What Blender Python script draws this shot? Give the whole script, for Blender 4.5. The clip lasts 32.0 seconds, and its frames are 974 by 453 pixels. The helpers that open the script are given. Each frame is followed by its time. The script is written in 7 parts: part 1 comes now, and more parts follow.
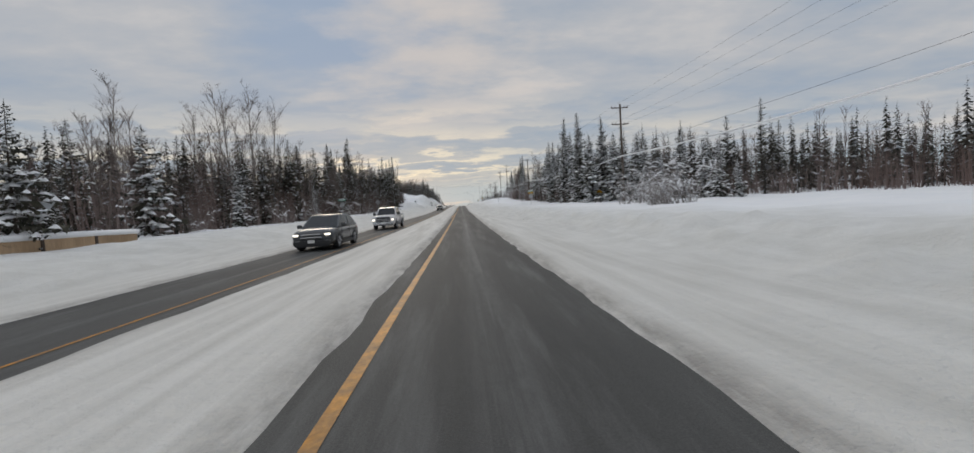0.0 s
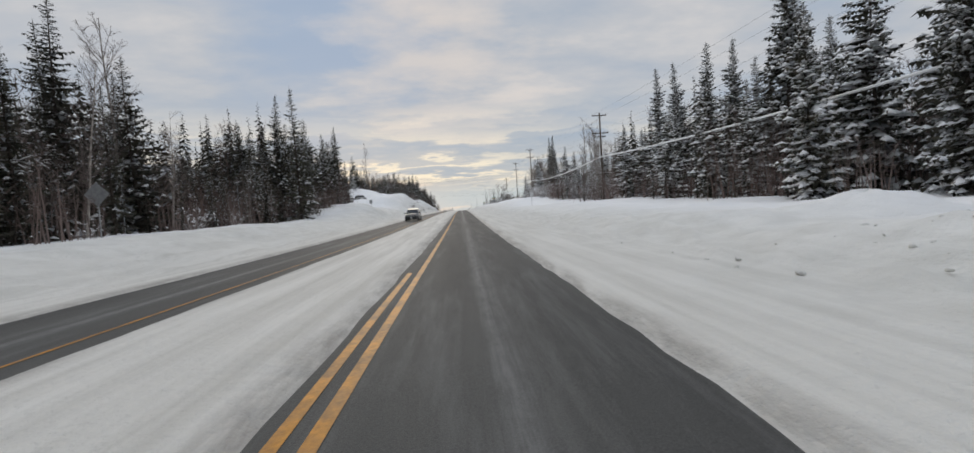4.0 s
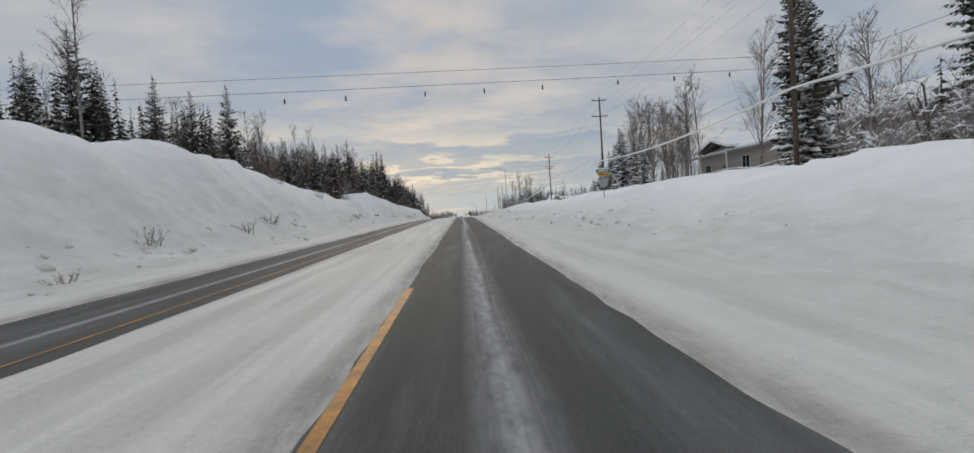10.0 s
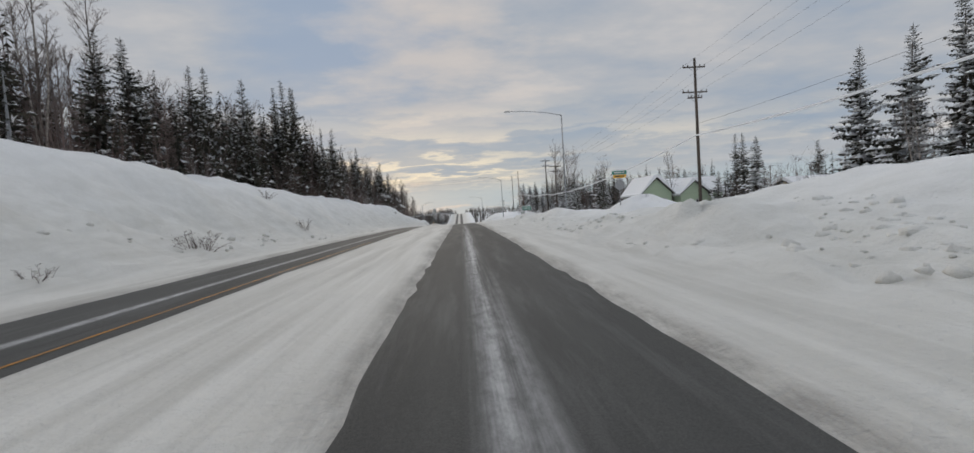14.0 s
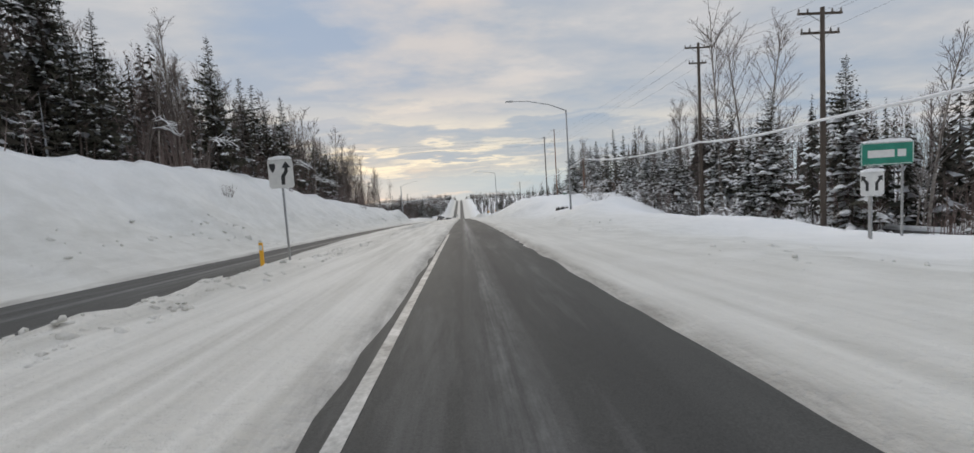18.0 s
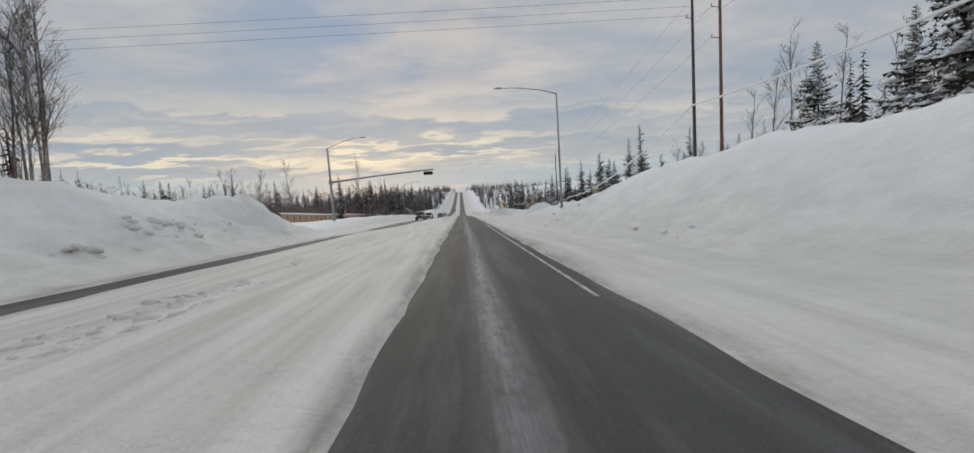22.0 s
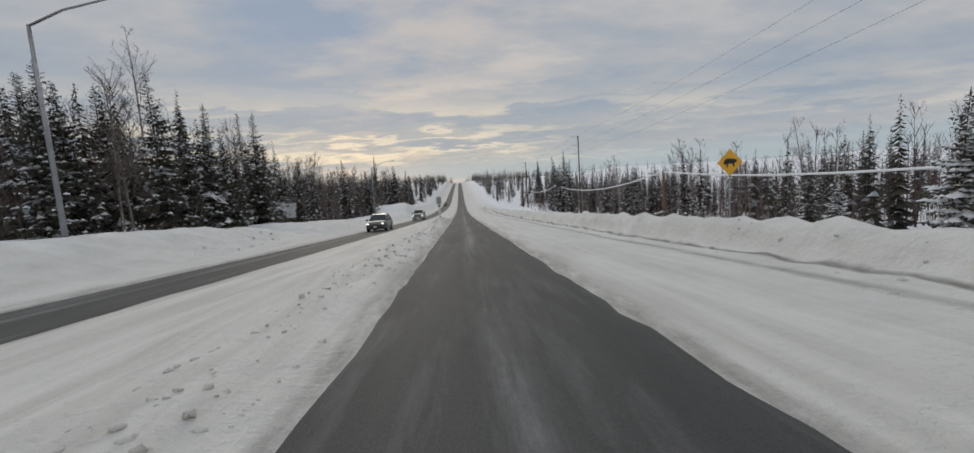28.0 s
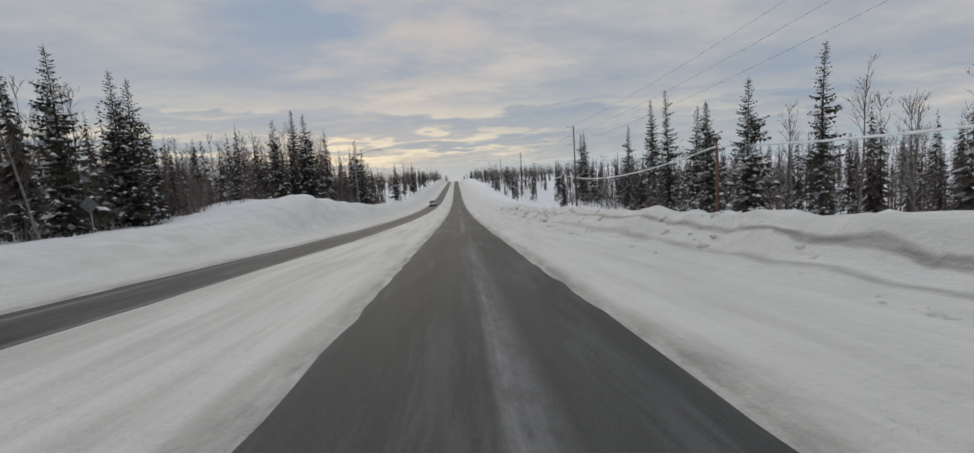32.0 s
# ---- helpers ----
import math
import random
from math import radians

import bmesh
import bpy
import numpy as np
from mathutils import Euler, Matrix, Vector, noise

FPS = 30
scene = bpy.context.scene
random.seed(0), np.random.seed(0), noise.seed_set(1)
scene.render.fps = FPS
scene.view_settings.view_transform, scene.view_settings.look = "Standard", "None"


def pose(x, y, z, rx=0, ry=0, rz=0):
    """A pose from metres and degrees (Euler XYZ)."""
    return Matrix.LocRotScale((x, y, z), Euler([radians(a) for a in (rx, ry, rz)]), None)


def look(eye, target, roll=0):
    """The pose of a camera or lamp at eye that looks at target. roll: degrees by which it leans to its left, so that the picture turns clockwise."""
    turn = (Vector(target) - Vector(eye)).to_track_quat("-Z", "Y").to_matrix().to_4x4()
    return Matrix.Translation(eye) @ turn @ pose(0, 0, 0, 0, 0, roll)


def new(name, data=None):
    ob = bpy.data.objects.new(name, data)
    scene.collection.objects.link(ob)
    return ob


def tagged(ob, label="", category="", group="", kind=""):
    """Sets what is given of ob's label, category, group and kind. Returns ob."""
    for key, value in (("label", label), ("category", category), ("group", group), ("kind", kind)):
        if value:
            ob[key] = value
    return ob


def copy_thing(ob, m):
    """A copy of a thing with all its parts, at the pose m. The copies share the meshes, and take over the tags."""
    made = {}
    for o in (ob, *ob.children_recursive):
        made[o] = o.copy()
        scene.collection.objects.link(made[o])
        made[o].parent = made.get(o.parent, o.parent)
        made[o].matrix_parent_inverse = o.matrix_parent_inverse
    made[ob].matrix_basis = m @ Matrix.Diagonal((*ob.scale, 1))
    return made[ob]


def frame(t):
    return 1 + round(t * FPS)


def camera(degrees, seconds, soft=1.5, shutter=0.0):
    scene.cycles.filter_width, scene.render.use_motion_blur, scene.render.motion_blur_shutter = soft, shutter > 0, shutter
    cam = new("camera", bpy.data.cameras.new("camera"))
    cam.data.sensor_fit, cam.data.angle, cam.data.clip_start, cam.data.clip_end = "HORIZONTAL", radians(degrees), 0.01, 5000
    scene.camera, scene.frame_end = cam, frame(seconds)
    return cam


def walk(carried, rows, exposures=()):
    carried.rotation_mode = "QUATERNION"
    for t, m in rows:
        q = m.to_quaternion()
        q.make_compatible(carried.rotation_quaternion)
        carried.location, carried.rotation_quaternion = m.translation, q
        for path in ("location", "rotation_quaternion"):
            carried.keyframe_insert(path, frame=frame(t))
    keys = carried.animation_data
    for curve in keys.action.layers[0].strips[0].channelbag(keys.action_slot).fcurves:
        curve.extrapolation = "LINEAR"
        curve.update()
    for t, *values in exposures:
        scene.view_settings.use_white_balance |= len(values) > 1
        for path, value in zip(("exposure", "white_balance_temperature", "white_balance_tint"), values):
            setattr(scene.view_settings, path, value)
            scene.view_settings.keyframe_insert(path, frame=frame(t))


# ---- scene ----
# ---- the road's line: it runs along +y, and rises and falls by these slopes ----
SPEED, EYE = 18.0, 1.5
SLOPE_Y = [-80, 0, 27, 54, 81, 108, 135, 162, 189, 216, 243, 270, 297, 324, 351, 378, 405, 432, 459, 486, 513, 540, 567, 594,
           620, 660, 700, 760, 900, 1020, 1060, 1100, 3000]
SLOPE_DEG = [0.0, 0.0, .4, .7, .65, 1.21, 1.40, 1.02, .89, .97, .66, .13, -.66, -1.41, -1.7, -2.3, -2.42, -2.28, -2.65, -2.93, -3.30, -3.22, -3.02,
             -2.6, -1.9, -.7, .8, 2.4, 2.6, 2.2, .5, -.8, -.2]
GRID_Y = np.arange(-80.0, 3000.5, 1.0)
GRID_S = np.interp(GRID_Y, SLOPE_Y, SLOPE_DEG)
GRID_Z = np.concatenate([[0.0], np.cumsum(np.tan(np.radians((GRID_S[1:] + GRID_S[:-1]) / 2)))])
GRID_Z -= np.interp(0, GRID_Y, GRID_Z)


def road_z(y):
    return np.interp(y, GRID_Y, GRID_Z)


def road_slope(y):
    return float(np.interp(y, GRID_Y, GRID_S))


# ---- camera ----
cam = camera(101.1, 32.0)
YAW_T = [0, 26, 29, 32]
YAW = [-3.7, -3.7, -3.9, -4.3]
PATH = []
for i in range(65):
    t = i * 0.5
    y = SPEED * t
    PATH.append((t, pose(0, y, float(road_z(y)) + EYE, 90 - 2.7 + road_slope(y), 3.75, float(np.interp(t, YAW_T, YAW)))))
# the clip's camera opens up a little twice
walk(cam, PATH, [(0, .03), (1, .18), (8, .22), (9, .03), (17, .02), (18, .22), (20, .2), (21, .02), (26, 0.0), (28, -.06), (32, -.06)])

# ---- sky and sun ----
SUN_AZ, SUN_EL = radians(-14), radians(5)
world = bpy.data.worlds.new("winter_sky")
scene.world = world
world.use_nodes = True


def math_node(tree, op, a, b=None, clamp=False):
    n = tree.nodes.new("ShaderNodeMath")
    n.operation, n.use_clamp = op, clamp
    for i, s in enumerate((a, b)):
        if s is None:
            continue
        if isinstance(s, (int, float)):
            n.inputs[i].default_value = s
        else:
            tree.links.new(s, n.inputs[i])
    return n.outputs[0]


def ramp(tree, fac, stops):
    n = tree.nodes.new("ShaderNodeValToRGB")
    while len(n.color_ramp.elements) < len(stops):
        n.color_ramp.elements.new(0.5)
    for e, (p, c) in zip(n.color_ramp.elements, stops):
        e.position = p
        e.color = (*c, 1) if isinstance(c, tuple) else (c, c, c, 1)
    tree.links.new(fac, n.inputs[0])
    return n.outputs[0]


def mix(tree, fac, a, b):
    n = tree.nodes.new("ShaderNodeMix")
    n.data_type = "RGBA"
    for i, s in ((0, fac), (6, a), (7, b)):
        if isinstance(s, (int, float)):
            n.inputs[i].default_value = s
        elif isinstance(s, tuple):
            n.inputs[i].default_value = (*s, 1)
        else:
            tree.links.new(s, n.inputs[i])
    return n.outputs[2]


def noise_tex(tree, vec, scale, detail=4.0, rough=0.55, stretch=None):
    if stretch:
        m = tree.nodes.new("ShaderNodeMapping")
        m.inputs["Scale"].default_value = stretch
        tree.links.new(vec, m.inputs[0])
        vec = m.outputs[0]
    n = tree.nodes.new("ShaderNodeTexNoise")
    n.inputs["Scale"].default_value, n.inputs["Detail"].default_value, n.inputs["Roughness"].default_value = scale, detail, rough
    tree.links.new(vec, n.inputs["Vector"])
    return n.outputs[0]


def build_sky():
    tr = world.node_tree
    tr.nodes.clear()
    out = tr.nodes.new("ShaderNodeOutputWorld")
    bg_sky, bg_cloud, add = tr.nodes.new("ShaderNodeBackground"), tr.nodes.new("ShaderNodeBackground"), tr.nodes.new("ShaderNodeMixShader")
    sky = tr.nodes.new("ShaderNodeTexSky")
    sky.sky_type, sky.sun_disc, sky.sun_elevation, sky.sun_rotation = "NISHITA", False, SUN_EL, SUN_AZ
    bg_sky.inputs[1].default_value = 0.11
    tr.links.new(sky.outputs[0], bg_sky.inputs[0])
    co = tr.nodes.new("ShaderNodeTexCoord")
    sep = tr.nodes.new("ShaderNodeSeparateXYZ")
    tr.links.new(co.outputs["Generated"], sep.inputs[0])
    x, y, z = sep.outputs
    up = math_node(tr, "MAXIMUM", z, 0.0)
    # a flat sheet of high cloud seen from below: broad masses and a finer mottling, drawn together towards the rim
    lift = math_node(tr, "ADD", up, 0.13)
    sheet = tr.nodes.new("ShaderNodeCombineXYZ")
    tr.links.new(math_node(tr, "DIVIDE", x, lift), sheet.inputs[0])
    tr.links.new(math_node(tr, "DIVIDE", y, lift), sheet.inputs[1])
    wide = noise_tex(tr, sheet.outputs[0], 0.62, 4, 0.5, (0.8, 1.0, 1.0))
    fine = noise_tex(tr, sheet.outputs[0], 2.1, 7, 0.58, (0.75, 1.15, 1.0))
    body = math_node(tr, "ADD", math_node(tr, "MULTIPLY", wide, 0.55), math_node(tr, "MULTIPLY", fine, 0.45))
    lit = ramp(tr, body, [(0.36, (0.29, 0.36, 0.47)), (0.45, (0.365, 0.405, 0.465)), (0.53, (0.44, 0.455, 0.485)), (0.64, (0.59, 0.565, 0.55))])
    # a thinner place where the blue shows through, ragged at its edge
    gap = tr.nodes.new("ShaderNodeVectorMath")
    gap.operation = "DISTANCE"
    gap.inputs[1].default_value = (-0.27, 0.86, 0.43)
    tr.links.new(co.outputs["Generated"], gap.inputs[0])
    thin = math_node(tr, "ADD", gap.outputs["Value"], math_node(tr, "MULTIPLY", math_node(tr, "SUBTRACT", body, 0.5), 1.1))
    lit = mix(tr, ramp(tr, thin, [(0.03, 0.62), (0.27, 0.0)]), lit, (0.28, 0.365, 0.50))
    # a brighter, creamier place beside it
    glow = tr.nodes.new("ShaderNodeVectorMath")
    glow.operation = "DISTANCE"
    glow.inputs[1].default_value = (-0.03, 0.93, 0.36)
    tr.links.new(co.outputs["Generated"], glow.inputs[0])
    pale = math_node(tr, "SUBTRACT", glow.outputs["Value"], math_node(tr, "MULTIPLY", math_node(tr, "SUBTRACT", fine, 0.5), 0.9))
    lit = mix(tr, ramp(tr, pale, [(0.0, 0.62), (0.26, 0.0)]), lit, (0.60, 0.545, 0.51))
    # long streaks low over the horizon, warm on the sun's side
    band = tr.nodes.new("ShaderNodeCombineXYZ")
    tr.links.new(math_node(tr, "MULTIPLY", x, 0.9), band.inputs[0])
    tr.links.new(math_node(tr, "ADD", math_node(tr, "MULTIPLY", z, 19.0), math_node(tr, "MULTIPLY", fine, 2.2)), band.inputs[1])
    streak = noise_tex(tr, band.outputs[0], 1.35, 3, 0.5)
    warm_c = ramp(tr, streak, [(0.38, (0.325, 0.385, 0.45)), (0.49, (0.44, 0.455, 0.46)), (0.60, (0.86, 0.76, 0.58))])
    ahead = math_node(tr, "ADD", math_node(tr, "MULTIPLY", y, 0.95), math_node(tr, "MULTIPLY", x, -0.30))
    sunny = math_node(tr, "POWER", math_node(tr, "MAXIMUM", ahead, 0.0), 2.0)
    low = ramp(tr, up, [(0.0, 0.2), (0.05, 0.8), (0.085, 1.0), (0.14, 0.75), (0.20, 0.25), (0.28, 0.0)])
    col = mix(tr, math_node(tr, "MULTIPLY", sunny, low), lit, warm_c)
    # the clear strip under the cloud
    haze = ramp(tr, up, [(0.0, 0.9), (0.045, 0.75), (0.075, 0.0)])
    col = mix(tr, haze, col, (0.41, 0.49, 0.53))
    tr.links.new(col, bg_cloud.inputs[0])
    # as under any cloud cover, the zenith is brighter than the rim
    tr.links.new(math_node(tr, "ADD", math_node(tr, "MULTIPLY", ramp(tr, up, [(0.50, 0.0), (1.0, 1.0)]), 0.70), 1.03), bg_cloud.inputs[1])
    cover = ramp(tr, body, [(0.30, 0.88), (0.46, 0.97)])
    tr.links.new(cover, add.inputs[0])
    tr.links.new(bg_sky.outputs[0], add.inputs[1])
    tr.links.new(bg_cloud.outputs[0], add.inputs[2])
    tr.links.new(add.outputs[0], out.inputs[0])


build_sky()
sun = new("sun", bpy.data.lights.new("sun", "SUN"))
sun.data.energy, sun.data.angle, sun.data.color = 0.7, radians(25), (1.0, 0.86, 0.68)
sun.matrix_world = look((math.sin(SUN_AZ) * 100, math.cos(SUN_AZ) * 100, 30), (0, 0, 0))

# ---- materials ----


def material(name, base, rough=0.7, metal=0.0, grain=0.0, grain_scale=20.0, tint=None, tint_scale=2.0, bump=0.0, bump_scale=30.0, coat=0.0, per_object=0.0,
             stretch=None, spec=0.5):
    """A paint or stuff with two scales of variation and fine relief."""
    m = bpy.data.materials.new(name)
    m.use_nodes = True
    tr = m.node_tree
    b = tr.nodes["Principled BSDF"]
    b.inputs["Roughness"].default_value, b.inputs["Metallic"].default_value = rough, metal
    b.inputs["Coat Weight"].default_value = coat
    b.inputs["Specular IOR Level"].default_value = spec
    co = tr.nodes.new("ShaderNodeTexCoord").outputs["Object"]
    col = base
    if tint:
        f = ramp(tr, noise_tex(tr, co, tint_scale, 4, 0.6, stretch), [(0.38, 0.0), (0.66, 1.0)])
        col = mix(tr, f, base, tint)
    if grain:
        g = noise_tex(tr, co, grain_scale, 5, 0.65, stretch)
        dark = tuple(c * (1 - grain) for c in base)
        n = tr.nodes.new("ShaderNodeMix")
        n.data_type, n.blend_type = "RGBA", "MULTIPLY"
        n.inputs[0].default_value = 1.0
        lo = 1 - grain
        tr.links.new(ramp(tr, g, [(0.3, (lo, lo, lo)), (0.7, (1.0, 1.0, 1.0))]), n.inputs[7])
        if isinstance(col, tuple):
            n.inputs[6].default_value = (*col, 1)
        else:
            tr.links.new(col, n.inputs[6])
        col = n.outputs[2]
    if per_object:
        info = tr.nodes.new("ShaderNodeObjectInfo")
        h = tr.nodes.new("ShaderNodeHueSaturation")
        tr.links.new(math_node(tr, "ADD", math_node(tr, "MULTIPLY", info.outputs["Random"], 2 * per_object), 1 - per_object), h.inputs["Value"])
        if isinstance(col, tuple):
            h.inputs["Color"].default_value = (*col, 1)
        else:
            tr.links.new(col, h.inputs["Color"])
        col = h.outputs[0]
    if isinstance(col, tuple):
        b.inputs["Base Color"].default_value = (*col, 1)
    else:
        tr.links.new(col, b.inputs["Base Color"])
    if bump:
        bn = tr.nodes.new("ShaderNodeBump")
        bn.inputs["Strength"].default_value, bn.inputs["Distance"].default_value = 1.0, bump
        tr.links.new(noise_tex(tr, co, bump_scale, 5, 0.6, stretch), bn.inputs["Height"])
        tr.links.new(bn.outputs[0], b.inputs["Normal"])
    return m


def glowing(name, color, strength):
    m = bpy.data.materials.new(name)
    m.use_nodes = True
    b = m.node_tree.nodes["Principled BSDF"]
    b.inputs["Base Color"].default_value = (*color, 1)
    b.inputs["Emission Color"].default_value = (*color, 1)
    b.inputs["Emission Strength"].default_value = strength
    return m


M_SNOW_SOFT = material("soft_snow", (0.89, 0.90, 0.915), 0.75, bump=0.02, bump_scale=9, grain=0.06, grain_scale=3)


def foliage(name, base, tint, dust, scale, per_object=0.0):
    """Needles whose sprays differ one by one, some of them dusted with snow."""
    m = material(name, base, 0.8, tint=tint, tint_scale=scale, grain=.4, grain_scale=scale * 9, per_object=per_object, spec=.2)
    tr = m.node_tree
    b = tr.nodes["Principled BSDF"]
    old = b.inputs["Base Color"].links[0].from_socket
    island = tr.nodes.new("ShaderNodeNewGeometry").outputs["Random Per Island"]
    vary = ramp(tr, island, [(0.0, (0.65, 0.65, 0.65)), (1.0, (1.45, 1.42, 1.30))])
    n = tr.nodes.new("ShaderNodeMix")
    n.data_type, n.blend_type = "RGBA", "MULTIPLY"
    n.inputs[0].default_value = 1.0
    tr.links.new(old, n.inputs[6])
    tr.links.new(vary, n.inputs[7])
    some = math_node(tr, "GREATER_THAN", island, 1.0 - dust)
    tr.links.new(mix(tr, some, n.outputs[2], (0.50, 0.52, 0.55)), b.inputs["Base Color"])
    return m


M_NEEDLE = foliage("spruce_needles", (0.080, 0.084, 0.068), (0.135, 0.124, 0.104), 0.11, 0.9, .25)
M_TRUNK = material("spruce_bark", (0.075, 0.058, 0.046), 0.9, grain=0.5, grain_scale=14, bump=0.02, bump_scale=18)
M_BIRCH = material("birch_bark", (0.43, 0.39, 0.35), 0.8, tint=(0.17, 0.14, 0.125), tint_scale=3.5, grain=0.35, grain_scale=11, per_object=0.3)
M_TWIG = material("bare_twigs", (0.12, 0.095, 0.085), 0.85, tint=(0.20, 0.17, 0.155), tint_scale=1.2, per_object=0.25)
M_POLE = material("weathered_pole", (0.13, 0.10, 0.078), 0.85, tint=(0.06, 0.05, 0.042), tint_scale=1.5, grain=0.45, grain_scale=25, bump=0.006, bump_scale=30, stretch=(1, 1, 0.08))
M_POLE_NEW = material("red_brown_pole", (0.26, 0.125, 0.07), 0.8, tint=(0.13, 0.07, 0.045), tint_scale=1.2, grain=0.4, grain_scale=22, bump=0.006, bump_scale=30, stretch=(1, 1, 0.08))
M_STEEL = material("galvanised_steel", (0.42, 0.43, 0.44), 0.45, 0.75, tint=(0.30, 0.31, 0.32), tint_scale=2.0, grain=0.2, grain_scale=16)
M_CABLE = material("black_cable", (0.03, 0.03, 0.032), 0.6)
M_INSUL = material("grey_insulator", (0.22, 0.21, 0.20), 0.35)
M_GREEN = material("sign_green", (0.012, 0.19, 0.13), 0.4, tint=(0.02, 0.24, 0.17), tint_scale=3)
M_WHITE = material("sign_white", (0.72, 0.72, 0.70), 0.45, tint=(0.62, 0.62, 0.61), tint_scale=4)
M_BLACK = material("sign_black", (0.02, 0.02, 0.02), 0.5)
M_BACK = material("bare_aluminium", (0.40, 0.41, 0.41), 0.45, 0.6, tint=(0.30, 0.30, 0.31), tint_scale=5)
M_PLASTIC = material("black_plastic", (0.022, 0.022, 0.023), 0.42, bump=0.0006, bump_scale=400)


def snow_ground():
    m = material("trodden_snow", (0.80, 0.81, 0.83), 0.8)
    tr = m.node_tree
    b = tr.nodes["Principled BSDF"]
    geo = tr.nodes.new("ShaderNodeNewGeometry")
    sep = tr.nodes.new("ShaderNodeSeparateXYZ")
    tr.links.new(geo.outputs["Position"], sep.inputs[0])
    pos = geo.outputs["Position"]
    # driven-over snow on the roadway is greyer and sandy; the drifts beyond it are clean
    ax = math_node(tr, "ABSOLUTE", math_node(tr, "ADD", sep.outputs[0], 3.2))
    wob = math_node(tr, "MULTIPLY", noise_tex(tr, pos, 0.25, 3, 0.6), 5.0)
    near = ramp(tr, math_node(tr, "DIVIDE", math_node(tr, "ADD", ax, wob), 20.0), [(0.36, 1.0), (0.70, 0.0)])
    streaks = noise_tex(tr, pos, 2.2, 5, 0.6, (1.0, 0.05, 1.0))
    dirt = ramp(tr, streaks, [(0.35, (0.54, 0.525, 0.485)), (0.62, (0.70, 0.685, 0.645))])
    blot = ramp(tr, noise_tex(tr, pos, 0.9, 6, 0.65), [(0.38, (0.61, 0.61, 0.58)), (0.64, (0.74, 0.74, 0.715))])
    col = mix(tr, near, blot, dirt)
    clean = ramp(tr, noise_tex(tr, pos, 0.35, 5, 0.6), [(0.35, (0.86, 0.875, 0.89)), (0.65, (0.92, 0.925, 0.93))])
    far = ramp(tr, math_node(tr, "DIVIDE", ax, 30.0), [(0.35, 0.0), (0.60, 1.0)])
    col = mix(tr, far, col, clean)
    # grey slush and sand along the edges of the bare lanes
    slush = tr.nodes.new("ShaderNodeAttribute")
    slush.attribute_name = "slush"
    wet = math_node(tr, "MULTIPLY", slush.outputs["Fac"], ramp(tr, noise_tex(tr, pos, 3.0, 6, 0.7, (1.0, 0.25, 1.0)), [(0.34, 0.15), (0.60, 0.85)]))
    col = mix(tr, wet, col, (0.27, 0.255, 0.235))
    # two thin dark lines along the cut edge of the verge on the long descent
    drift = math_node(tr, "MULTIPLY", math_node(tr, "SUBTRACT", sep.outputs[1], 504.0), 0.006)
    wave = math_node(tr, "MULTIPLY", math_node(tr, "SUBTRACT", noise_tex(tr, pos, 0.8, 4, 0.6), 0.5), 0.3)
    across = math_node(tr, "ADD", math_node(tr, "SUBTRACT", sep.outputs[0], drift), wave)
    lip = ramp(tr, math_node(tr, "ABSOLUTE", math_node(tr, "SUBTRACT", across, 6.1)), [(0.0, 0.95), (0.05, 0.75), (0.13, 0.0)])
    inner_line = ramp(tr, math_node(tr, "ABSOLUTE", math_node(tr, "SUBTRACT", across, 5.35)), [(0.0, 0.6), (0.10, 0.4), (0.22, 0.0)])
    cut = math_node(tr, "MAXIMUM", lip, inner_line)
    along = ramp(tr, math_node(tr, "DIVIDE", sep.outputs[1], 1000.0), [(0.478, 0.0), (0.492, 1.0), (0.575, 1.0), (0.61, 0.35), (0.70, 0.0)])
    verge_lines = math_node(tr, "MULTIPLY", math_node(tr, "MULTIPLY", cut, along), ramp(tr, noise_tex(tr, pos, 2.6, 5, 0.65, (1, 0.3, 1)), [(0.34, 0.4), (0.55, 1.0)]))
    col = mix(tr, verge_lines, col, (0.17, 0.16, 0.145))
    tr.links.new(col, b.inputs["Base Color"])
    bn = tr.nodes.new("ShaderNodeBump")
    bn.inputs["Distance"].default_value = 0.11
    h = math_node(tr, "ADD", math_node(tr, "MULTIPLY", noise_tex(tr, pos, 1.3, 6, 0.65), 1.0), math_node(tr, "MULTIPLY", noise_tex(tr, pos, 9.0, 4, 0.6), 0.3))
    tr.links.new(h, bn.inputs["Height"])
    tr.links.new(bn.outputs[0], b.inputs["Normal"])
    return m


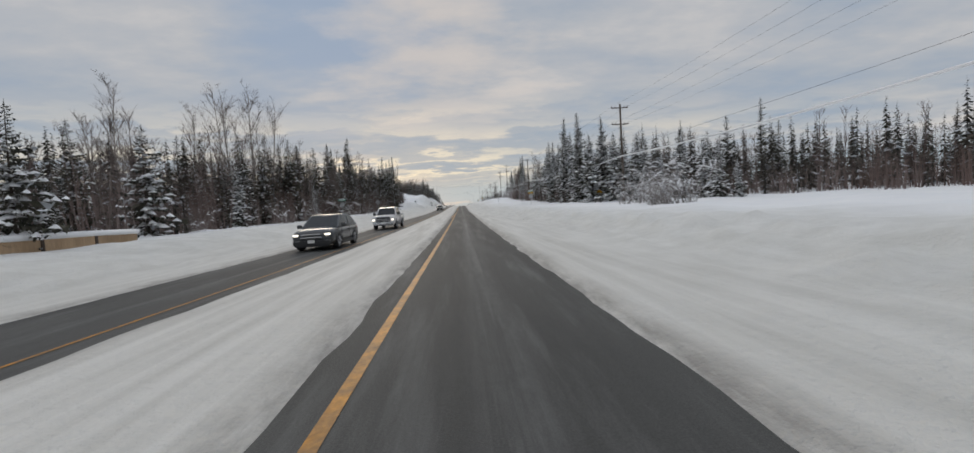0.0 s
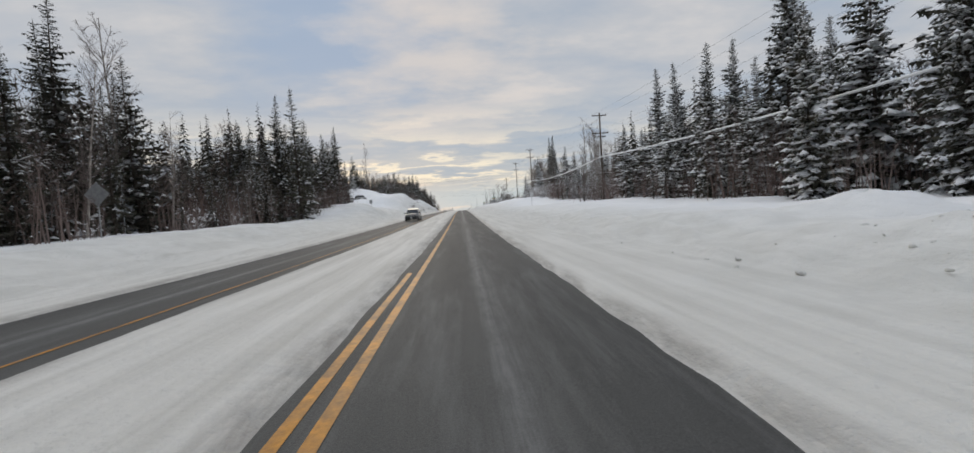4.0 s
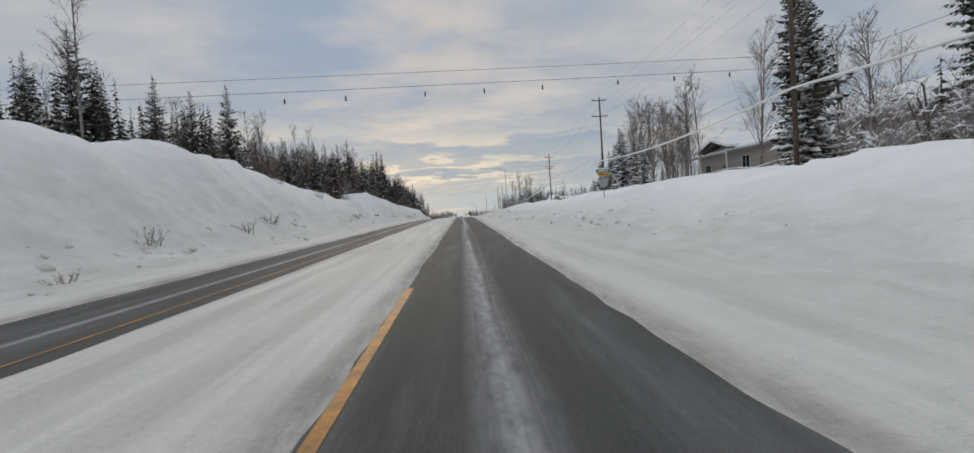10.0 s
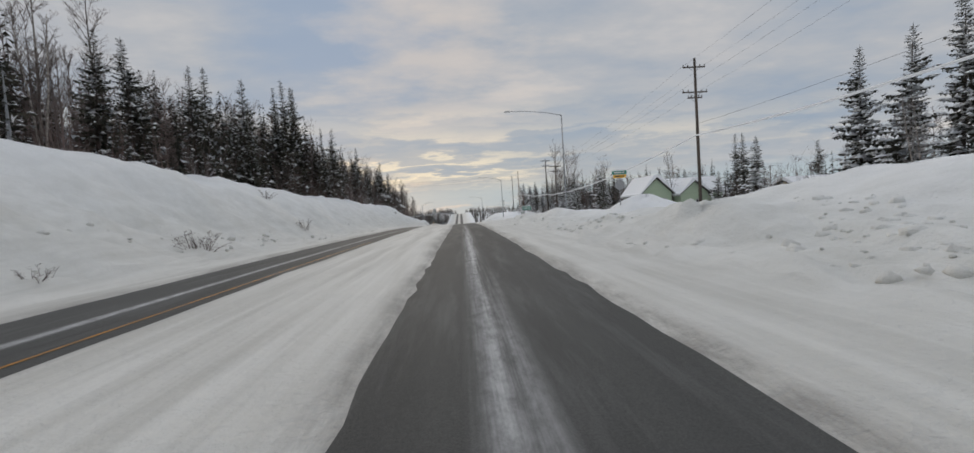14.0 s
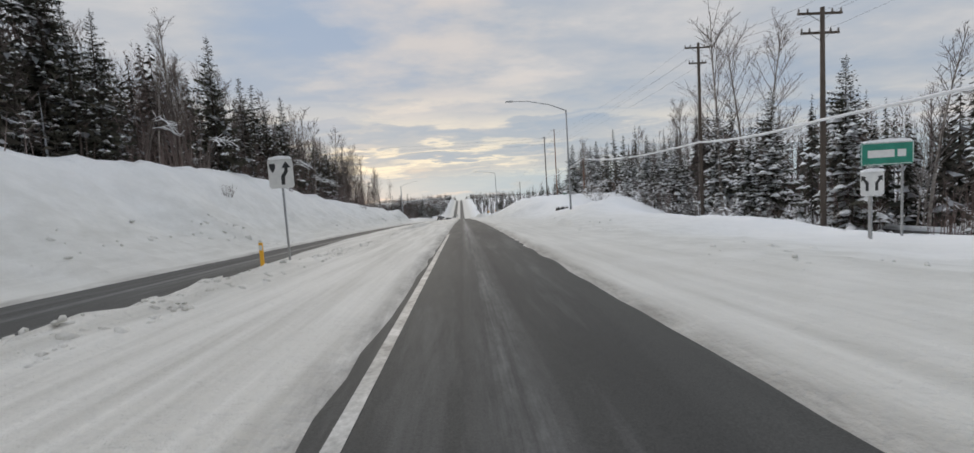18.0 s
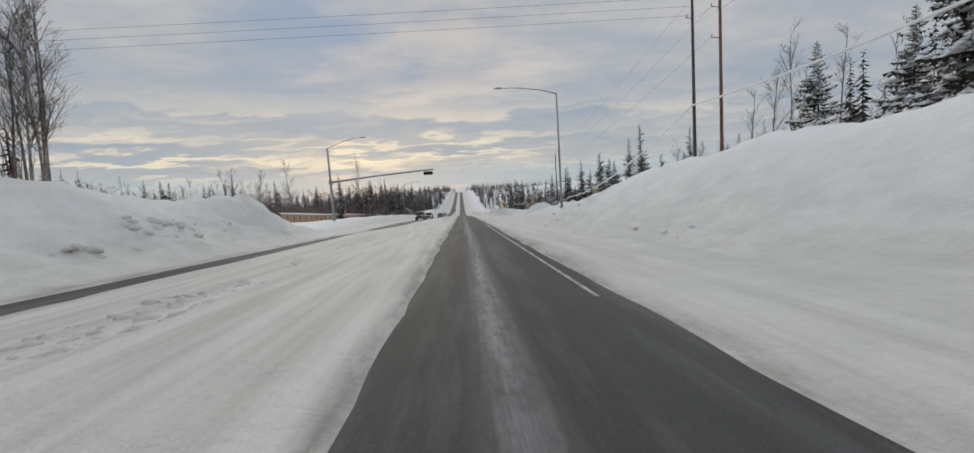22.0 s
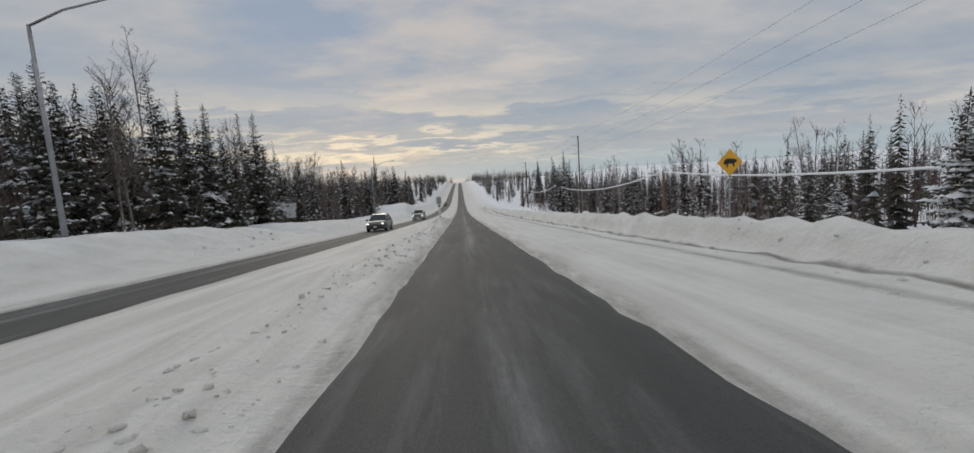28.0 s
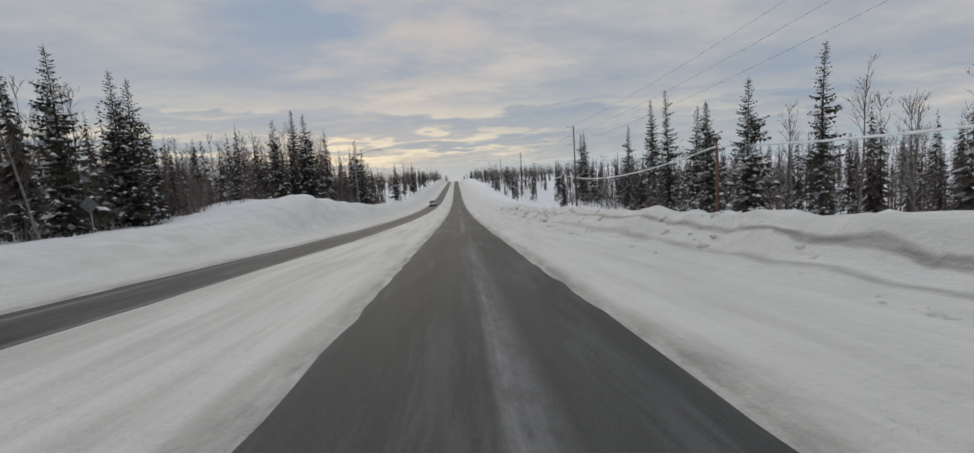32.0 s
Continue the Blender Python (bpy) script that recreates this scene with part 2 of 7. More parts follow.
def asphalt():
    m = material("wet_asphalt", (0.05, 0.05, 0.052), 0.78, spec=.28)
    tr = m.node_tree
    b = tr.nodes["Principled BSDF"]
    geo = tr.nodes.new("ShaderNodeNewGeometry")
    pos = geo.outputs["Position"]
    sep = tr.nodes.new("ShaderNodeSeparateXYZ")
    tr.links.new(pos, sep.inputs[0])
    base = ramp(tr, noise_tex(tr, pos, 0.7, 6, 0.6, (1.2, 0.12, 1)), [(0.35, (0.068, 0.068, 0.066)), (0.65, (0.100, 0.100, 0.096))])
    speck = ramp(tr, noise_tex(tr, pos, 55, 3, 0.7), [(0.35, (0.75, 0.75, 0.75)), (0.7, (1.15, 1.15, 1.15))])
    n = tr.nodes.new("ShaderNodeMix")
    n.data_type, n.blend_type = "RGBA", "MULTIPLY"
    n.inputs[0].default_value = 1.0
    tr.links.new(base, n.inputs[6])
    tr.links.new(speck, n.inputs[7])
    # packed snow and salt left between the wheel tracks
    rows_ = []
    for cx, wid in ((0.30, 0.40), (-6.55, 0.22), (-8.7, 0.30)):
        d = math_node(tr, "ABSOLUTE", math_node(tr, "SUBTRACT", sep.outputs[0], cx))
        rows_.append(math_node(tr, "SUBTRACT", 1.0, math_node(tr, "DIVIDE", d, wid), True))
    line = math_node(tr, "MAXIMUM", math_node(tr, "MAXIMUM", rows_[0], rows_[1]), rows_[2])
    patch = noise_tex(tr, pos, 1.0, 6, 0.7, (1.6, 0.035, 1))
    where = ramp(tr, math_node(tr, "DIVIDE", sep.outputs[1], 600.0), [(0.05, 0.22), (0.28, 0.30), (0.34, 1.0), (0.455, 1.0), (0.50, 0.32), (0.68, 0.5), (0.76, 0.3)])
    film = math_node(tr, "MULTIPLY", math_node(tr, "MULTIPLY", line, where), ramp(tr, patch, [(0.40, 0.12), (0.57, 1.0)]))
    film = math_node(tr, "MULTIPLY", film, ramp(tr, noise_tex(tr, pos, 7, 5, 0.7, (1, 0.4, 1)), [(0.3, 0.35), (0.6, 1.0)]), True)
    haze = math_node(tr, "MULTIPLY", ramp(tr, noise_tex(tr, pos, 1.6, 6, 0.7, (1.0, 0.10, 1)), [(0.50, 0.0), (0.75, 0.13)]), 1.0)
    film = math_node(tr, "MAXIMUM", film, haze)
    tr.links.new(mix(tr, film, n.outputs[2], (0.62, 0.62, 0.62)), b.inputs["Base Color"])
    bn = tr.nodes.new("ShaderNodeBump")
    bn.inputs["Distance"].default_value = 0.006
    tr.links.new(noise_tex(tr, pos, 90, 3, 0.7), bn.inputs["Height"])
    tr.links.new(bn.outputs[0], b.inputs["Normal"])
    return m


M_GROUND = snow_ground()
M_ASPHALT = asphalt()
M_LINE_Y = material("worn_yellow_paint", (0.62, 0.27, 0.02), 0.6, tint=(0.30, 0.16, 0.05), tint_scale=2.5, grain=0.4, grain_scale=14)
M_LINE_W = material("worn_white_paint", (0.62, 0.62, 0.60), 0.6, tint=(0.28, 0.28, 0.27), tint_scale=2.5, grain=0.4, grain_scale=14)

# ---- mesh helpers ----


class Geo:
    """Collects vertices and faces for one mesh."""

    def __init__(self):
        self.v, self.f = [], []

    def add(self, verts, faces):
        n = len(self.v)
        self.v.extend(tuple(p) for p in verts)
        self.f.extend(tuple(i + n for i in f) for f in faces)
        return self

    def box(self, cx, cy, cz, sx, sy, sz, rz=0.0, c=0.0, taper=1.0):
        """A box about (cx, cy) with its bottom at cz, and edges cut off by c."""
        hx, hy = sx / 2, sy / 2
        ring = [(-hx + c, -hy), (hx - c, -hy), (hx, -hy + c), (hx, hy - c), (hx - c, hy), (-hx + c, hy), (-hx, hy - c), (-hx, -hy + c)] if c else [(-hx, -hy), (hx, -hy), (hx, hy), (-hx, hy)]
        k = len(ring)
        levels = [(0, 1 - 2 * c / max(sx, sy) if c else 1), (c, 1), (sz - c, 1), (sz, 1 - 2 * c / max(sx, sy))] if c else [(0, 1), (sz, 1)]
        co, si = math.cos(rz), math.sin(rz)
        pts = []
        for h, s in levels:
            s2 = s * (1 + (taper - 1) * h / sz)
            for x, y in ring:
                x, y = x * s2, y * s2
                pts.append((cx + x * co - y * si, cy + x * si + y * co, cz + h))
        faces = [tuple(range(k))[::-1], tuple(range((len(levels) - 1) * k, len(levels) * k))]
        for j in range(len(levels) - 1):
            for i in range(k):
                faces.append((j * k + i, j * k + (i + 1) % k, (j + 1) * k + (i + 1) % k, (j + 1) * k + i))
        return self.add(pts, faces)

    def tube(self, path, radii, n=8, cap=True):
        """A round bar along points; radii is one number or one per point."""
        path = [Vector(p) for p in path]
        if isinstance(radii, (int, float)):
            radii = [radii] * len(path)
        pts, faces = [], []
        for i, p in enumerate(path):
            d = (path[min(i + 1, len(path) - 1)] - path[max(i - 1, 0)]).normalized()
            u = d.cross(Vector((0, 0, 1)))
            if u.length < 0.05:
                u = d.cross(Vector((0, 1, 0)))
            u.normalize()
            w = d.cross(u)
            for k in range(n):
                a = 2 * math.pi * k / n
                pts.append(p + (u * math.cos(a) + w * math.sin(a)) * radii[i])
        for i in range(len(path) - 1):
            for k in range(n):
                faces.append((i * n + k, i * n + (k + 1) % n, (i + 1) * n + (k + 1) % n, (i + 1) * n + k))
        if cap:
            faces.append(tuple(range(n)))
            faces.append(tuple(range((len(path) - 1) * n, len(path) * n))[::-1])
        return self.add(pts, faces)

    def prism(self, outline, d0, d1, axis="y"):
        """An outline of (u, v) points pushed from d0 to d1 along an axis."""
        n = len(outline)

        def at(u, v, d):
            return {"y": (u, d, v), "x": (d, u, v), "z": (u, v, d)}[axis]
        pts = [at(u, v, d0) for u, v in outline] + [at(u, v, d1) for u, v in outline]
        faces = [tuple(range(n)), tuple(range(n, 2 * n))[::-1]] + [(i, i + n, (i + 1) % n + n, (i + 1) % n) for i in range(n)]
        return self.add(pts, faces)

    def mesh(self, name, mat, smooth=False):
        me = bpy.data.meshes.new(name)
        me.from_pydata(self.v, [], self.f)
        if mat:
            me.materials.append(mat)
        if smooth:
            me.polygons.foreach_set("use_smooth", [True] * len(me.polygons))
        me.update()
        return me


def fixed(me):
    bm = bmesh.new()
    bm.from_mesh(me)
    bmesh.ops.recalc_face_normals(bm, faces=bm.faces)
    bm.to_mesh(me)
    bm.free()
    return me


def part(name, geo, mat, parent, label="", smooth=False):
    """One mesh as a part of a thing."""
    ob = new(name, fixed(geo.mesh(name, mat, smooth)))
    ob.parent = parent
    if label:
        tagged(ob, label)
    return ob


def thing(name, label, category, group="", kind="", at=None):
    ob = new(name)
    ob.empty_display_size = 0.3
    if at is not None:
        ob.matrix_basis = at
    return tagged(ob, label, category, group, kind)


# ---- ground: height of the snow beside and on the road ----
# along y: the foot of the bank, its top, the height there and the lie of the land behind it, above the roadway
BANK_R = [(-80, 5, 9, .6, .6), (80, 5, 9, .6, .6), (110, 5, 12, .75, .8), (125, 5, 14, 1.1, 1.2), (143, 5, 12, .55, .8), (161, 5, 10, .6, 1.5), (175, 5, 16, 2.1, 2.4), (190, 5, 18, 2.8, 3.0), (201, 5, 18, 2.5, 2.9), (211, 5, 18, 2.8, 3.0), (221, 5, 18, 2.6, 2.9), (231, 5, 18, 2.35, 2.7), (237, 5, 17, 2.05, 2.4), (243, 5, 16, 1.7, 2.2), (250, 4.8, 15, 1.95, 2.1), (255, 4.5, 13, 1.35, 1.0),
          (260, 4.5, 13, 1.95, .9), (264, 4.5, 13, 1.9, 1.0), (268, 4.5, 11, 1.3, .7), (272, 5, 10, .75, .4)]
BANK_R += [(277, 5, 10, .25, .4), (283, 5, 11, .7, .2), (300, 5, 10, .8, 0), (317, 5, 12, .45, .1), (321, 5, 12, .05, -.8), (325, 5.5, 12, -.1, -1.6), (331, 6, 12, -.35, -2.6), (340, 6, 12, -.35, -2.8), (345, 6, 12, .15, -2.4), (350, 6, 11, .35, -2.2), (353, 6, 11, .25, -2.6), (356, 6.5, 11, .5, -2.8),
           (359.5, 7, 12, .95, -2.6), (363, 8, 13, 1.35, -2.0), (366, 9, 14, 1.35, -2.0), (370, 9.5, 15, 1.2, -1.3), (374, 10, 15, 1.15, -.4), (380, 10, 16, 1.3, .9), (384, 8, 17, 2.3, 2.3), (392, 6, 15, 2.9, 3.0), (400, 6, 15, 3.5, 3.5), (412, 6, 15, 3.75, 3.3), (427, 6, 15, 3.5, 2.4), (435, 6, 14, 1.7, 1.0), (441, 6, 13, .35, -.3), (447, 6, 13, .1, -1.0)]
BANK_R += [(457, 6, 9, .1, -.6), (459.5, 4.6, 5.8, 1.12, .55), (472, 4.6, 6.0, 1.1, .1), (480, 5, 6.4, .85, -1.0), (490, 5.9, 6.6, .62, -2.2), (504, 6.1, 6.75, .62, -2.8), (530, 6.3, 6.95, .64, -3.5), (550, 6.4, 7.1, .7, -3.5), (574, 6.1, 7.3, .8, -3.5), (600, 5.4, 7.2, .8, -3.5), (700, 5, 9, .6, -1), (800, 5, 12, 2, 1.5), (3000, 5, 12, 2, 2)]
BANK_L = [(-80, 9.5, 15, .8, .7), (60, 9.5, 15, .85, .7), (100, 9.5, 15, 1.1, .9), (121, 9.5, 16, 1.0, .8), (130, 9.5, 16, 1.1, .6), (136, 10, 18, 2.3, 1.6), (141, 10, 18, 3.1, 2.5), (146, 10, 18, 2.8, 2.4), (158, 10, 18, 2.2, 2.5), (168, 10, 18, 1.9, 2.6), (178, 10, 19, 2.2, 2.9), (183, 10, 19, 3.5, 3.6), (187, 10, 20, 5.2, 4.4), (195, 10, 20, 6.4, 5.6), (203, 10, 20, 6.6, 9.0), (212, 10, 20, 6.7, 9.6),
          (222, 10, 20, 5.9, 8), (233, 10, 20, 5.1, 6), (240, 10, 20, 4.4, 5), (247, 10, 20, 3.2, 3.4), (252, 10, 20, 2.2, 2.3), (255.5, 10, 20, 2.9, 2.9), (258.5, 10, 20, 4.8, 4.8), (262, 10, 20, 6.3, 6.5), (266, 10, 20, 5.6, 6.2), (271, 10, 20, 5.7, 6.2), (280, 10, 20, 5.4, 6), (300, 10.5, 20, 5.1, 5.6), (320, 10.8, 20, 5.2, 5.7), (335, 11, 20, 5.3, 5.8), (350, 11.5, 20, 5.6, 6)]
BANK_L += [(362, 12, 20, 6.0, 6.2), (375, 12, 20, 5.1, 5.1), (388, 12, 20, 4.4, 4.3), (400, 12, 19, 4.1, 3.9), (410, 12, 19, 3.9, 3.6), (417, 12, 19, 3.8, 3.3), (424, 12, 18, 2.8, 2.4), (429, 12, 17, 1.8, 1.5), (433, 12, 16, .9, .7), (438, 12, 16, .3, .5), (449, 12, 18, .3, 1.0),
           (456, 12, 15, .8, 1.0), (470, 11.5, 15, 1.2, 1.1), (490, 11, 15, 1.25, 1.1), (508, 11, 15, 1.35, 1.1), (531, 11, 15, 1.35, 1.1), (537, 11, 15, .5, .6), (541, 11, 15, .6, .6), (545, 11, 15, 1.25, 1.0), (562, 11, 15, .95, .8), (590, 11, 15, 1.05, .95), (604, 11, 15, 1.6, 1.3), (612, 11, 16, 2.7, 2.0), (620, 11, 17, 3.8, 2.6), (636, 11, 17, 3.0, 2.4), (655, 11, 16, 2.1, 2), (700, 11, 16, 1.5, 1), (800, 11, 18, 3, 3), (3000, 11, 18, 3, 3)]
# bare asphalt: left and right edge of the near lane and of the far lane
LANES = [(-80, -1.35, 1.6, -8.1, -5.2), (100, -1.35, 1.7, -8.0, -5.2), (150, -1.2, 1.75, -8.0, -5.2), (190, -.95, 1.85, -8.0, -5.2), (235, -.8, 1.95, -8.0, -5.2), (290, -.82, 1.95, -8.2, -5.4), (310, -1.1, 1.9, -9.0, -6.2),
         (322, -1.0, 2.0, -9.9, -6.6), (334, -.95, 2.1, -10.3, -6.75), (342, -.9, 2.1, -10.2, -7.8), (352, -.85, 2.15, -10.3, -8.4), (390, -.8, 2.2, -10.8, -9.2), (420, -.82, 2.1, -10.6, -9.4), (428, -.8, 2.1, -10.2, -9.6), (434, -.8, 2.0, -9.2, -9.0), (440, -.75, 1.95, -9.6, -7.6),
         (460, -.8, 1.9, -10.1, -7.5), (500, -1.07, 1.85, -9.6, -7.0), (560, -1.35, 1.65, -9.4, -6.8), (600, -1.5, 1.6, -9.1, -6.4), (700, -1.5, 1.6, -8.4, -5.6), (3000, -1.5, 1.7, -7.0, -4.4)]


def table(rows, y, col):
    a = np.array(rows, float)
    return np.interp(y, a[:, 0], a[:, col])


def smooth_step(a, b, x):
    f = np.clip((x - a) / np.maximum(b - a, 1e-6), 0, 1)
    return f * f * (3 - 2 * f)


WAVES = np.random.RandomState(4).uniform(-1, 1, (28, 3))


def ripple(x, y, size, seed=0):
    """Smooth uneven waves, about -1 to 1, some metres long."""
    s = np.zeros(np.broadcast(x, y).shape)
    for k in range(9):
        a, b, c = WAVES[(k + seed * 5) % 28]
        s = s + np.sin((x * a * 3.1 + y * b * 3.1) / size + c * 6.3 + 1.7 * np.sin((x * b - y * a) / size * 1.3 + k))
    return s / 4.5


def land(x, y):
    """Height of the snow at x, y."""
    x, y = np.asarray(x, float), np.asarray(y, float)
    base = road_z(y)
    y = y + 0.9 * ripple(x, y, 6.0, 1)
    right = x > 0
    ax = np.abs(x)
    foot = np.where(right, table(BANK_R, y, 1), table(BANK_L, y, 1))
    top = np.where(right, table(BANK_R, y, 2), table(BANK_L, y, 2))
    high = np.where(right, table(BANK_R, y, 3), table(BANK_L, y, 3))
    back = np.where(right, table(BANK_R, y, 4), table(BANK_L, y, 4))
    foot = foot + np.where(right & (y > 482) & (y < 570), .06, .5) * ripple(y, y * 0.3, 3.0, 2)
    up = smooth_step(foot, top, ax)
    narrow = right & (y > 456) & (y < 474)
    falls = right & (y > 482) & (y < 640)
    side = high * up + (back - high) * smooth_step(top + np.where(narrow, .5, np.where(falls, -.3, 2)), top + np.where(narrow, 2.4, np.where(falls, 11, 14)), ax)
    step = 11.9 + .9 * ripple(y, y * .4, 5.0, 3)
    side = side + np.where(right, 0, .30 * smooth_step(step, step + .3, ax) * (1 - smooth_step(step + 1.5, step + 5, ax)) * smooth_step(300, 345, y) * (1 - smooth_step(420, 432, y)))
    # the land drops beyond the side street
    side = side - np.where(right, 1.9 * smooth_step(20, 29, ax) * smooth_step(440, 450, y) * (1 - smooth_step(476, 488, y)), 0)
    # low wooded rises far off to either side
    side = side + smooth_step(70, 260, ax) * (3.0 + 2.0 * ripple(x, y, 60, 3)) * np.where(right & (y > 440), 1.6, 0.8)
    lumps = ripple(x, y, 1.1, 0) * 0.05 + ripple(x, y, 3.5, 4) * 0.10 + ripple(x, y, 0.55, 2) * 0.035
    side = side + lumps * smooth_step(foot - 0.5, foot + 4, ax) * (1 + 0.5 * high) * np.where(falls & (ax < 12), .45, 1)
    # ploughed lumps along the foot of the bank, and the windrows on the median
    side = side + 0.22 * np.maximum(ripple(x, y, 0.42, 3), 0) * smooth_step(foot - .8, foot + .6, ax) * (1 - smooth_step(foot + 2.5, foot + 5, ax)) * np.where(high > 0.25, 1, .3)
    a = LANES
    e1, e2, e3, e4 = (table(a, y, i) for i in (1, 2, 3, 4))
    wob = 0.045 * ripple(x * 0.2, y, 1.4, 2) + np.where(x > 0, .055, .05) * ripple(x * 0.2, y, 0.4, 4) * (0.4 + 0.6 * (ripple(x * 0, y, 9.0, 1) > 0))
    d = np.maximum(np.minimum(x - e1, e2 - x), np.minimum(x - e3, e4 - x)) + wob
    snow = -0.06 + 0.14 * (1 - smooth_step(-0.55, 0.10, d))
    flat = snow + 0.03 * ripple(x, y * 0.25, 1.2, 2) * (d < -0.4)
    ridge = (smooth_step(495, 515, y) * (1 - smooth_step(555, 575, y))) * 0.26 * np.exp(-((x + 2.3) / np.where(x > -2.3, 0.5, 1.4)) ** 2)
    ridge = ridge + (smooth_step(544, 548, y) * (1 - smooth_step(556, 562, y))) * 0.32 * np.exp(-((x + 2.6) / np.where(x > -2.6, 0.6, 1.2)) ** 2)
    ridge = ridge + (smooth_step(453, 459, y) * (1 - smooth_step(472, 480, y))) * 0.35 * np.exp(-((x + 3.0) / 0.9) ** 2)
    ridge = ridge + (smooth_step(322, 327, y) * (1 - smooth_step(337, 341, y))) * 0.27 * np.exp(-((x + 5.25) / 0.65) ** 2)
    ridge = ridge * (0.8 + 0.45 * ripple(x, y, 0.5, 3) + 0.35 * np.maximum(ripple(x, y, 0.22, 1), 0))
    return base + flat + side + ridge


def build_ground():
    xs = [-2200, -1500, -900, -600, -400, -280, -200, -150, -110, -85, -68, -55, -46, -39, -34, -30]
    xs += list(np.arange(-27.5, -11, 0.75)) + list(np.arange(-11, -8.3, 0.3)) + list(np.arange(-8.3, -7.4, 0.13)) + list(np.arange(-7.2, -5.6, 0.3)) + list(np.arange(-5.6, -4.7, 0.13))
    xs += list(np.arange(-4.6, -1.8, 0.28)) + list(np.arange(-1.75, -0.5, 0.11)) + list(np.arange(-0.4, 1.4, 0.4)) + list(np.arange(1.4, 2.5, 0.11)) + list(np.arange(2.6, 4.4, 0.35)) + list(np.arange(4.5, 6, 0.25)) + list(np.arange(6, 7.9, 0.13)) + list(np.arange(8, 10, 0.35))
    xs += list(np.arange(10.2, 22, 0.8)) + [22.5, 24, 26, 28.5, 31, 34, 38, 43, 49, 56, 66, 80, 100, 130, 170, 230, 320, 450, 650, 950, 1500, 2200]
    ys = [-300, -200, -140, -100, -80, -65] + list(np.arange(-55, -2, 1.6)) + list(np.arange(-2, 590, 0.7)) + list(np.arange(590, 700, 1.6)) + list(np.arange(700, 1120, 7.0)) + [1150, 1200, 1270, 1360, 1500, 1700, 2000, 2400, 2950]
    gx, gy = np.meshgrid(np.array(xs), np.array(ys))
    gz = land(gx, gy)
    ny, nx = gx.shape
    verts = np.stack([gx.ravel(), gy.ravel(), gz.ravel()], 1)
    i = (np.arange(ny - 1)[:, None] * nx + np.arange(nx - 1)[None, :]).ravel()
    faces = np.stack([i, i + 1, i + 1 + nx, i + nx], 1)
    me = bpy.data.meshes.new("ground")
    me.from_pydata(verts.tolist(), [], faces.tolist())
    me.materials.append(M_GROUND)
    me.polygons.foreach_set("use_smooth", [True] * len(me.polygons))
    e1, e2, e3, e4 = (table(LANES, gy, i) for i in (1, 2, 3, 4))
    edge = np.maximum(np.minimum(gx - e1, e2 - gx), np.minimum(gx - e3, e4 - gx)) + .27
    width = 0.22 + 0.14 * ripple(gx * 0.1, gy, 2.2, 1)
    me.attributes.new("slush", "FLOAT", "POINT").data.foreach_set("value", np.exp(-(edge / np.maximum(width, .08)) ** 2).ravel())
    tagged(new("ground", me), "deep ploughed snow over verges, banks and roadway", "snow", kind="structure")


def strip(name, edges, y0, y1, step, lift, mat, parent=None):
    """A band along the road between two edges, which are numbers or columns of LANES."""
    ys = np.arange(y0, y1 + step * 0.5, step)
    pts, faces = [], []
    for y in ys:
        for e in edges:
            x = float(table(LANES, y, e)) if isinstance(e, int) else e
            pts.append((x, y, float(road_z(y)) + lift))
    for k in range(len(ys) - 1):
        faces.append((2 * k, 2 * k + 1, 2 * k + 3, 2 * k + 2))
    g = Geo().add(pts, faces)
    ob = new(name, g.mesh(name, mat))
    ob.parent = parent
    return ob


build_ground()
road = strip("road", (-12.5, 3.2), -60, 1100, 4.0, 0.0, M_ASPHALT)
tagged(road, "dark wet asphalt highway with snow between the lanes", "road", kind="structure")
strip("centre_line", (-1.16, -1.03), -40, 190, 4.0, 0.006, M_LINE_Y, road)
strip("centre_line", (-1.42, -1.30), 54, 82, 4.0, 0.006, M_LINE_Y, road)
strip("centre_line", (-5.52, -5.45), -40, 275, 4.0, 0.006, M_LINE_Y, road)
strip("edge_line", (-1.02, -0.88), 322, 350, 4.0, 0.006, M_LINE_W, road)
strip("edge_line", (1.97, 2.05), 402, 430, 4.0, 0.006, M_LINE_W, road)

# ---- trees ----


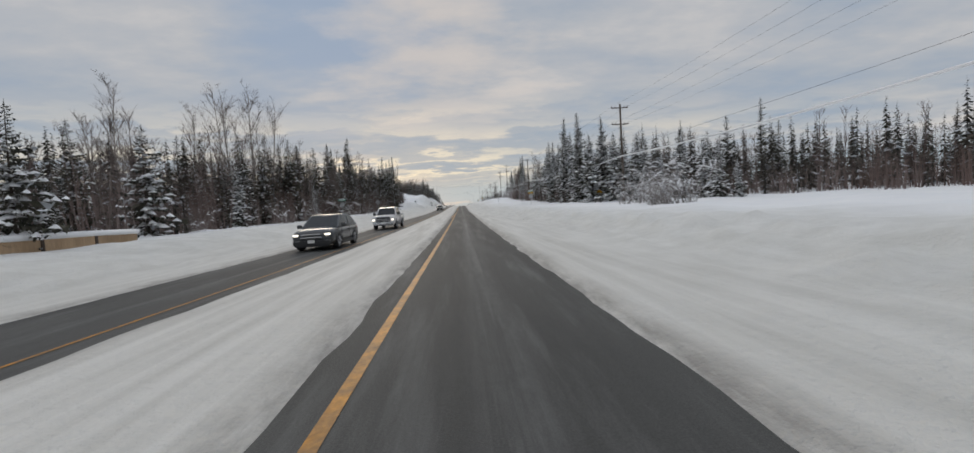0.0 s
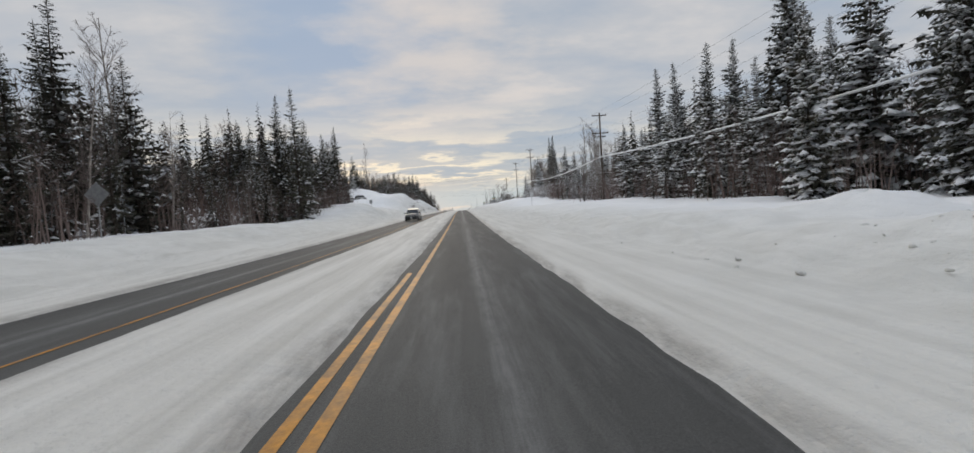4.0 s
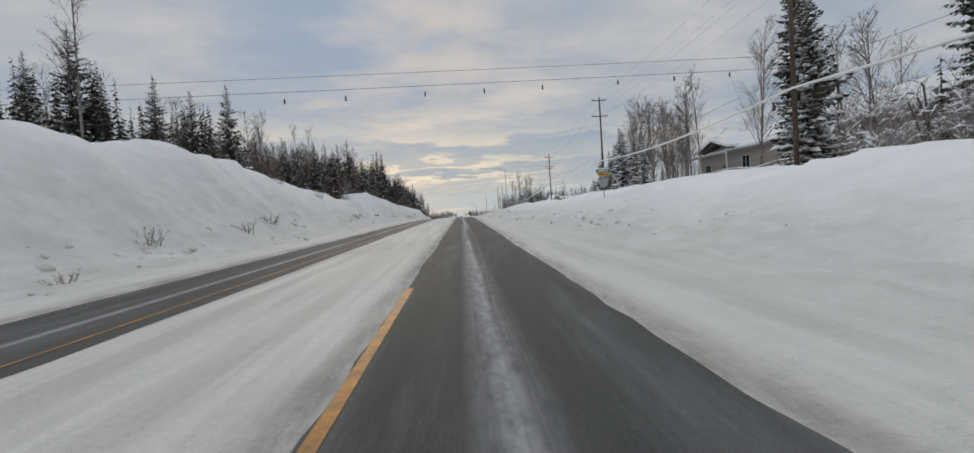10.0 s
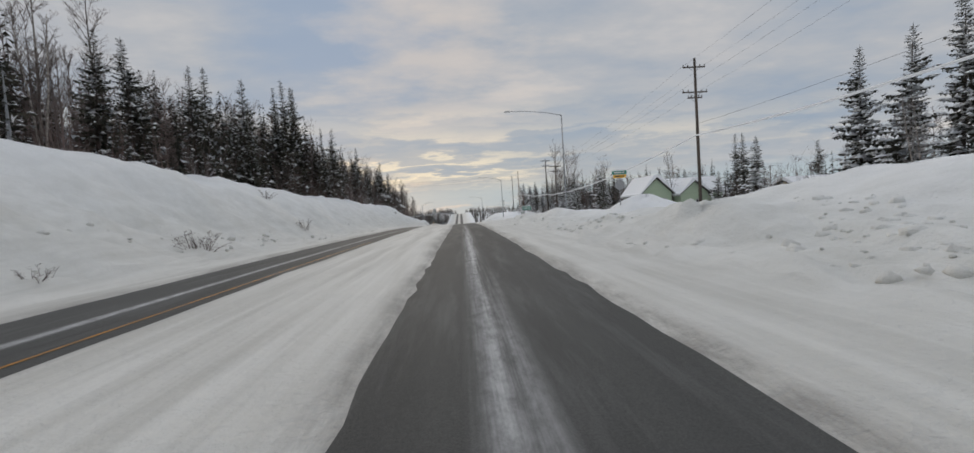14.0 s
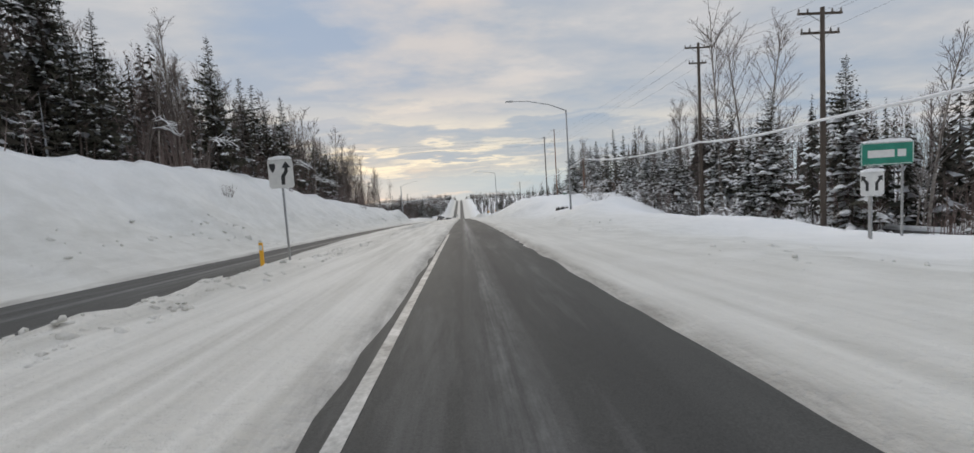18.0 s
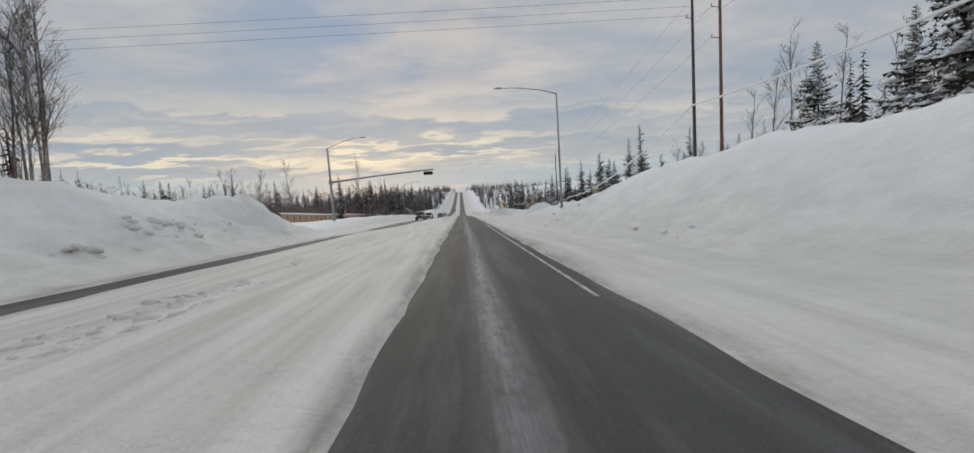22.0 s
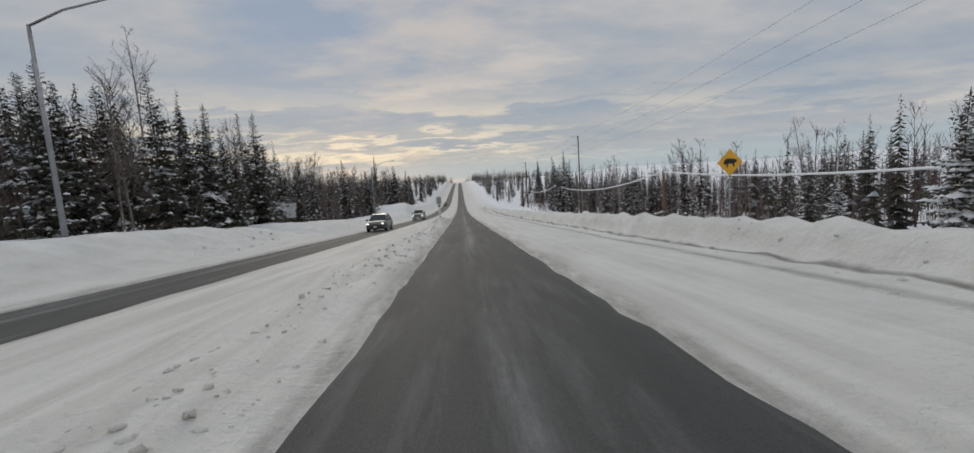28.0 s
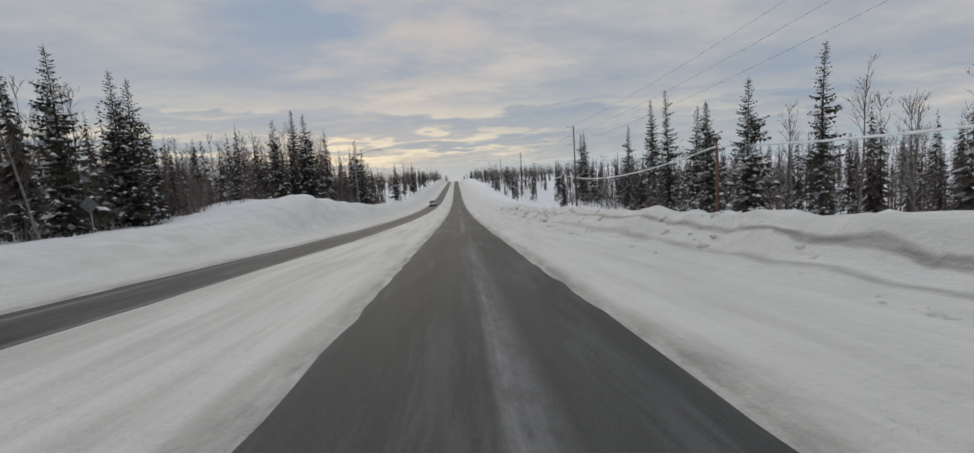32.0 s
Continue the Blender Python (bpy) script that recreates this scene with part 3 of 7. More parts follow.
def spruce(seed, height, spread, snow, gap=0.0):
    """A spruce: tapered trunk, drooping boughs set with fine side sprays, an uneven outline, and the snow that lies on the boughs."""
    rnd = random.Random(seed)
    root = thing("spruce", "dark green spruce with snow on its boughs", "tree", "roadside spruces")
    bend = (rnd.uniform(-.012, .012) * height, rnd.uniform(-.012, .012) * height)
    lobes = [(rnd.uniform(0, 6.3), rnd.uniform(.6, 1.6), rnd.uniform(0, 6.3)) for _ in range(3)]

    def axis(z):
        f = z / height
        return Vector((bend[0] * math.sin(f * 2.6), bend[1] * math.sin(f * 2.1), z))
    part("trunk", Geo().tube([axis(height * k / 7) - (Vector((0, 0, 0.8)) if k == 0 else Vector()) for k in range(8)],
                             [height * 0.0105 * (1 - k / 7) + 0.012 for k in range(8)], 7), M_TRUNK, root)
    green, white = Geo(), Geo()
    z0 = height * rnd.uniform(0.02, 0.06)
    count = int(height * (15 if height < 20 else 17))
    for k in range(count):
        f = (z0 / height) + (0.99 - z0 / height) * (k / count) ** 0.9
        z = f * height
        if rnd.random() < (gap + .06) * (1 - f):
            continue
        a = k * 2.39996 + rnd.uniform(-.5, .5)
        swell = 1 + .16 * sum(math.sin(p + a * 1.0 + z * w) * math.cos(z * w * .7 + q) for p, w, q in lobes)
        size = (spread * (1 - f) ** 0.85 * (0.62 + 0.38 * min(1, f * 5 + .2)) + 0.16) * swell
        length = size * rnd.choice((.5, .7, .9, 1.0, 1.05, 1.25)) * rnd.uniform(.85, 1.1)
        d = Vector((math.cos(a), math.sin(a), 0))
        s = Vector((-d.y, d.x, 0))
        drop = 0.55 - 0.75 * f + rnd.uniform(-.16, .16)
        p0 = axis(z)

        def spine(q):
            return p0 + d * (length * q) + Vector((0, 0, -drop * length * (q ** 0.8) + 0.2 * length * q * q * q))
        stations = (.16, .36, .56, .76, .93) if length > .9 else (.25, .55, .85)
        for q in stations:
            p = spine(q)
            w = (length * .30 * (1.15 - .6 * q) + .05) * rnd.uniform(.7, 1.3)
            for side in (1, -1):
                tip = p + s * (side * w) + d * (w * rnd.uniform(.5, 1.0)) - Vector((0, 0, w * rnd.uniform(.15, .55)))
                green.add([p - d * (w * .18), tip, p + d * (w * .38) - Vector((0, 0, w * .1))], [(0, 1, 2)])
            green.add([p - d * (w * .35), p + d * (w * .55) + Vector((0, 0, -drop * w * .3)), p + d * (w * rnd.uniform(-.1, .4)) - Vector((0, 0, w * rnd.uniform(.45, .9)))], [(0, 1, 2)])
            if rnd.random() < snow * (.35 + .75 * q) * (1.0 - 0.3 * f):
                v = min(w * rnd.uniform(.25, .55), .3) * (1.4 if snow > .5 else 1.0)
                h = v * rnd.uniform(.35, .6) + .012
                o = p + s * (w * rnd.uniform(-.4, .4)) + Vector((0, 0, .02))
                e = d * (v * rnd.uniform(.9, 1.9))
                rim = []
                for c in range(6):
                    g = c * 1.0472 + rnd.uniform(-.3, .3)
                    m = rnd.uniform(.7, 1.2)
                    rim.append(o + e * (math.cos(g) * m) + s * (v * math.sin(g) * m) - Vector((0, 0, v * rnd.uniform(.1, .4) + max(drop, 0) * v * max(math.cos(g), 0))))
                white.add(rim + [o + Vector((0, 0, h))], [(c, (c + 1) % 6, 6) for c in range(6)])
    green.add([axis(height * .97) + Vector((.05, 0, 0)), axis(height * .97) - Vector((.05, .03, 0)), axis(height) + Vector((0, 0, .25))], [(0, 1, 2)])
    part("crown", green, M_NEEDLE, root)
    if white.v:
        tagged(part("snow", white, M_SNOW_SOFT, root, "soft snow lying on the boughs", True), kind="stuff")
    return root


def birch(seed, height, lean=0.05, frost=0.0, stems=1, broad=False):
    """A bare birch or aspen: trunk, limbs and fine twigs."""
    rnd = random.Random(seed)
    root = thing("birch", "bare grey-brown birch without leaves", "tree", "bare roadside birches")
    wood, twig = Geo(), Geo()

    def grow(p, d, length, radius, level):
        if level == 3:
            s = Vector((d.y, -d.x, rnd.uniform(-.5, .5))).normalized() * 0.008
            m = p + d * (length * .55)
            e = m + (d + Vector((rnd.uniform(-.5, .5), rnd.uniform(-.5, .5), rnd.uniform(-.5, .25)))).normalized() * (length * .6)
            twig.add([p - s, p + s, m], [(0, 1, 2)])
            twig.add([m - s * .7, m + s * .7, e], [(0, 1, 2)])
            return
        seg = (8, 3, 1, 1)[level]
        path, radii = [p], [radius]
        for k in range(seg):
            wig = (.04, .16, .25, .15)[level]
            d = (d + Vector((rnd.uniform(-wig, wig), rnd.uniform(-wig, wig), rnd.uniform(-wig * .3, wig * .8)))).normalized()
            path.append(path[-1] + d * (length / seg))
            radii.append(radius * (1 - 0.86 * (k + 1) / seg) + 0.004)
        (wood if level == 0 else twig).tube(path, radii, (7, 4, 3, 3)[level], level == 0)
        if level >= 3:
            return
        count = (rnd.randint(22, 26) + 6 * broad, rnd.randint(6, 8), 8)[level]
        for k in range(count):
            f = rnd.uniform((.20 if broad else .28, .25, .2)[level], 0.97)
            i = min(int(f * seg), seg - 1)
            q = path[i].lerp(path[i + 1], f * seg - i)
            a = rnd.uniform(0, 6.283)
            out = Vector((math.cos(a), math.sin(a), 0))
            up = (1.25 if broad else .95, .6, .35)[level]
            nd = (d * up + out * (0.62 + .2 * broad, .75, .9)[level] + Vector((0, 0, .15))).normalized()
            grow(q, nd, length * (.34 if broad else .25, .50, .55)[level] * (1.15 - f * .75) * rnd.uniform(.7, 1.2), max(radius * (1 - f) * (.32 if broad else .5), (.02, .011, .007)[level]), level + 1)

    for k in range(stems):
        a = rnd.uniform(0, 6.283)
        grow(Vector((rnd.uniform(-.5, .5) * (stems > 1), rnd.uniform(-.5, .5) * (stems > 1), -0.6)), Vector((math.cos(a) * lean, math.sin(a) * lean, 1)).normalized(),
             height * rnd.uniform(.85, 1.05), height * 0.0062 + 0.02, 0)
    part("trunk", wood, M_BIRCH, root)
    part("crown", twig, M_FROST if frost else M_TWIG, root)
    return root


def skyline(x, y, h):
    """The part of its height that a tree in between may keep, so as to stay under its taller neighbours."""
    side = -1 if x < 0 else 1
    at, far = y - abs(x), abs(x) * 1.41
    known = RIDGE[side]
    cap = float(np.max(known[:, 1] * (1 - np.abs(known[:, 0] - at) / 17))) * .85
    eye = float(road_z(max(at, 0))) + EYE
    return min(1.0, max((max(cap, .12) * far + eye - float(land(x, y))) / h, .3))


def place(protos, side, y0, y1, x0, x1, count, rnd, lo=.75, hi=1.15, power=1.0, spots=None):
    """Stand copies of the prototype trees on the land."""
    for k in range(count):
        y = y0 + (y1 - y0) * (k + rnd.uniform(0, 1)) / count
        x = side * (x0 + (x1 - x0) * rnd.random() ** power)
        proto, size = rnd.choice(protos), rnd.uniform(lo, hi)
        if proto.name in TALL:
            size *= skyline(x, y, size * TALL[proto.name])
        set_tree(proto, x, y, size, rnd)


USED = set()


def set_tree(proto, x, y, s, rnd):
    m = pose(x, y, float(land(x, y)) - 0.15, rnd.uniform(-1.5, 1.5), rnd.uniform(-1.5, 1.5), rnd.uniform(0, 360)) @ Matrix.Scale(s, 4)
    if proto.name not in USED:
        USED.add(proto.name)
        proto.matrix_basis = m
        return proto
    return copy_thing(proto, m @ Matrix.Scale(1 / proto.scale.x, 4))


M_FROST = material("frosted_twigs", (0.42, 0.40, 0.39), 0.85, tint=(0.20, 0.17, 0.155), tint_scale=2.0, per_object=.15)
SPRUCES = [spruce(11, 17, 2.5, .26), spruce(12, 15, 2.7, .38), spruce(13, 19, 2.3, .20, .10), spruce(14, 13, 2.3, .30), spruce(15, 16, 1.9, .22, .15), spruce(16, 23, 2.9, .20, .05), spruce(17, 21, 2.6, .26, .1)]
SNOWY = [spruce(21, 15, 2.6, .95), spruce(22, 17, 2.5, .80), spruce(23, 11, 2.3, 1.0), spruce(24, 20, 2.7, .70)]
SMALL = [spruce(31, 6, 1.7, .8), spruce(32, 8, 1.9, .6)]
BIRCHES = [birch(41, 18, .04), birch(42, 16, .07), birch(43, 14, .08), birch(44, 15, .09, 0, 2), birch(46, 17, .05)]
BROAD = [birch(61, 17, .05, 0, 1, True), birch(62, 15, .08, 0, 2, True), birch(63, 16, .06, 0, 1, True)]
FROSTED = [birch(47, 15, .06, 1), birch(48, 13, .08, 1, 2)]


def stature(ob):
    """Height of a prototype tree over its foot."""
    return max(max(v.co.z for v in o.data.vertices) for o in ob.children_recursive if o.type == 'MESH')


TALL = {o.name: stature(o) for o in SPRUCES + SNOWY + BIRCHES + FROSTED + BROAD}
rnd = random.Random(5)
set_tree(SMALL[0], -33.5, 203.5, .75, rnd)
set_tree(SMALL[1], -26, 12.5, 1.0, rnd)
for sx, sy, ss in ((-17.6, 17, .75), (-20, 27, .9), (26.5, 372, .95), (43, 316.5, .75)):
    set_tree(SMALL[1], sx, sy, ss, rnd)
# trees that stand out one by one: x, y and the height of the tip
SPRUCE_W = [(-19, 19.6, 5.3), (-24, 26.8, 9), (-24, 42.9, 7.6), (-30, 45.4, 11.8), (-24, 46.9, 10), (-24, 50.7, 10.8), (-24, 58.9, 13.4), (-30, 64.8, 15.6), (-27, 69.4, 14.5), (-24, 69.9, 13.9), (-30, 78.3, 15.8), (-24, 81.1, 13.6), (-27, 86.6, 17), (-24, 90.4, 18.1), (-28, 90.7, 18.1), (-25, 93.3, 19.6), (-28, 102.2, 19.7), (-24, 103.8, 15.7), (-32, 106.3, 19.8), (-19.5, 122.7, 19.1), (-23, 132.8, 15.9), (-24, 135, 14.8), (-27, 137.3, 18.3), (-24, 138.8, 19.2), (-24, 141.2, 15.2), (-24, 143.9, 15.6), (-24, 146.1, 18.3), (-26, 152, 18.7), (-26, 155.8, 19), (-26, 159.4, 21.2)]
SPRUCE_W += [(-27, 162.1, 21.2), (-28, 166.3, 24.3), (-26, 206.5, 16.1), (-26, 216.8, 18.3), (-26, 221.5, 18.4), (-48, 223.6, 25.6), (-39, 224, 26.3), (-24, 224.2, 19.9), (-25, 239.5, 16.9), (-24, 242.8, 13.9), (-26, 247.7, 17.3), (-25, 253.2, 19.3), (-24, 259.4, 18.9), (-25, 263.1, 18), (-25, 267, 21.5), (-24, 271, 23), (-25, 274.8, 21.1), (-24, 280.6, 19.4), (-24, 284, 20), (-23, 289.4, 20), (-24, 292.5, 21), (-24, 297.1, 18.4), (-24, 299.3, 22.3), (-24, 308.7, 22.2), (-24, 311.1, 25.8), (-28, 318, 27.3), (-26, 320.4, 27.7), (-21, 321.2, 21), (-28, 324.8, 29.5), (-24, 330.8, 20)]
SPRUCE_W += [(-24, 332.2, 20.1), (-24, 334, 19.9), (-24, 337.6, 18.9), (-24, 339.3, 19.8), (-24, 347.1, 19.3), (-22, 349.3, 17.5), (-24, 350.2, 22.5), (-22, 350.9, 18.1), (-21, 360.7, 20.3), (-24, 371.2, 20.2), (-24, 374.4, 20.4), (-24, 376.4, 18.3), (-22, 376.8, 19.3), (-22, 387.3, 16.1), (-22, 392.6, 15.2), (-24, 404.2, 15.9), (-50, 466.9, 7.8), (-50, 468.4, 7.5), (-50, 479.5, 7.2), (-28, 491.4, 6.7), (-38, 506.4, 2.8), (-50, 508.3, 9), (-36, 521.5, 6.4), (-20, 524.7, 4.1), (-45, 525, 7.8), (-20, 526.3, 4.2), (-21, 526.6, 5.5), (-21, 534.4, 7), (-21, 537.1, 5), (-36, 538.8, 9.4)]
SPRUCE_W += [(-21, 539.5, 5.9), (-21, 541.7, 4.3), (-33, 544.1, 9.2), (-21, 547.6, 6.7), (-21, 548, 3.1), (-45, 549.9, 12.8), (-22, 551.9, 4), (-22, 555.9, 2.7), (-20, 560, 1.7), (-31, 565.8, 10.5), (-21, 579.1, 3.9), (-24, 585.8, -0.5), (-24, 592.7, 1.2), (-24, 594.5, 1.5), (-24, 596.8, 3.5), (-22, 600.4, 3), (-22, 605.7, 2.6), (-23, 606.1, 3.3), (-22, 618.6, -0.2), (-23, 630, 4.1), (-21, 636.5, 5.9), (-32, 659.9, 11.5), (-21, 664.2, 5.6), (-20, 665.1, 3.6), (-20, 710.2, 3.7)]
BIRCH_W = [(-30, 37.7, 16.3), (-25, 46, 16.8), (-25, 50.7, 19.2), (-32, 51.6, 17.4), (-25, 55.3, 18.4), (-31, 56.9, 20.9), (-25, 63.7, 13.3), (-33, 70.7, 17), (-26, 70.9, 13.1), (-24, 78.4, 13.3), (-25, 80.7, 15), (-34, 88.2, 19.5), (-25, 103.3, 17.8), (-30, 163.2, 20.2), (-50, 210.3, 24.7), (-60, 224.7, 25.6), (-60, 229.5, 28.1), (-50, 231.9, 24.3), (-28, 237.4, 21), (-28, 241.5, 21.3), (-28, 256.4, 22.9), (-27, 280.1, 23.8), (-27, 284.4, 23.5), (-24, 336.6, 20.8), (-25, 344.7, 21.3), (-24, 360.7, 22.1), (-23, 361.4, 18.1)]
BIRCH_W += [(-25, 368.1, 20.2), (-25, 369.5, 20.3), (-25, 371.2, 21.3), (-21, 379, 18.9), (-25, 381.4, 21.5), (-21, 383.6, 18.2), (-25, 393.5, 20.2), (-21, 393.7, 18.3), (-21, 398.2, 17.5), (-21, 400.9, 13.9), (-22.5, 403, 14.5), (-22, 405.3, 16), (-23, 407.5, 14), (-22, 410.1, 17.9), (-21, 410.5, 16), (-32, 410.9, 25.8), (-20, 413, 10.3), (-19.5, 415.5, 11.5), (-25, 418.9, 17.6), (-32, 474.4, 10.7), (-50, 487.4, 11.2), (-55, 508.7, 12.3), (-21, 530.7, 6.8), (-40, 559, 21.2), (-20, 579.3, 1.8), (-22, 586.1, 3.3), (-25, 592.6, 3.9), (-22, 598.7, 1.6)]
SNOWY_E = [(28, 38.9, 5.0), (28, 41.7, 7.5), (28, 44.3, 8.5), (30, 52.5, 10.7), (30, 57.8, 8.2), (28, 59, 10.9), (28, 61.7, 11.9), (28, 66.8, 11.5), (27, 67.8, 13.2), (23, 68.8, 13.3), (24, 73.9, 11.2), (30, 77.4, 12.6), (27, 81.5, 14.2), (28, 86.3, 14.8), (27, 88.3, 15), (28, 92.5, 19.6), (27, 96.1, 17.5), (28, 104.5, 24), (30, 105.5, 20.3), (30, 124.8, 21.1), (30, 129.2, 21.8), (25, 130.6, 13.9), (28, 131.4, 13.5), (27, 135.6, 10.8), (26, 141.7, 12.4), (27, 150.7, 11), (27, 154.2, 9.1), (25.5, 159.5, 10.4), (27, 161.8, 11.7), (24.5, 162.3, 11)]
SNOWY_E += [(30, 175.3, 16.4), (28, 175.4, 18.3), (28, 182.8, 14.2), (27.6, 210.2, 20.6), (35, 218.6, 29.1), (30, 243.1, 14.9), (30, 251.5, 18.2), (44, 309, 14), (30, 332.1, 9), (30, 336.2, 12.5), (29, 352.4, 13.9), (29, 359.8, 13.3), (28, 366.4, 12.9), (28, 375.3, 11), (23.2, 378.6, 9.8), (26, 379, 10.4), (28, 379, 10.5), (27, 404.9, 14.2), (30, 409.8, 15.7), (28, 410.4, 14.2), (28, 414.3, 13.2), (26, 415.5, 15.9)]
SNOWY_E += [(28, 419.6, 12), (28, 426.1, 12.3), (27, 516.7, 0.8), (20, 518.8, 0.1), (28, 520.5, 6.5), (27, 521.5, 1.8), (24, 528.1, -3.2)]
SPRUCE_E = [(45, 54.2, 11.5), (40, 57.5, 13.2), (40, 62.1, 11.8), (40, 70.8, 10.5), (66, 84.1, 21.9), (33, 188.3, 12.7), (33, 192.2, 14.5), (33, 196, 16.5), (31, 199, 20.6), (31, 201.6, 21.1), (34, 217.5, 28.3), (50, 319.7, 16.3), (28, 329, 9.8), (75, 331.5, 15.9), (30, 335.3, 13.1), (60, 335.4, 18.7), (55, 346.8, 12.7), (31, 395, 8.8), (28, 399.1, 14.1), (34, 405.4, 16), (36, 415.1, 18.7), (28, 415.6, 14.9), (28, 444.9, 5.9)]
SPRUCE_E += [(35, 525.6, 8.8), (28, 534.9, -0.7), (24, 542.5, -6.7), (26, 546.3, -6.5), (26, 554.1, -7), (30, 565, -7.1), (30, 568.6, -5.4), (30, 573.2, -3.4), (28, 579, -1.8), (34, 579.2, -4.9), (34, 582.4, -3.4), (28, 605, 2.9), (27, 611.9, 2), (28, 618.9, 1.4), (29, 622.7, 1.7), (34, 628.1, 3.2)]
SPRUCE_E += [(30, 630.6, 5.6), (40, 654.8, 9), (37, 660.7, 5.1), (36, 686.3, 7.3), (37, 692.5, 7.8)]
BIRCH_E = [(32, 211.7, 18.3), (37.5, 214, 20.5), (52, 214, 22), (30, 218.5, 22), (33, 221.9, 22.6), (52, 224, 23), (30.5, 231.6, 20), (34, 233.9, 23), (53, 236, 23), (30.5, 236.9, 19.5), (38.5, 246, 19.7), (37, 247.5, 20.7), (40, 248.5, 22), (38, 250.4, 21.7), (39.5, 252, 23), (32, 252.7, 22.5), (41, 254, 22), (37, 254, 24), (38, 257.5, 25), (36, 260, 21), (38, 262.7, 26.5), (36.5, 264, 23), (40, 266, 24), (33, 342.1, 16.2)]
BIRCH_E += [(35, 347.4, 17.4), (33, 350.4, 14.3), (31, 364.2, 22.1), (28, 365.5, 24.7), (33, 367.8, 23.4), (33, 377.3, 18.2), (33, 382.8, 18), (21, 390.3, 13.9), (33, 392.7, 12), (40, 411.3, 18.9), (38, 560, -7.4), (32, 564.5, -7.6), (40, 566.4, -7.7), (40, 574.1, -8), (50, 574.4, -8), (33, 586.1, 1.3), (36, 589.7, -2.2), (35, 593, 1.7), (36, 598.4, 3), (34, 603.5, -1.6), (38, 619, 1)]

SNOWY_E += [(40, 277.1, 23.6), (40, 273.8, 22.1), (40, 285.4, 19.4), (40, 289.6, 19.4), (40, 269.8, 19.1), (40, 281.7, 20.5)]
BIRCH_E += [(35, 442.9, 12.5), (35, 437, 17.6), (35, 435.4, 13.7), (35, 431.5, 15.1), (35, 439.9, 13.8), (38, 264.1, 27.5), (38, 259.7, 26.4), (38, 256.5, 25.6), (38, 250.6, 23.5), (38, 248.3, 22.7)]
BIRCH_W += [(-32.2, 217.1, 29.8), (-19.5, 416.6, 13.5), (-18.8, 415.2, 12.2)]
SPRUCE_E += [(39.3, 480.5, 14.9), (38.3, 485.4, 12.2), (50.8, 482.8, 13.8), (60.3, 485.2, 11), (62.2, 483, 11.8), (64.6, 481.3, 11.7), (60.7, 484, 9.5), (41.8, 486, 9.7), (42, 488, 7.9), (47.8, 489, 8.7), (54.2, 484, 8.2), (65, 484, 8.5), (34.7, 494, 10.3), (37.9, 496, 9), (37.2, 490, 8.1), (32.4, 502, 9.4), (35.3, 504, 6.8), (32.3, 518, 8.2), (32.6, 515, 5.1)]
BIRCH_E += [(54.3, 492, 12.2), (56.4, 491, 12.1), (55, 488, 10.8), (65.6, 492, 11.9), (44, 496, 9.2)]
BIRCH_E += [(40, 577.3, 2), (40, 572.3, 1.9), (38, 568.6, 3.4), (42, 572.2, 3.3)]
SPRUCE_E += [(33, 580.9, 0.3), (34, 580.9, -0.7), (32, 576.1, -0.5), (36, 577, -2.1), (40, 579.2, -1.4), (40, 577.3, -1.4), (26, 561.4, -4.5)]
SPRUCE_W += [(-23, 563.1, 2.8), (-24, 566.3, 2.1), (-25, 572, 1.5), (-26, 571.9, 1.3), (-22, 572.8, -1.1)]
BIRCH_W += [(-25, 566.7, 3.6), (-28, 575.9, 4), (-30, 582.8, 5.3), (-30, 587.2, 6.5), (-30, 592.6, 6.1)]
BIRCH_E += [(33, 172.9, 25), (34, 172.5, 23.9), (32, 168.2, 23.1), (34, 169.1, 21.9), (33, 165.8, 21.2), (32, 163, 18.7), (33, 162.6, 18.8), (34, 162.2, 17.1), (33, 158.1, 15.2), (34, 157.5, 15.9), (33, 155.4, 15.9), (35, 155.8, 15.3), (33, 152.7, 15.3), (35, 153.5, 14.4), (34, 151.9, 13.4)]


RIDGE = {}
for side, spots in ((-1, SPRUCE_W + BIRCH_W), (1, SNOWY_E + SPRUCE_E + BIRCH_E)):
    RIDGE[side] = np.array([(y - abs(x), (top - float(road_z(max(y - abs(x), 0))) - EYE) / (abs(x) * 1.41)) for x, y, top in spots])


def set_known(protos, spots):
    for x, y, top in spots:
        h = max(top - float(land(x, y)), 4.0)
        best = min(protos, key=lambda o: abs(TALL[o.name] - h) + rnd.uniform(0, 2.5))
        set_tree(best, x, y, h / TALL[best.name], rnd)


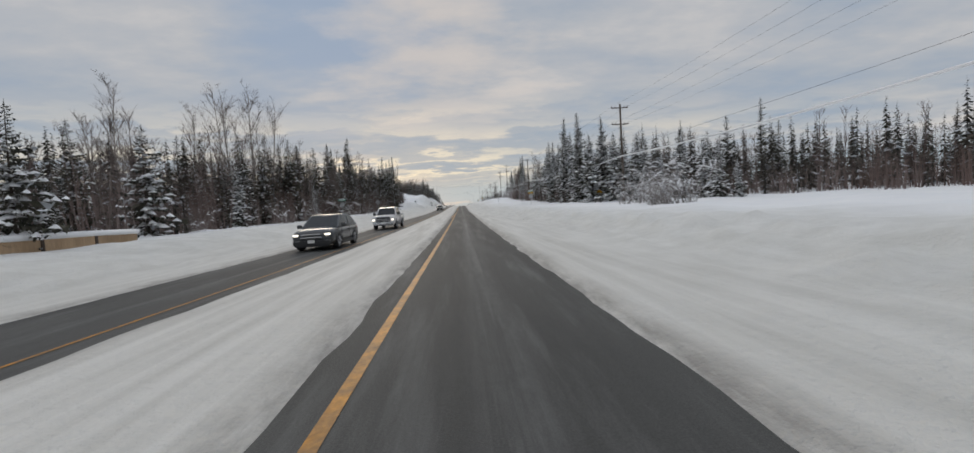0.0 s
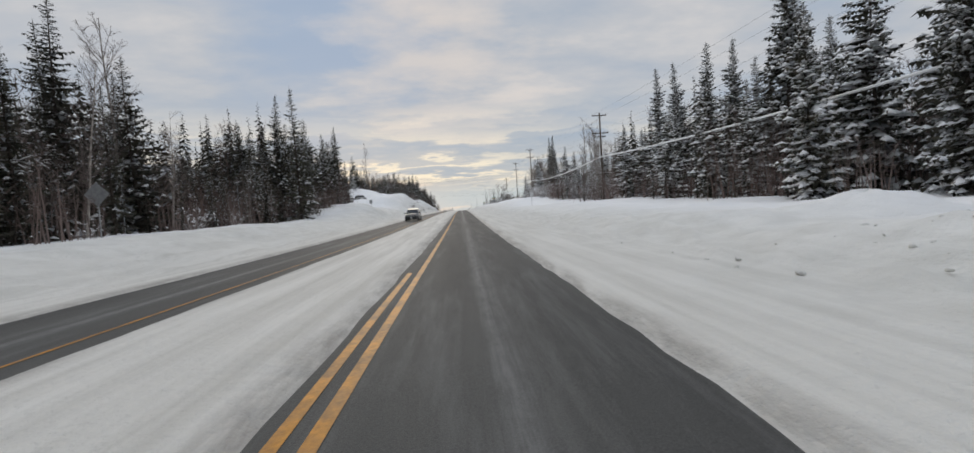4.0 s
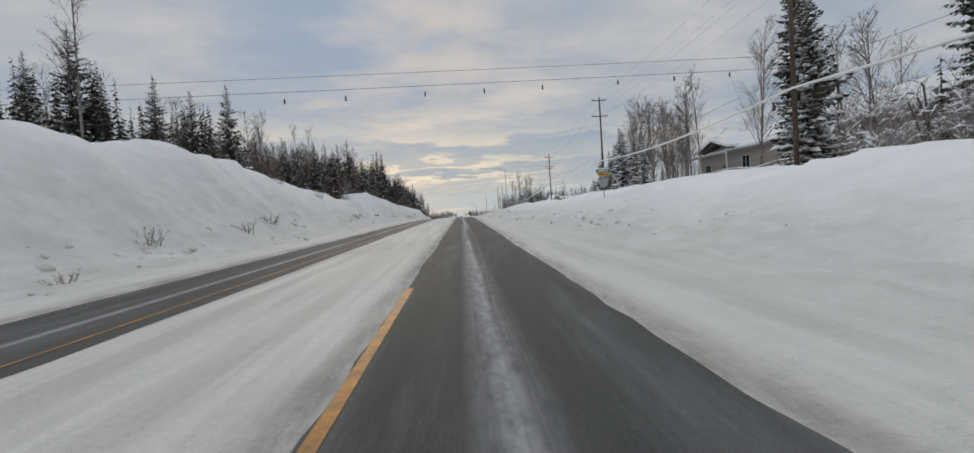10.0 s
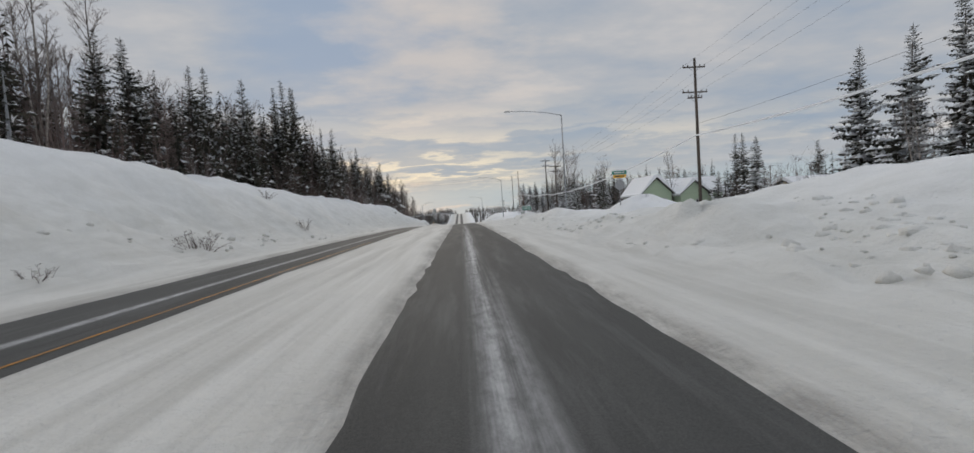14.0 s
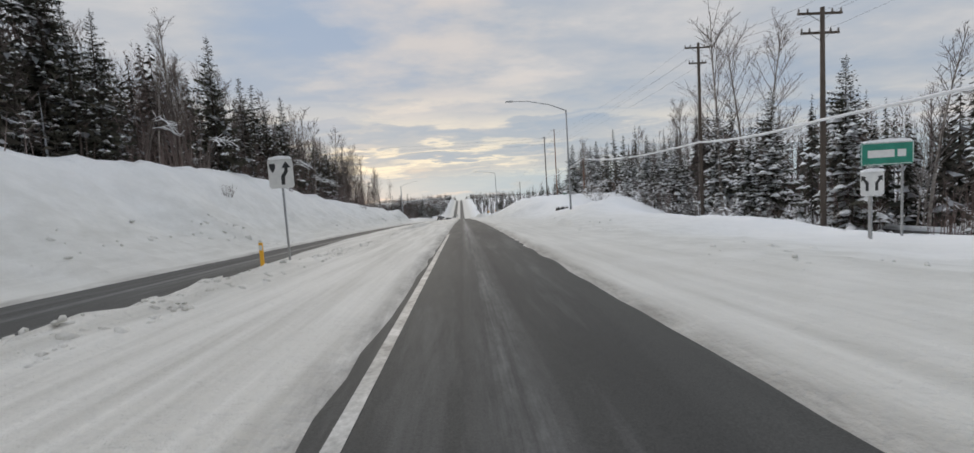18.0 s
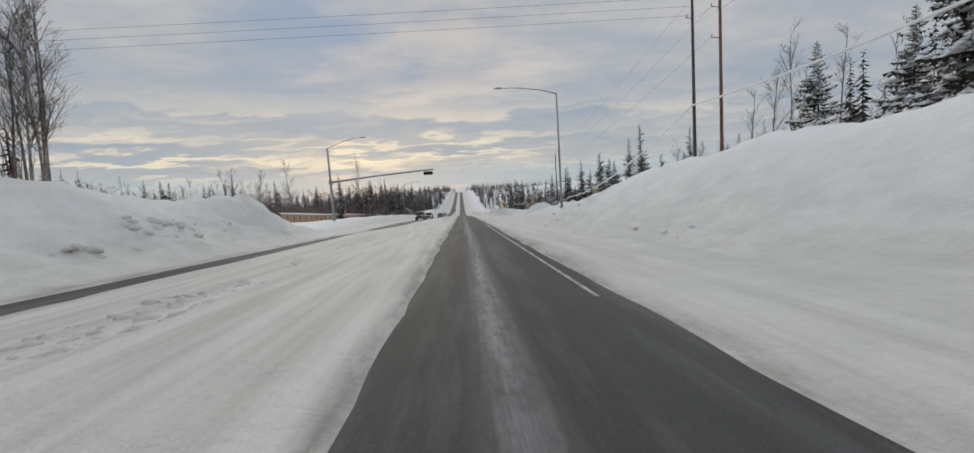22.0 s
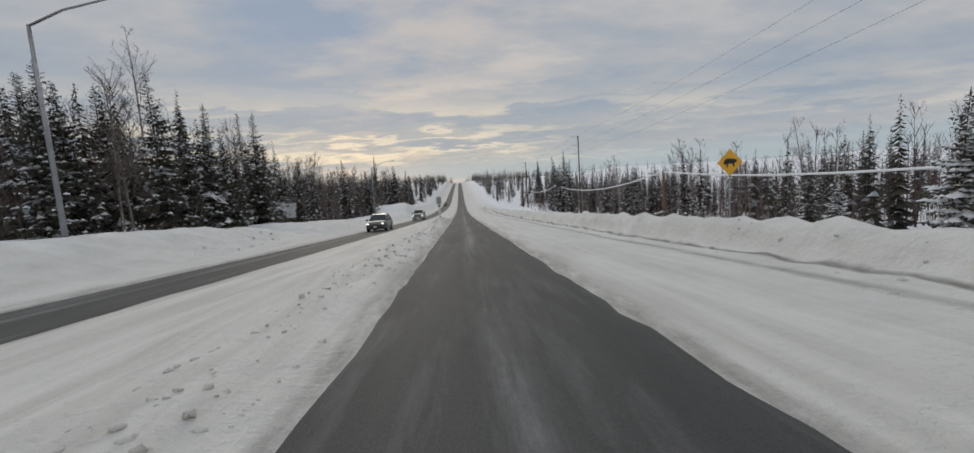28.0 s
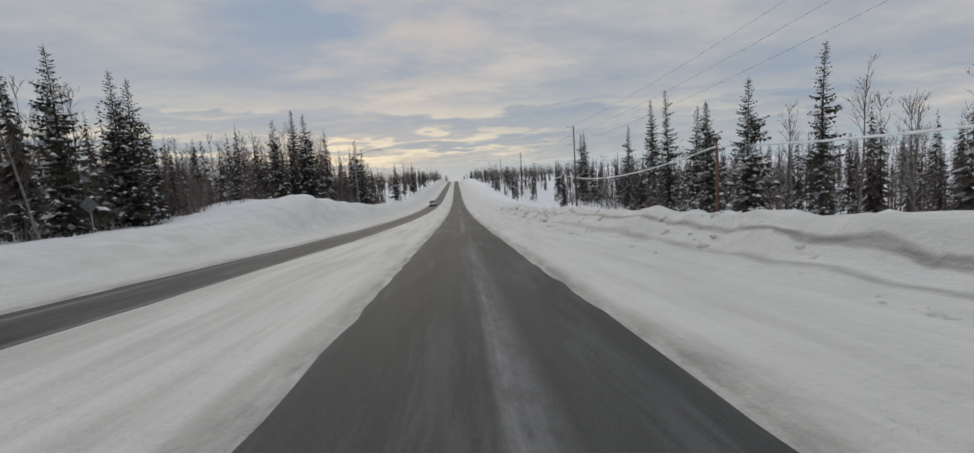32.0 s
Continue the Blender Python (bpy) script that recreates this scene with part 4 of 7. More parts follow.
set_known(SPRUCES, SPRUCE_W + SPRUCE_E)
set_known(SNOWY, SNOWY_E)
near_house = [p for p in BIRCH_E if 205 < p[1] < 268 or 360 < p[1] < 400]
verge = [p for p in BIRCH_W if 400 < p[1] < 418]
tall_bare = [p for p in BIRCH_W if p[1] < 70 or 524 < p[1] < 533]
set_known(BROAD, tall_bare + near_house + verge)
set_known(BIRCHES, [p for p in BIRCH_W if p not in verge and p not in tall_bare])
thin = [p for p in BIRCH_E if 148 < p[1] < 182]
set_known([BIRCHES[0], BIRCHES[4]], thin)
set_known(BIRCHES[:2] + FROSTED, [p for p in BIRCH_E if p not in near_house + thin])
# trees between those, stretch by stretch
for side, y0, y1, x0, x1, n, kinds, lo, hi in (
        (-1, 8, 60, 20, 30, 10, SNOWY, .3, .55), (-1, 36, 122, 20.5, 28, 22, SPRUCES, .45, .8), (-1, 114, 152, 21.5, 27, 16, SPRUCES, .6, .95), (-1, 220, 300, 22, 30, 9, SPRUCES, .5, .8),
        (-1, 300, 385, 20, 28, 9, SPRUCES, .5, .85), (-1, 505, 660, 21, 27, 10, SPRUCES, .4, .65),
        (1, 74, 128, 21, 31, 24, SNOWY, .5, .9), (1, 126, 172, 24, 34, 8, FROSTED, .6, .9), (1, 330, 400, 26, 40, 6, SNOWY, .4, .7), (1, 488, 505, 36, 60, 6, SPRUCES, .5, .7), (1, 500, 680, 25, 42, 10, SPRUCES, .4, .6)):
    place(kinds, side, y0, y1, x0, x1, n, rnd, lo, hi)
for side, y0, y1, x0, x1, n in ((-1, 15, 60, 20, 30, 4), (-1, 55, 115, 20, 25, 14), (-1, 225, 300, 22, 32, 8), (-1, 330, 403, 19.5, 27, 34), (-1, 505, 660, 22, 30, 22),
                                (1, 140, 200, 28, 40, 10), (1, 250, 345, 34, 60, 6), (1, 335, 420, 26, 40, 14), (1, 510, 660, 24, 50, 14)):
    place(BIRCHES + BROAD[:1] if side < 0 else FROSTED + BIRCHES[:2], side, y0, y1, x0, x1, n, rnd, .5, .85)


# ---- power poles and lines ----


def catenary(a, b, sag, n=10):
    a, b = Vector(a), Vector(b)
    return [a.lerp(b, k / n) - Vector((0, 0, 4 * sag * (k / n) * (1 - k / n))) for k in range(n + 1)]


def power_pole(x, y, top, arms, mat=M_POLE, label="weathered wooden power pole with crossarms", davit=False):
    """A utility pole whose tip is at the height top; arms: (height below the tip, half width)."""
    z0 = float(land(x, y))
    root = thing("power_pole", label, "utility pole", "power poles beside the road", at=pose(x, y, z0))
    h = top - z0
    part("shaft", Geo().tube([(0, 0, -1), (0, 0, h * .5), (0, 0, h)], [.18, .155, .12], 12), mat, root, smooth=True)
    for d, half in arms:
        if davit:
            part("bracket", Geo().tube([(0, 0, h - d), (-half, 0, h - d + .10)], [.05, .04], 6), M_STEEL, root)
            part("insulator", Geo().tube([(-half, 0, h - d + .06), (-half, 0, h - d + .42)], [.06, .04], 8), M_INSUL, root)
            continue
        part("crossarm", Geo().box(0, .17, h - d - .06, 2 * half, .10, .13, c=.012), mat, root)
        for s in (-1, 1):
            part("brace", Geo().tube([(s * half * .5, .17, h - d - .05), (0, .1, h - d - .55)], .02, 5), M_STEEL, root)
            for q in (.55, .95):
                part("insulator", Geo().tube([(s * half * q, .17, h - d + .06), (s * half * q, .17, h - d + .15), (s * half * q, .17, h - d + .30)], [.03, .065, .04], 8), M_INSUL, root)
    return root


for x, y, top, arms in ((24.2, -14, 15.5, ((.4, 1.2), (2.6, 1.2))), (24.3, 58.3, 15.4, ((.5, 1.25), (2.9, 1.25))), (23.8, 137.3, 17.2, ((.4, 1.2), (3.3, 1.4), (3.9, .9))), (24.8, 208, 22.8, ((.5, 1.2), (3.1, 1.3))),
                        (25.7, 250, 23.3, ((.4, 1.3), (3.2, 1.4))), (26.3, 294.5, 20.2, ((.9, 1.25), (3.6, 1.4), (4.2, .8)))):
    power_pole(x, y, top, arms)
for x, y, top, arms in ((23.5, 348.7, 15.2, ((.3, 1.5), (1.5, 1.3))), (24.4, 363.3, 18.5, ((.4, 1.3), (1.9, .9)))):
    power_pole(x, y, top, arms, label="wooden power pole with wide paired crossarms")
power_pole(24.4, 436.5, 20.6, ((.5, .6), (2.5, .6)), M_POLE, "dark wooden pole with short side brackets", True)
power_pole(27.3, 436.5, 22.6, ((.5, .9), (3.5, .9), (6.5, .9)), M_POLE_NEW, "tall red-brown pole with side brackets", True)
for x, y, top in ((28.1, 512.6, 11.3), (27.2, 594.1, 7.0), (26.9, 665.4, 5.6), (26.9, 740, 6.5), (26.9, 815, 9.5), (26.9, 890, 13)):
    power_pole(x, y, top, ((.3, 1.35), (2.2, 1.25), (4.1, 1.15)), M_POLE, "tall grey wooden pole with three side brackets", True)


# ---- street lamps ----
def street_lamp(x, y, top, reach, rise=.7, label="galvanised steel street lamp with a curved arm"):
    """A lamp standard whose arm reaches over the road by reach (towards -x when negative)."""
    z0 = float(land(x, y))
    h = top - z0
    root = thing("street_lamp", label, "street lamp", "street lamps", at=pose(x, y, z0))
    part("pole", Geo().tube([(0, 0, -.5), (0, 0, h * .5), (0, 0, h)], [.12, .10, .075], 12), M_STEEL, root, smooth=True)
    part("base_plate", Geo().box(0, 0, -.1, .4, .4, .14, c=.02), M_STEEL, root)
    part("arm", Geo().tube([(0, 0, h - .05), (reach * .3, 0, h + rise * .55), (reach * .7, 0, h + rise * .95), (reach, 0, h + rise)], [.055, .05, .04, .035], 8), M_STEEL, root, smooth=True)
    s = 1 if reach > 0 else -1
    part("lamp_head", Geo().prism([(reach - s * .1, h + rise + .07), (reach + s * .55, h + rise + .05), (reach + s * .65, h + rise - .03), (reach - s * .1, h + rise - .06)], -.15, .15, "y"), M_BACK, root)
    return root


street_lamp(15.0, 308.3, 18.0, -7.4, .8)
street_lamp(12.2, 368.3, 13.7, -6.0, 1.2)
street_lamp(9.85, 435.2, 11.2, -5.4, .7)
street_lamp(-18.1, 523.4, 5.5, 4.9, 1.0)
street_lamp(-17.6, 587, 2.2, 4.2, 1.2)
street_lamp(-19, 655, .6, 4.6, 1.2)


def run_line(points, sag, r, label, mat, name="power_line", slack=.014):
    """One wire hung from point to point."""
    path = [Vector(points[0])]
    for a, b in zip(points, points[1:]):
        path += catenary(a, b, min(sag, slack * abs(b[1] - a[1]) + .2 * sag * (abs(b[0] - a[0]) > 40)), 10)[1:]
    g = Geo().tube(path, r, 5, False)
    ob = new(name, g.mesh(name, mat, True))
    return tagged(ob, label, "cable", "overhead lines")


M_SNOW_CABLE = material("snow_on_cable", (0.90, 0.905, 0.91), 0.8, grain=0.08, grain_scale=4)
CABLE = [(24.0, -14, 7.6), (24.1, 58.3, 7.8), (23.6, 137.3, 10.0), (24.6, 208, 11.8), (25.5, 250, 12.3), (26.1, 294.5, 11.9), (23.3, 348.7, 8.2), (24.2, 363.3, 8.8), (23.0, 397.6, 10.6), (24.3, 436.5, 9.6),
         (27, 494, -.5), (27, 556, -2.4), (27, 616, -4.0), (27, 676, -4.9), (27, 740, -3.5), (27, 815, -.5), (27, 890, 3)]
run_line(CABLE[:10], 1.0, 0.10, "thick communication cable crusted with snow", M_SNOW_CABLE, "snowy_cable", .02)
run_line(CABLE[9:], 1.9, 0.09, "sagging communication cable white with snow", M_SNOW_CABLE, "snowy_cable", .032)
run_line([(x + .4, y, z + 1.3) for x, y, z in CABLE[:6]], 0.8, 0.011, "thin telephone wire between the poles", M_CABLE, "telephone_wire")
for dx, dz in ((-1.15, 15.3), (1.15, 15.3), (-1.2, 12.9), (1.2, 12.9)):
    up = dz - 15.4
    run_line([(24.2 + dx, -14, 15.2 + up), (24.3 + dx, 58.3, 15.2 + up), (23.8 + dx, 137.3, 17.1 + up * 1.25), (24.8 + dx, 208, 22.6 + up), (25.7 + dx, 250, 23.1 + up), (26.3 + dx, 294.5, 19.6 + up),
              (23.5 + dx, 348.7, 15.4 + up * .5), (24.4 + dx, 363.3, 18.2 + up * .5), (24.4 + dx * .4, 436.5, 20.2 + up)], 1.0, 0.007, "thin bare power conductor on the crossarms", M_CABLE)
for k in range(3):
    run_line([(26.4, 436.5, 22.3 - 3 * k), (27.1, 512.6, 11.2 - 1.9 * k), (26.2, 594.1, 6.9 - 1.9 * k), (25.9, 665.4, 5.5 - 1.9 * k), (25.9, 740, 6.4 - 1.9 * k), (25.9, 815, 9.4 - 1.9 * k), (25.9, 890, 12.9 - 1.9 * k)],
             1.1, 0.010, "thin bare power conductor on side brackets", M_CABLE)
# wires over the road
run_line([(24.8, 208, 14.2), (-62, 209, 14.6)], 0.5, 0.012, "thin wire strung across the road", M_CABLE)
drop_line = run_line([(24.8, 208, 13.3), (-62, 209, 13.6)], 0.6, 0.014, "thin wire across the road with hanging tags", M_CABLE)
for k in range(17):
    x = 20 - 4.6 * k + (k * 37 % 11) * .12
    f = (24.8 - x) / 86.8
    g = Geo().box(0, 0, 0, .10, .05, .32, c=.01)
    o = part("hanging_tag", g, M_CABLE, drop_line)
    o.location = (x, 208 + f, 13.3 + .3 * f - 4 * .6 * f * (1 - f) - .34)
for k in range(3):
    run_line([(24.4, 436.5, 20.2 - .9 * k), (-130, 441, 21 - .9 * k)], 1.6, 0.013, "thin power conductor crossing the highway", M_CABLE)
for x, y, top in ((23.0, 397.6, 10.8), (27, 494, -.3), (27, 556, -2.2), (27, 616, -3.8), (27, 676, -4.7)):
    power_pole(x, y, top, (), M_POLE_NEW, "short red-brown wooden cable pole")


# ---- signs ----
def plate(shape, w, h, c=0.0):
    """The outline of a sign plate about its centre."""
    if shape == "diamond":
        r = w / 2
        return [(0, -r), (r, 0), (0, r), (-r, 0)]
    if shape == "octagon":
        return [(w / 2 * math.cos(a) / .924, w / 2 * math.sin(a) / .924) for a in (math.pi / 8 + k * math.pi / 4 for k in range(8))]
    x, z, r = w / 2, h / 2, min(w, h) * .08
    return [(-x + r, -z), (x - r, -z), (x, -z + r), (x, z - r), (x - r, z), (-x + r, z), (-x, z - r), (-x, -z + r)]


def post_sign(x, y, height, plates, label, posts=1, turn=0.0, cat="sign", snow=True, post_mat=None):
    """Plates on a post; each: (shape, width, height, centre above the top plate's centre, colour, marks). height is that of the top plate's centre above the road."""
    z0 = float(land(x, y))
    zc = float(road_z(y)) + height - z0
    root = thing("road_sign", label, cat, "road signs", at=pose(x, y, z0, 0, 0, turn))
    w0 = plates[0][1]
    top = zc + plates[0][2] * .5
    for k in range(posts):
        px = 0 if posts == 1 else (k - .5) * w0 * .62
        part("post", Geo().box(px, .03, -.8, .055, .055, top + .8, c=.006), post_mat or M_BACK, root)
    for j, (shape, w, h, dz, mat, marks) in enumerate(plates):
        out = plate(shape, w, h)
        p = part("plate", Geo().prism([(u, v + zc + dz) for u, v in out], -.012 - .004 * j, -.004 - .004 * j, "y"), mat, root)
        for kind, mx, mz, mw, mh, mmat in marks:
            f = -.014 - .004 * j
            if kind == "bar":
                part("marking", Geo().box(mx, f - .002, zc + dz + mz - mh / 2, mw, .004, mh), mmat, p).parent = p
            elif kind == "rim":
                for s in (-1, 1):
                    part("border", Geo().box(0, f - .002, zc + dz + s * (h / 2 - .03) - .01, w * .92, .004, .02), mmat, p)
                    part("border", Geo().box(s * (w / 2 - .03), f - .002, zc + dz - h * .44, .02, .004, h * .88), mmat, p)
            elif kind == "poly":
                part("marking", Geo().prism([(mx + u, zc + dz + mz + v) for u, v in mw], f - .004, f, "y"), mmat, p)
            elif kind == "text":
                cu = bpy.data.curves.new("lettering", "FONT")
                cu.body, cu.size, cu.align_x, cu.align_y, cu.extrude = mw, mh, "CENTER", "CENTER", .002
                cu.materials.append(mmat)
                t = new("lettering", cu)
                t.parent = p
                t.matrix_basis = pose(mx, f - .003, zc + dz + mz, 90, 0, 0)
    if snow and plates[0][0] != "diamond":
        part("snow_cap", Geo().prism([(-w0 * .46, top - .01), (w0 * .46, top - .01), (w0 * .40, top + .07), (0, top + .11), (-w0 * .40, top + .06)], -.06, .06, "y"), M_SNOW_SOFT, root, "small cap of snow")
    return root


M_ORANGE = material("sign_amber", (0.85, 0.45, 0.03), 0.45, tint=(0.75, 0.38, 0.03), tint_scale=3)
bars = lambda w, z=0.0, m=M_WHITE, h=.11: [("bar", -w * .12, z, w * .5, h, m), ("bar", w * .27, z, w * .16, h, m)]


def street_sign(x, y, height, label, amber=True, turn=0.0):
    p = [("rect", 1.15, .28, 0, M_GREEN, bars(1.15))]
    if amber:
        p.append(("rect", 1.0, .24, -.29, M_ORANGE, bars(1.0, 0, M_BLACK, .09)))
    p.append(("octagon", .76, .76, -.95 if amber else -.75, M_BACK, ()))
    return post_sign(x, y, height, p, label, turn=turn)


street_sign(-18.9, 65.7, 3.7, "green street name plate above a grey stop sign back", False, 6)
post_sign(-19.1, 94.5, 3.5, [("diamond", 1.3, 1.3, 0, M_BACK, ())], "bare grey back of a diamond warning sign")
post_sign(24.2, 68.6, 2.4, [("diamond", .95, .95, 0, M_ORANGE, [("poly", 0, 0, [(-.16, -.1), (.16, -.1), (.1, .14), (-.1, .14)], 0, M_BLACK)])], "amber diamond warning sign before dark spruces", turn=-35)
street_sign(14.0, 79.4, 3.5, "green and amber street name plates on a snowy post")
post_sign(-16.2, 146.2, 3.35, [("rect", .50, .64, 0, M_BACK, ())], "grey back of a rectangular road sign on the bank")
post_sign(14.4, 152.4, 2.8, [("rect", .62, .8, 0, M_WHITE, [("bar", 0, .2, .4, .06, M_BACK), ("bar", 0, 0, .4, .06, M_BACK), ("bar", 0, -.2, .4, .06, M_BACK)])], "snow-dusted white rectangular road sign")
street_sign(11.8, 212.2, 3.9, "green and amber street name plates on the snow bank")
street_sign(12.3, 282.2, 3.7, "green and amber street name plates at a side street")
post_sign(-19.7, 308, 3.5, [("rect", .6, .6, 0, M_BACK, ())], "small grey sign back on the snow slope")
post_sign(13.9, 336.3, 2.4, [("rect", 1.85, .74, 0, M_GREEN, [("rim", 0, 0, 0, 0, M_WHITE)] + bars(1.85, 0, M_WHITE, .24))], "large green road name sign on two posts", 2)
arrow = [(-.05, -.22), (.05, -.22), (.05, .0), (.14, .12), (.2, .08), (.2, .26), (.03, .22), (.08, .17), (-.05, .04)]
post_sign(12.95, 335.9, 1.45, [("rect", .80, .76, 0, M_WHITE, [("poly", -.18, 0, [(-u, v) for u, v in arrow], 0, M_BLACK), ("poly", .14, 0, arrow, 0, M_BLACK)])], "white lane-use sign with two black arrows")
bent = [(-.06, -.34), (.05, -.34), (.05, -.12), (.16, .06), (.16, .18), (.25, .18), (.11, .38), (-.03, .18), (.06, .18), (.06, .09), (-.06, -.08)]
post_sign(-5.55, 337, 3.0, [("rect", .76, .90, 0, M_WHITE, [("poly", .06, 0, bent, 0, M_BLACK), ("poly", -.24, .18, [(-.09, .14), (.09, .14), (.09, .02), (0, -.16), (-.09, .02)], 0, M_BLACK)])],
          "white traffic sign with a bent black arrow on the median")
post_sign(-20.7, 425.8, 2.8, [("rect", .75, .5, 0, M_BACK, ())], "small grey sign back on the snow mound")
street_sign(-22.2, 440.1, 3.7, "green street name plate beside a grey sign back", False)
street_sign(19.9, 454.8, 3.2, "green and amber street name plates before bare trees")
symbol = [(-.34, -.08), (-.2, -.08), (-.18, -.22), (-.12, -.22), (-.1, -.06), (.12, -.06), (.16, -.22), (.22, -.22), (.22, -.02), (.34, .02), (.34, .12), (.2, .16), (-.1, .2), (-.28, .12)]
post_sign(13.1, 522.8, 2.9, [("diamond", 1.3, 1.3, 0, M_ORANGE, [("poly", 0, 0, symbol, 0, M_BLACK)])], "amber diamond warning sign with a black symbol")
post_sign(12.4, 469, 2.3, [("rect", .95, .50, 0, M_PLASTIC, [("bar", -.12, .08, .5, .07, M_BACK), ("bar", .1, -.08, .4, .07, M_BACK)])], "dark weathered notice board on a short post", snow=False)
post_sign(12.5, 575.1, 2.8, [("rect", .92, 1.15, 0, M_WHITE, [("rim", 0, 0, 0, 0, M_BLACK), ("text", 0, .36, "SPEED", .20, M_BLACK), ("text", 0, .14, "LIMIT", .20, M_BLACK), ("text", 0, -.24, "50", .62, M_BLACK)])],
          "white speed limit sign with black numerals 50")
street_sign(-21.6, 623.8, 2.9, "green street name plate on the snow bank")
post_sign(-2.72, 553.6, 2.8, [("rect", .56, .90, 0, M_BACK, ()), ("rect", .40, .26, -.66, M_BACK, ()), ("rect", .3, .5, -1.35, M_WHITE, ())], "grey back of a traffic sign on a median windrow")
post_sign(-21.0, 553.8, 3.25, [("rect", 2.2, .72, 0, M_WHITE, [("bar", 0, .1, 1.4, .12, M_BACK), ("bar", 0, -.12, 1.2, .12, M_BACK)])], "snow-capped pale board on two wooden posts", 2, post_mat=M_POLE)
post_sign(-20.5, 553.6, 2.4, [("rect", 1.1, .85, 0, M_WHITE, ())], "small pale board under a larger one", 2, post_mat=M_POLE)
post_sign(-20.5, 600, 3.1, [("diamond", 1.0, 1.0, 0, M_BACK, ())], "grey back of a small diamond sign")


def marker_post(x, y, h, mat, label):
    z0 = float(land(x, y))
    root = thing("marker_post", label, "marker post", "road marker posts", at=pose(x, y, z0, 0, 0, 0))
    part("post", Geo().box(0, 0, -.5, .11, .05, h + .5, c=.012), mat, root)
    part("reflector", Geo().box(0, -.03, h - .22, .085, .012, .14), M_WHITE if mat is not M_WHITE else M_ORANGE, root)
    return root


marker_post(-5.9, 336, .75, M_ORANGE, "short yellow marker post in the windrow")
marker_post(-2.85, 465, .85, M_WHITE, "white flexible marker post in the median snow")
marker_post(11.6, 462.4, 1.8, M_ORANGE, "tall yellow marker post by the verge")
marker_post(18, 449, 1.2, M_WHITE, "thin white stake in the snow")
marker_post(-2.9, 557, .7, M_ORANGE, "orange marker post beside the median sign")


# ---- traffic signal ----
def traffic_signal():
    x, y = -19.5, 458.2
    z0 = float(land(x, y))
    root = thing("traffic_signal", "galvanised signal mast with a long snowy arm", "traffic light", at=pose(x, y, z0))
    top, arm = 10.2 - z0, 5.0 - z0
    part("mast", Geo().tube([(0, 0, -.5), (0, 0, arm), (0, 0, top)], [.20, .17, .12], 14), M_STEEL, root, smooth=True)
    part("base_plate", Geo().box(0, 0, -.1, .6, .6, .16, c=.03), M_STEEL, root)
    ex, ey, ez = 16.3, -11.5, .35
    part("mast_arm", Geo().tube([(0, 0, arm), (ex * .5, ey * .5, arm + ez * .75), (ex, ey, arm + ez)], [.15, .12, .08], 12), M_STEEL, root, smooth=True)
    part("clamp", Geo().box(.05, -.05, arm - .28, .5, .5, .55, c=.05), M_STEEL, root)
    part("snow", Geo().tube([(.6, -.4, arm + .13), (ex * .5, ey * .5, arm + ez * .75 + .10), (ex * .97, ey * .97, arm + ez + .06)], [.07, .075, .04], 7), M_SNOW_SOFT, root, "snow along the arm", True)
    part("lamp_arm", Geo().tube([(0, 0, top - .1), (2.2, .5, top + .85), (4.0, .9, top + 1.35), (4.9, 1.1, top + 1.4)], [.05, .045, .04, .035], 8), M_STEEL, root, smooth=True)
    part("lamp_head", Geo().box(5.1, 1.15, top + 1.33, .7, .28, .12, .2, c=.03), M_BACK, root)
    head = part("signal_head", Geo().box(ex - .75, ey + .5, arm + ez - .62, 1.15, .24, .42, c=.04), M_PLASTIC, root, "black horizontal signal head")
    for k, m in enumerate((M_PLASTIC, M_LENS, M_PLASTIC)):
        cx = ex - .75 + (k - 1) * .36
        part("lens", Geo().tube([(cx, ey + .38, arm + ez - .41), (cx, ey + .36, arm + ez - .41)], .12, 14), m, head)
        part("visor", Geo().tube([(cx, ey + .38, arm + ez - .40), (cx, ey + .16, arm + ez - .42)], [.15, .155], 12, False), M_PLASTIC, head)
    part("hanger", Geo().tube([(ex - .75, ey + .5, arm + ez - .25), (ex - .75, ey + .53, arm + ez)], .035, 6), M_STEEL, root)
    return root


M_LENS = material("dark_amber_lens", (0.10, 0.04, 0.01), .2)
traffic_signal()

# ---- the board fence beside the junction, and one buried in the snow ----
M_BOARD = material("tan_plywood", (0.52, 0.36, 0.22), 0.75, tint=(0.40, 0.27, 0.16), tint_scale=1.3, grain=0.3, grain_scale=20, per_object=.10, stretch=(1, 1, .12))
M_FENCE_POST = material("dark_fence_post", (0.09, 0.065, 0.05), 0.85, grain=.4, grain_scale=20)


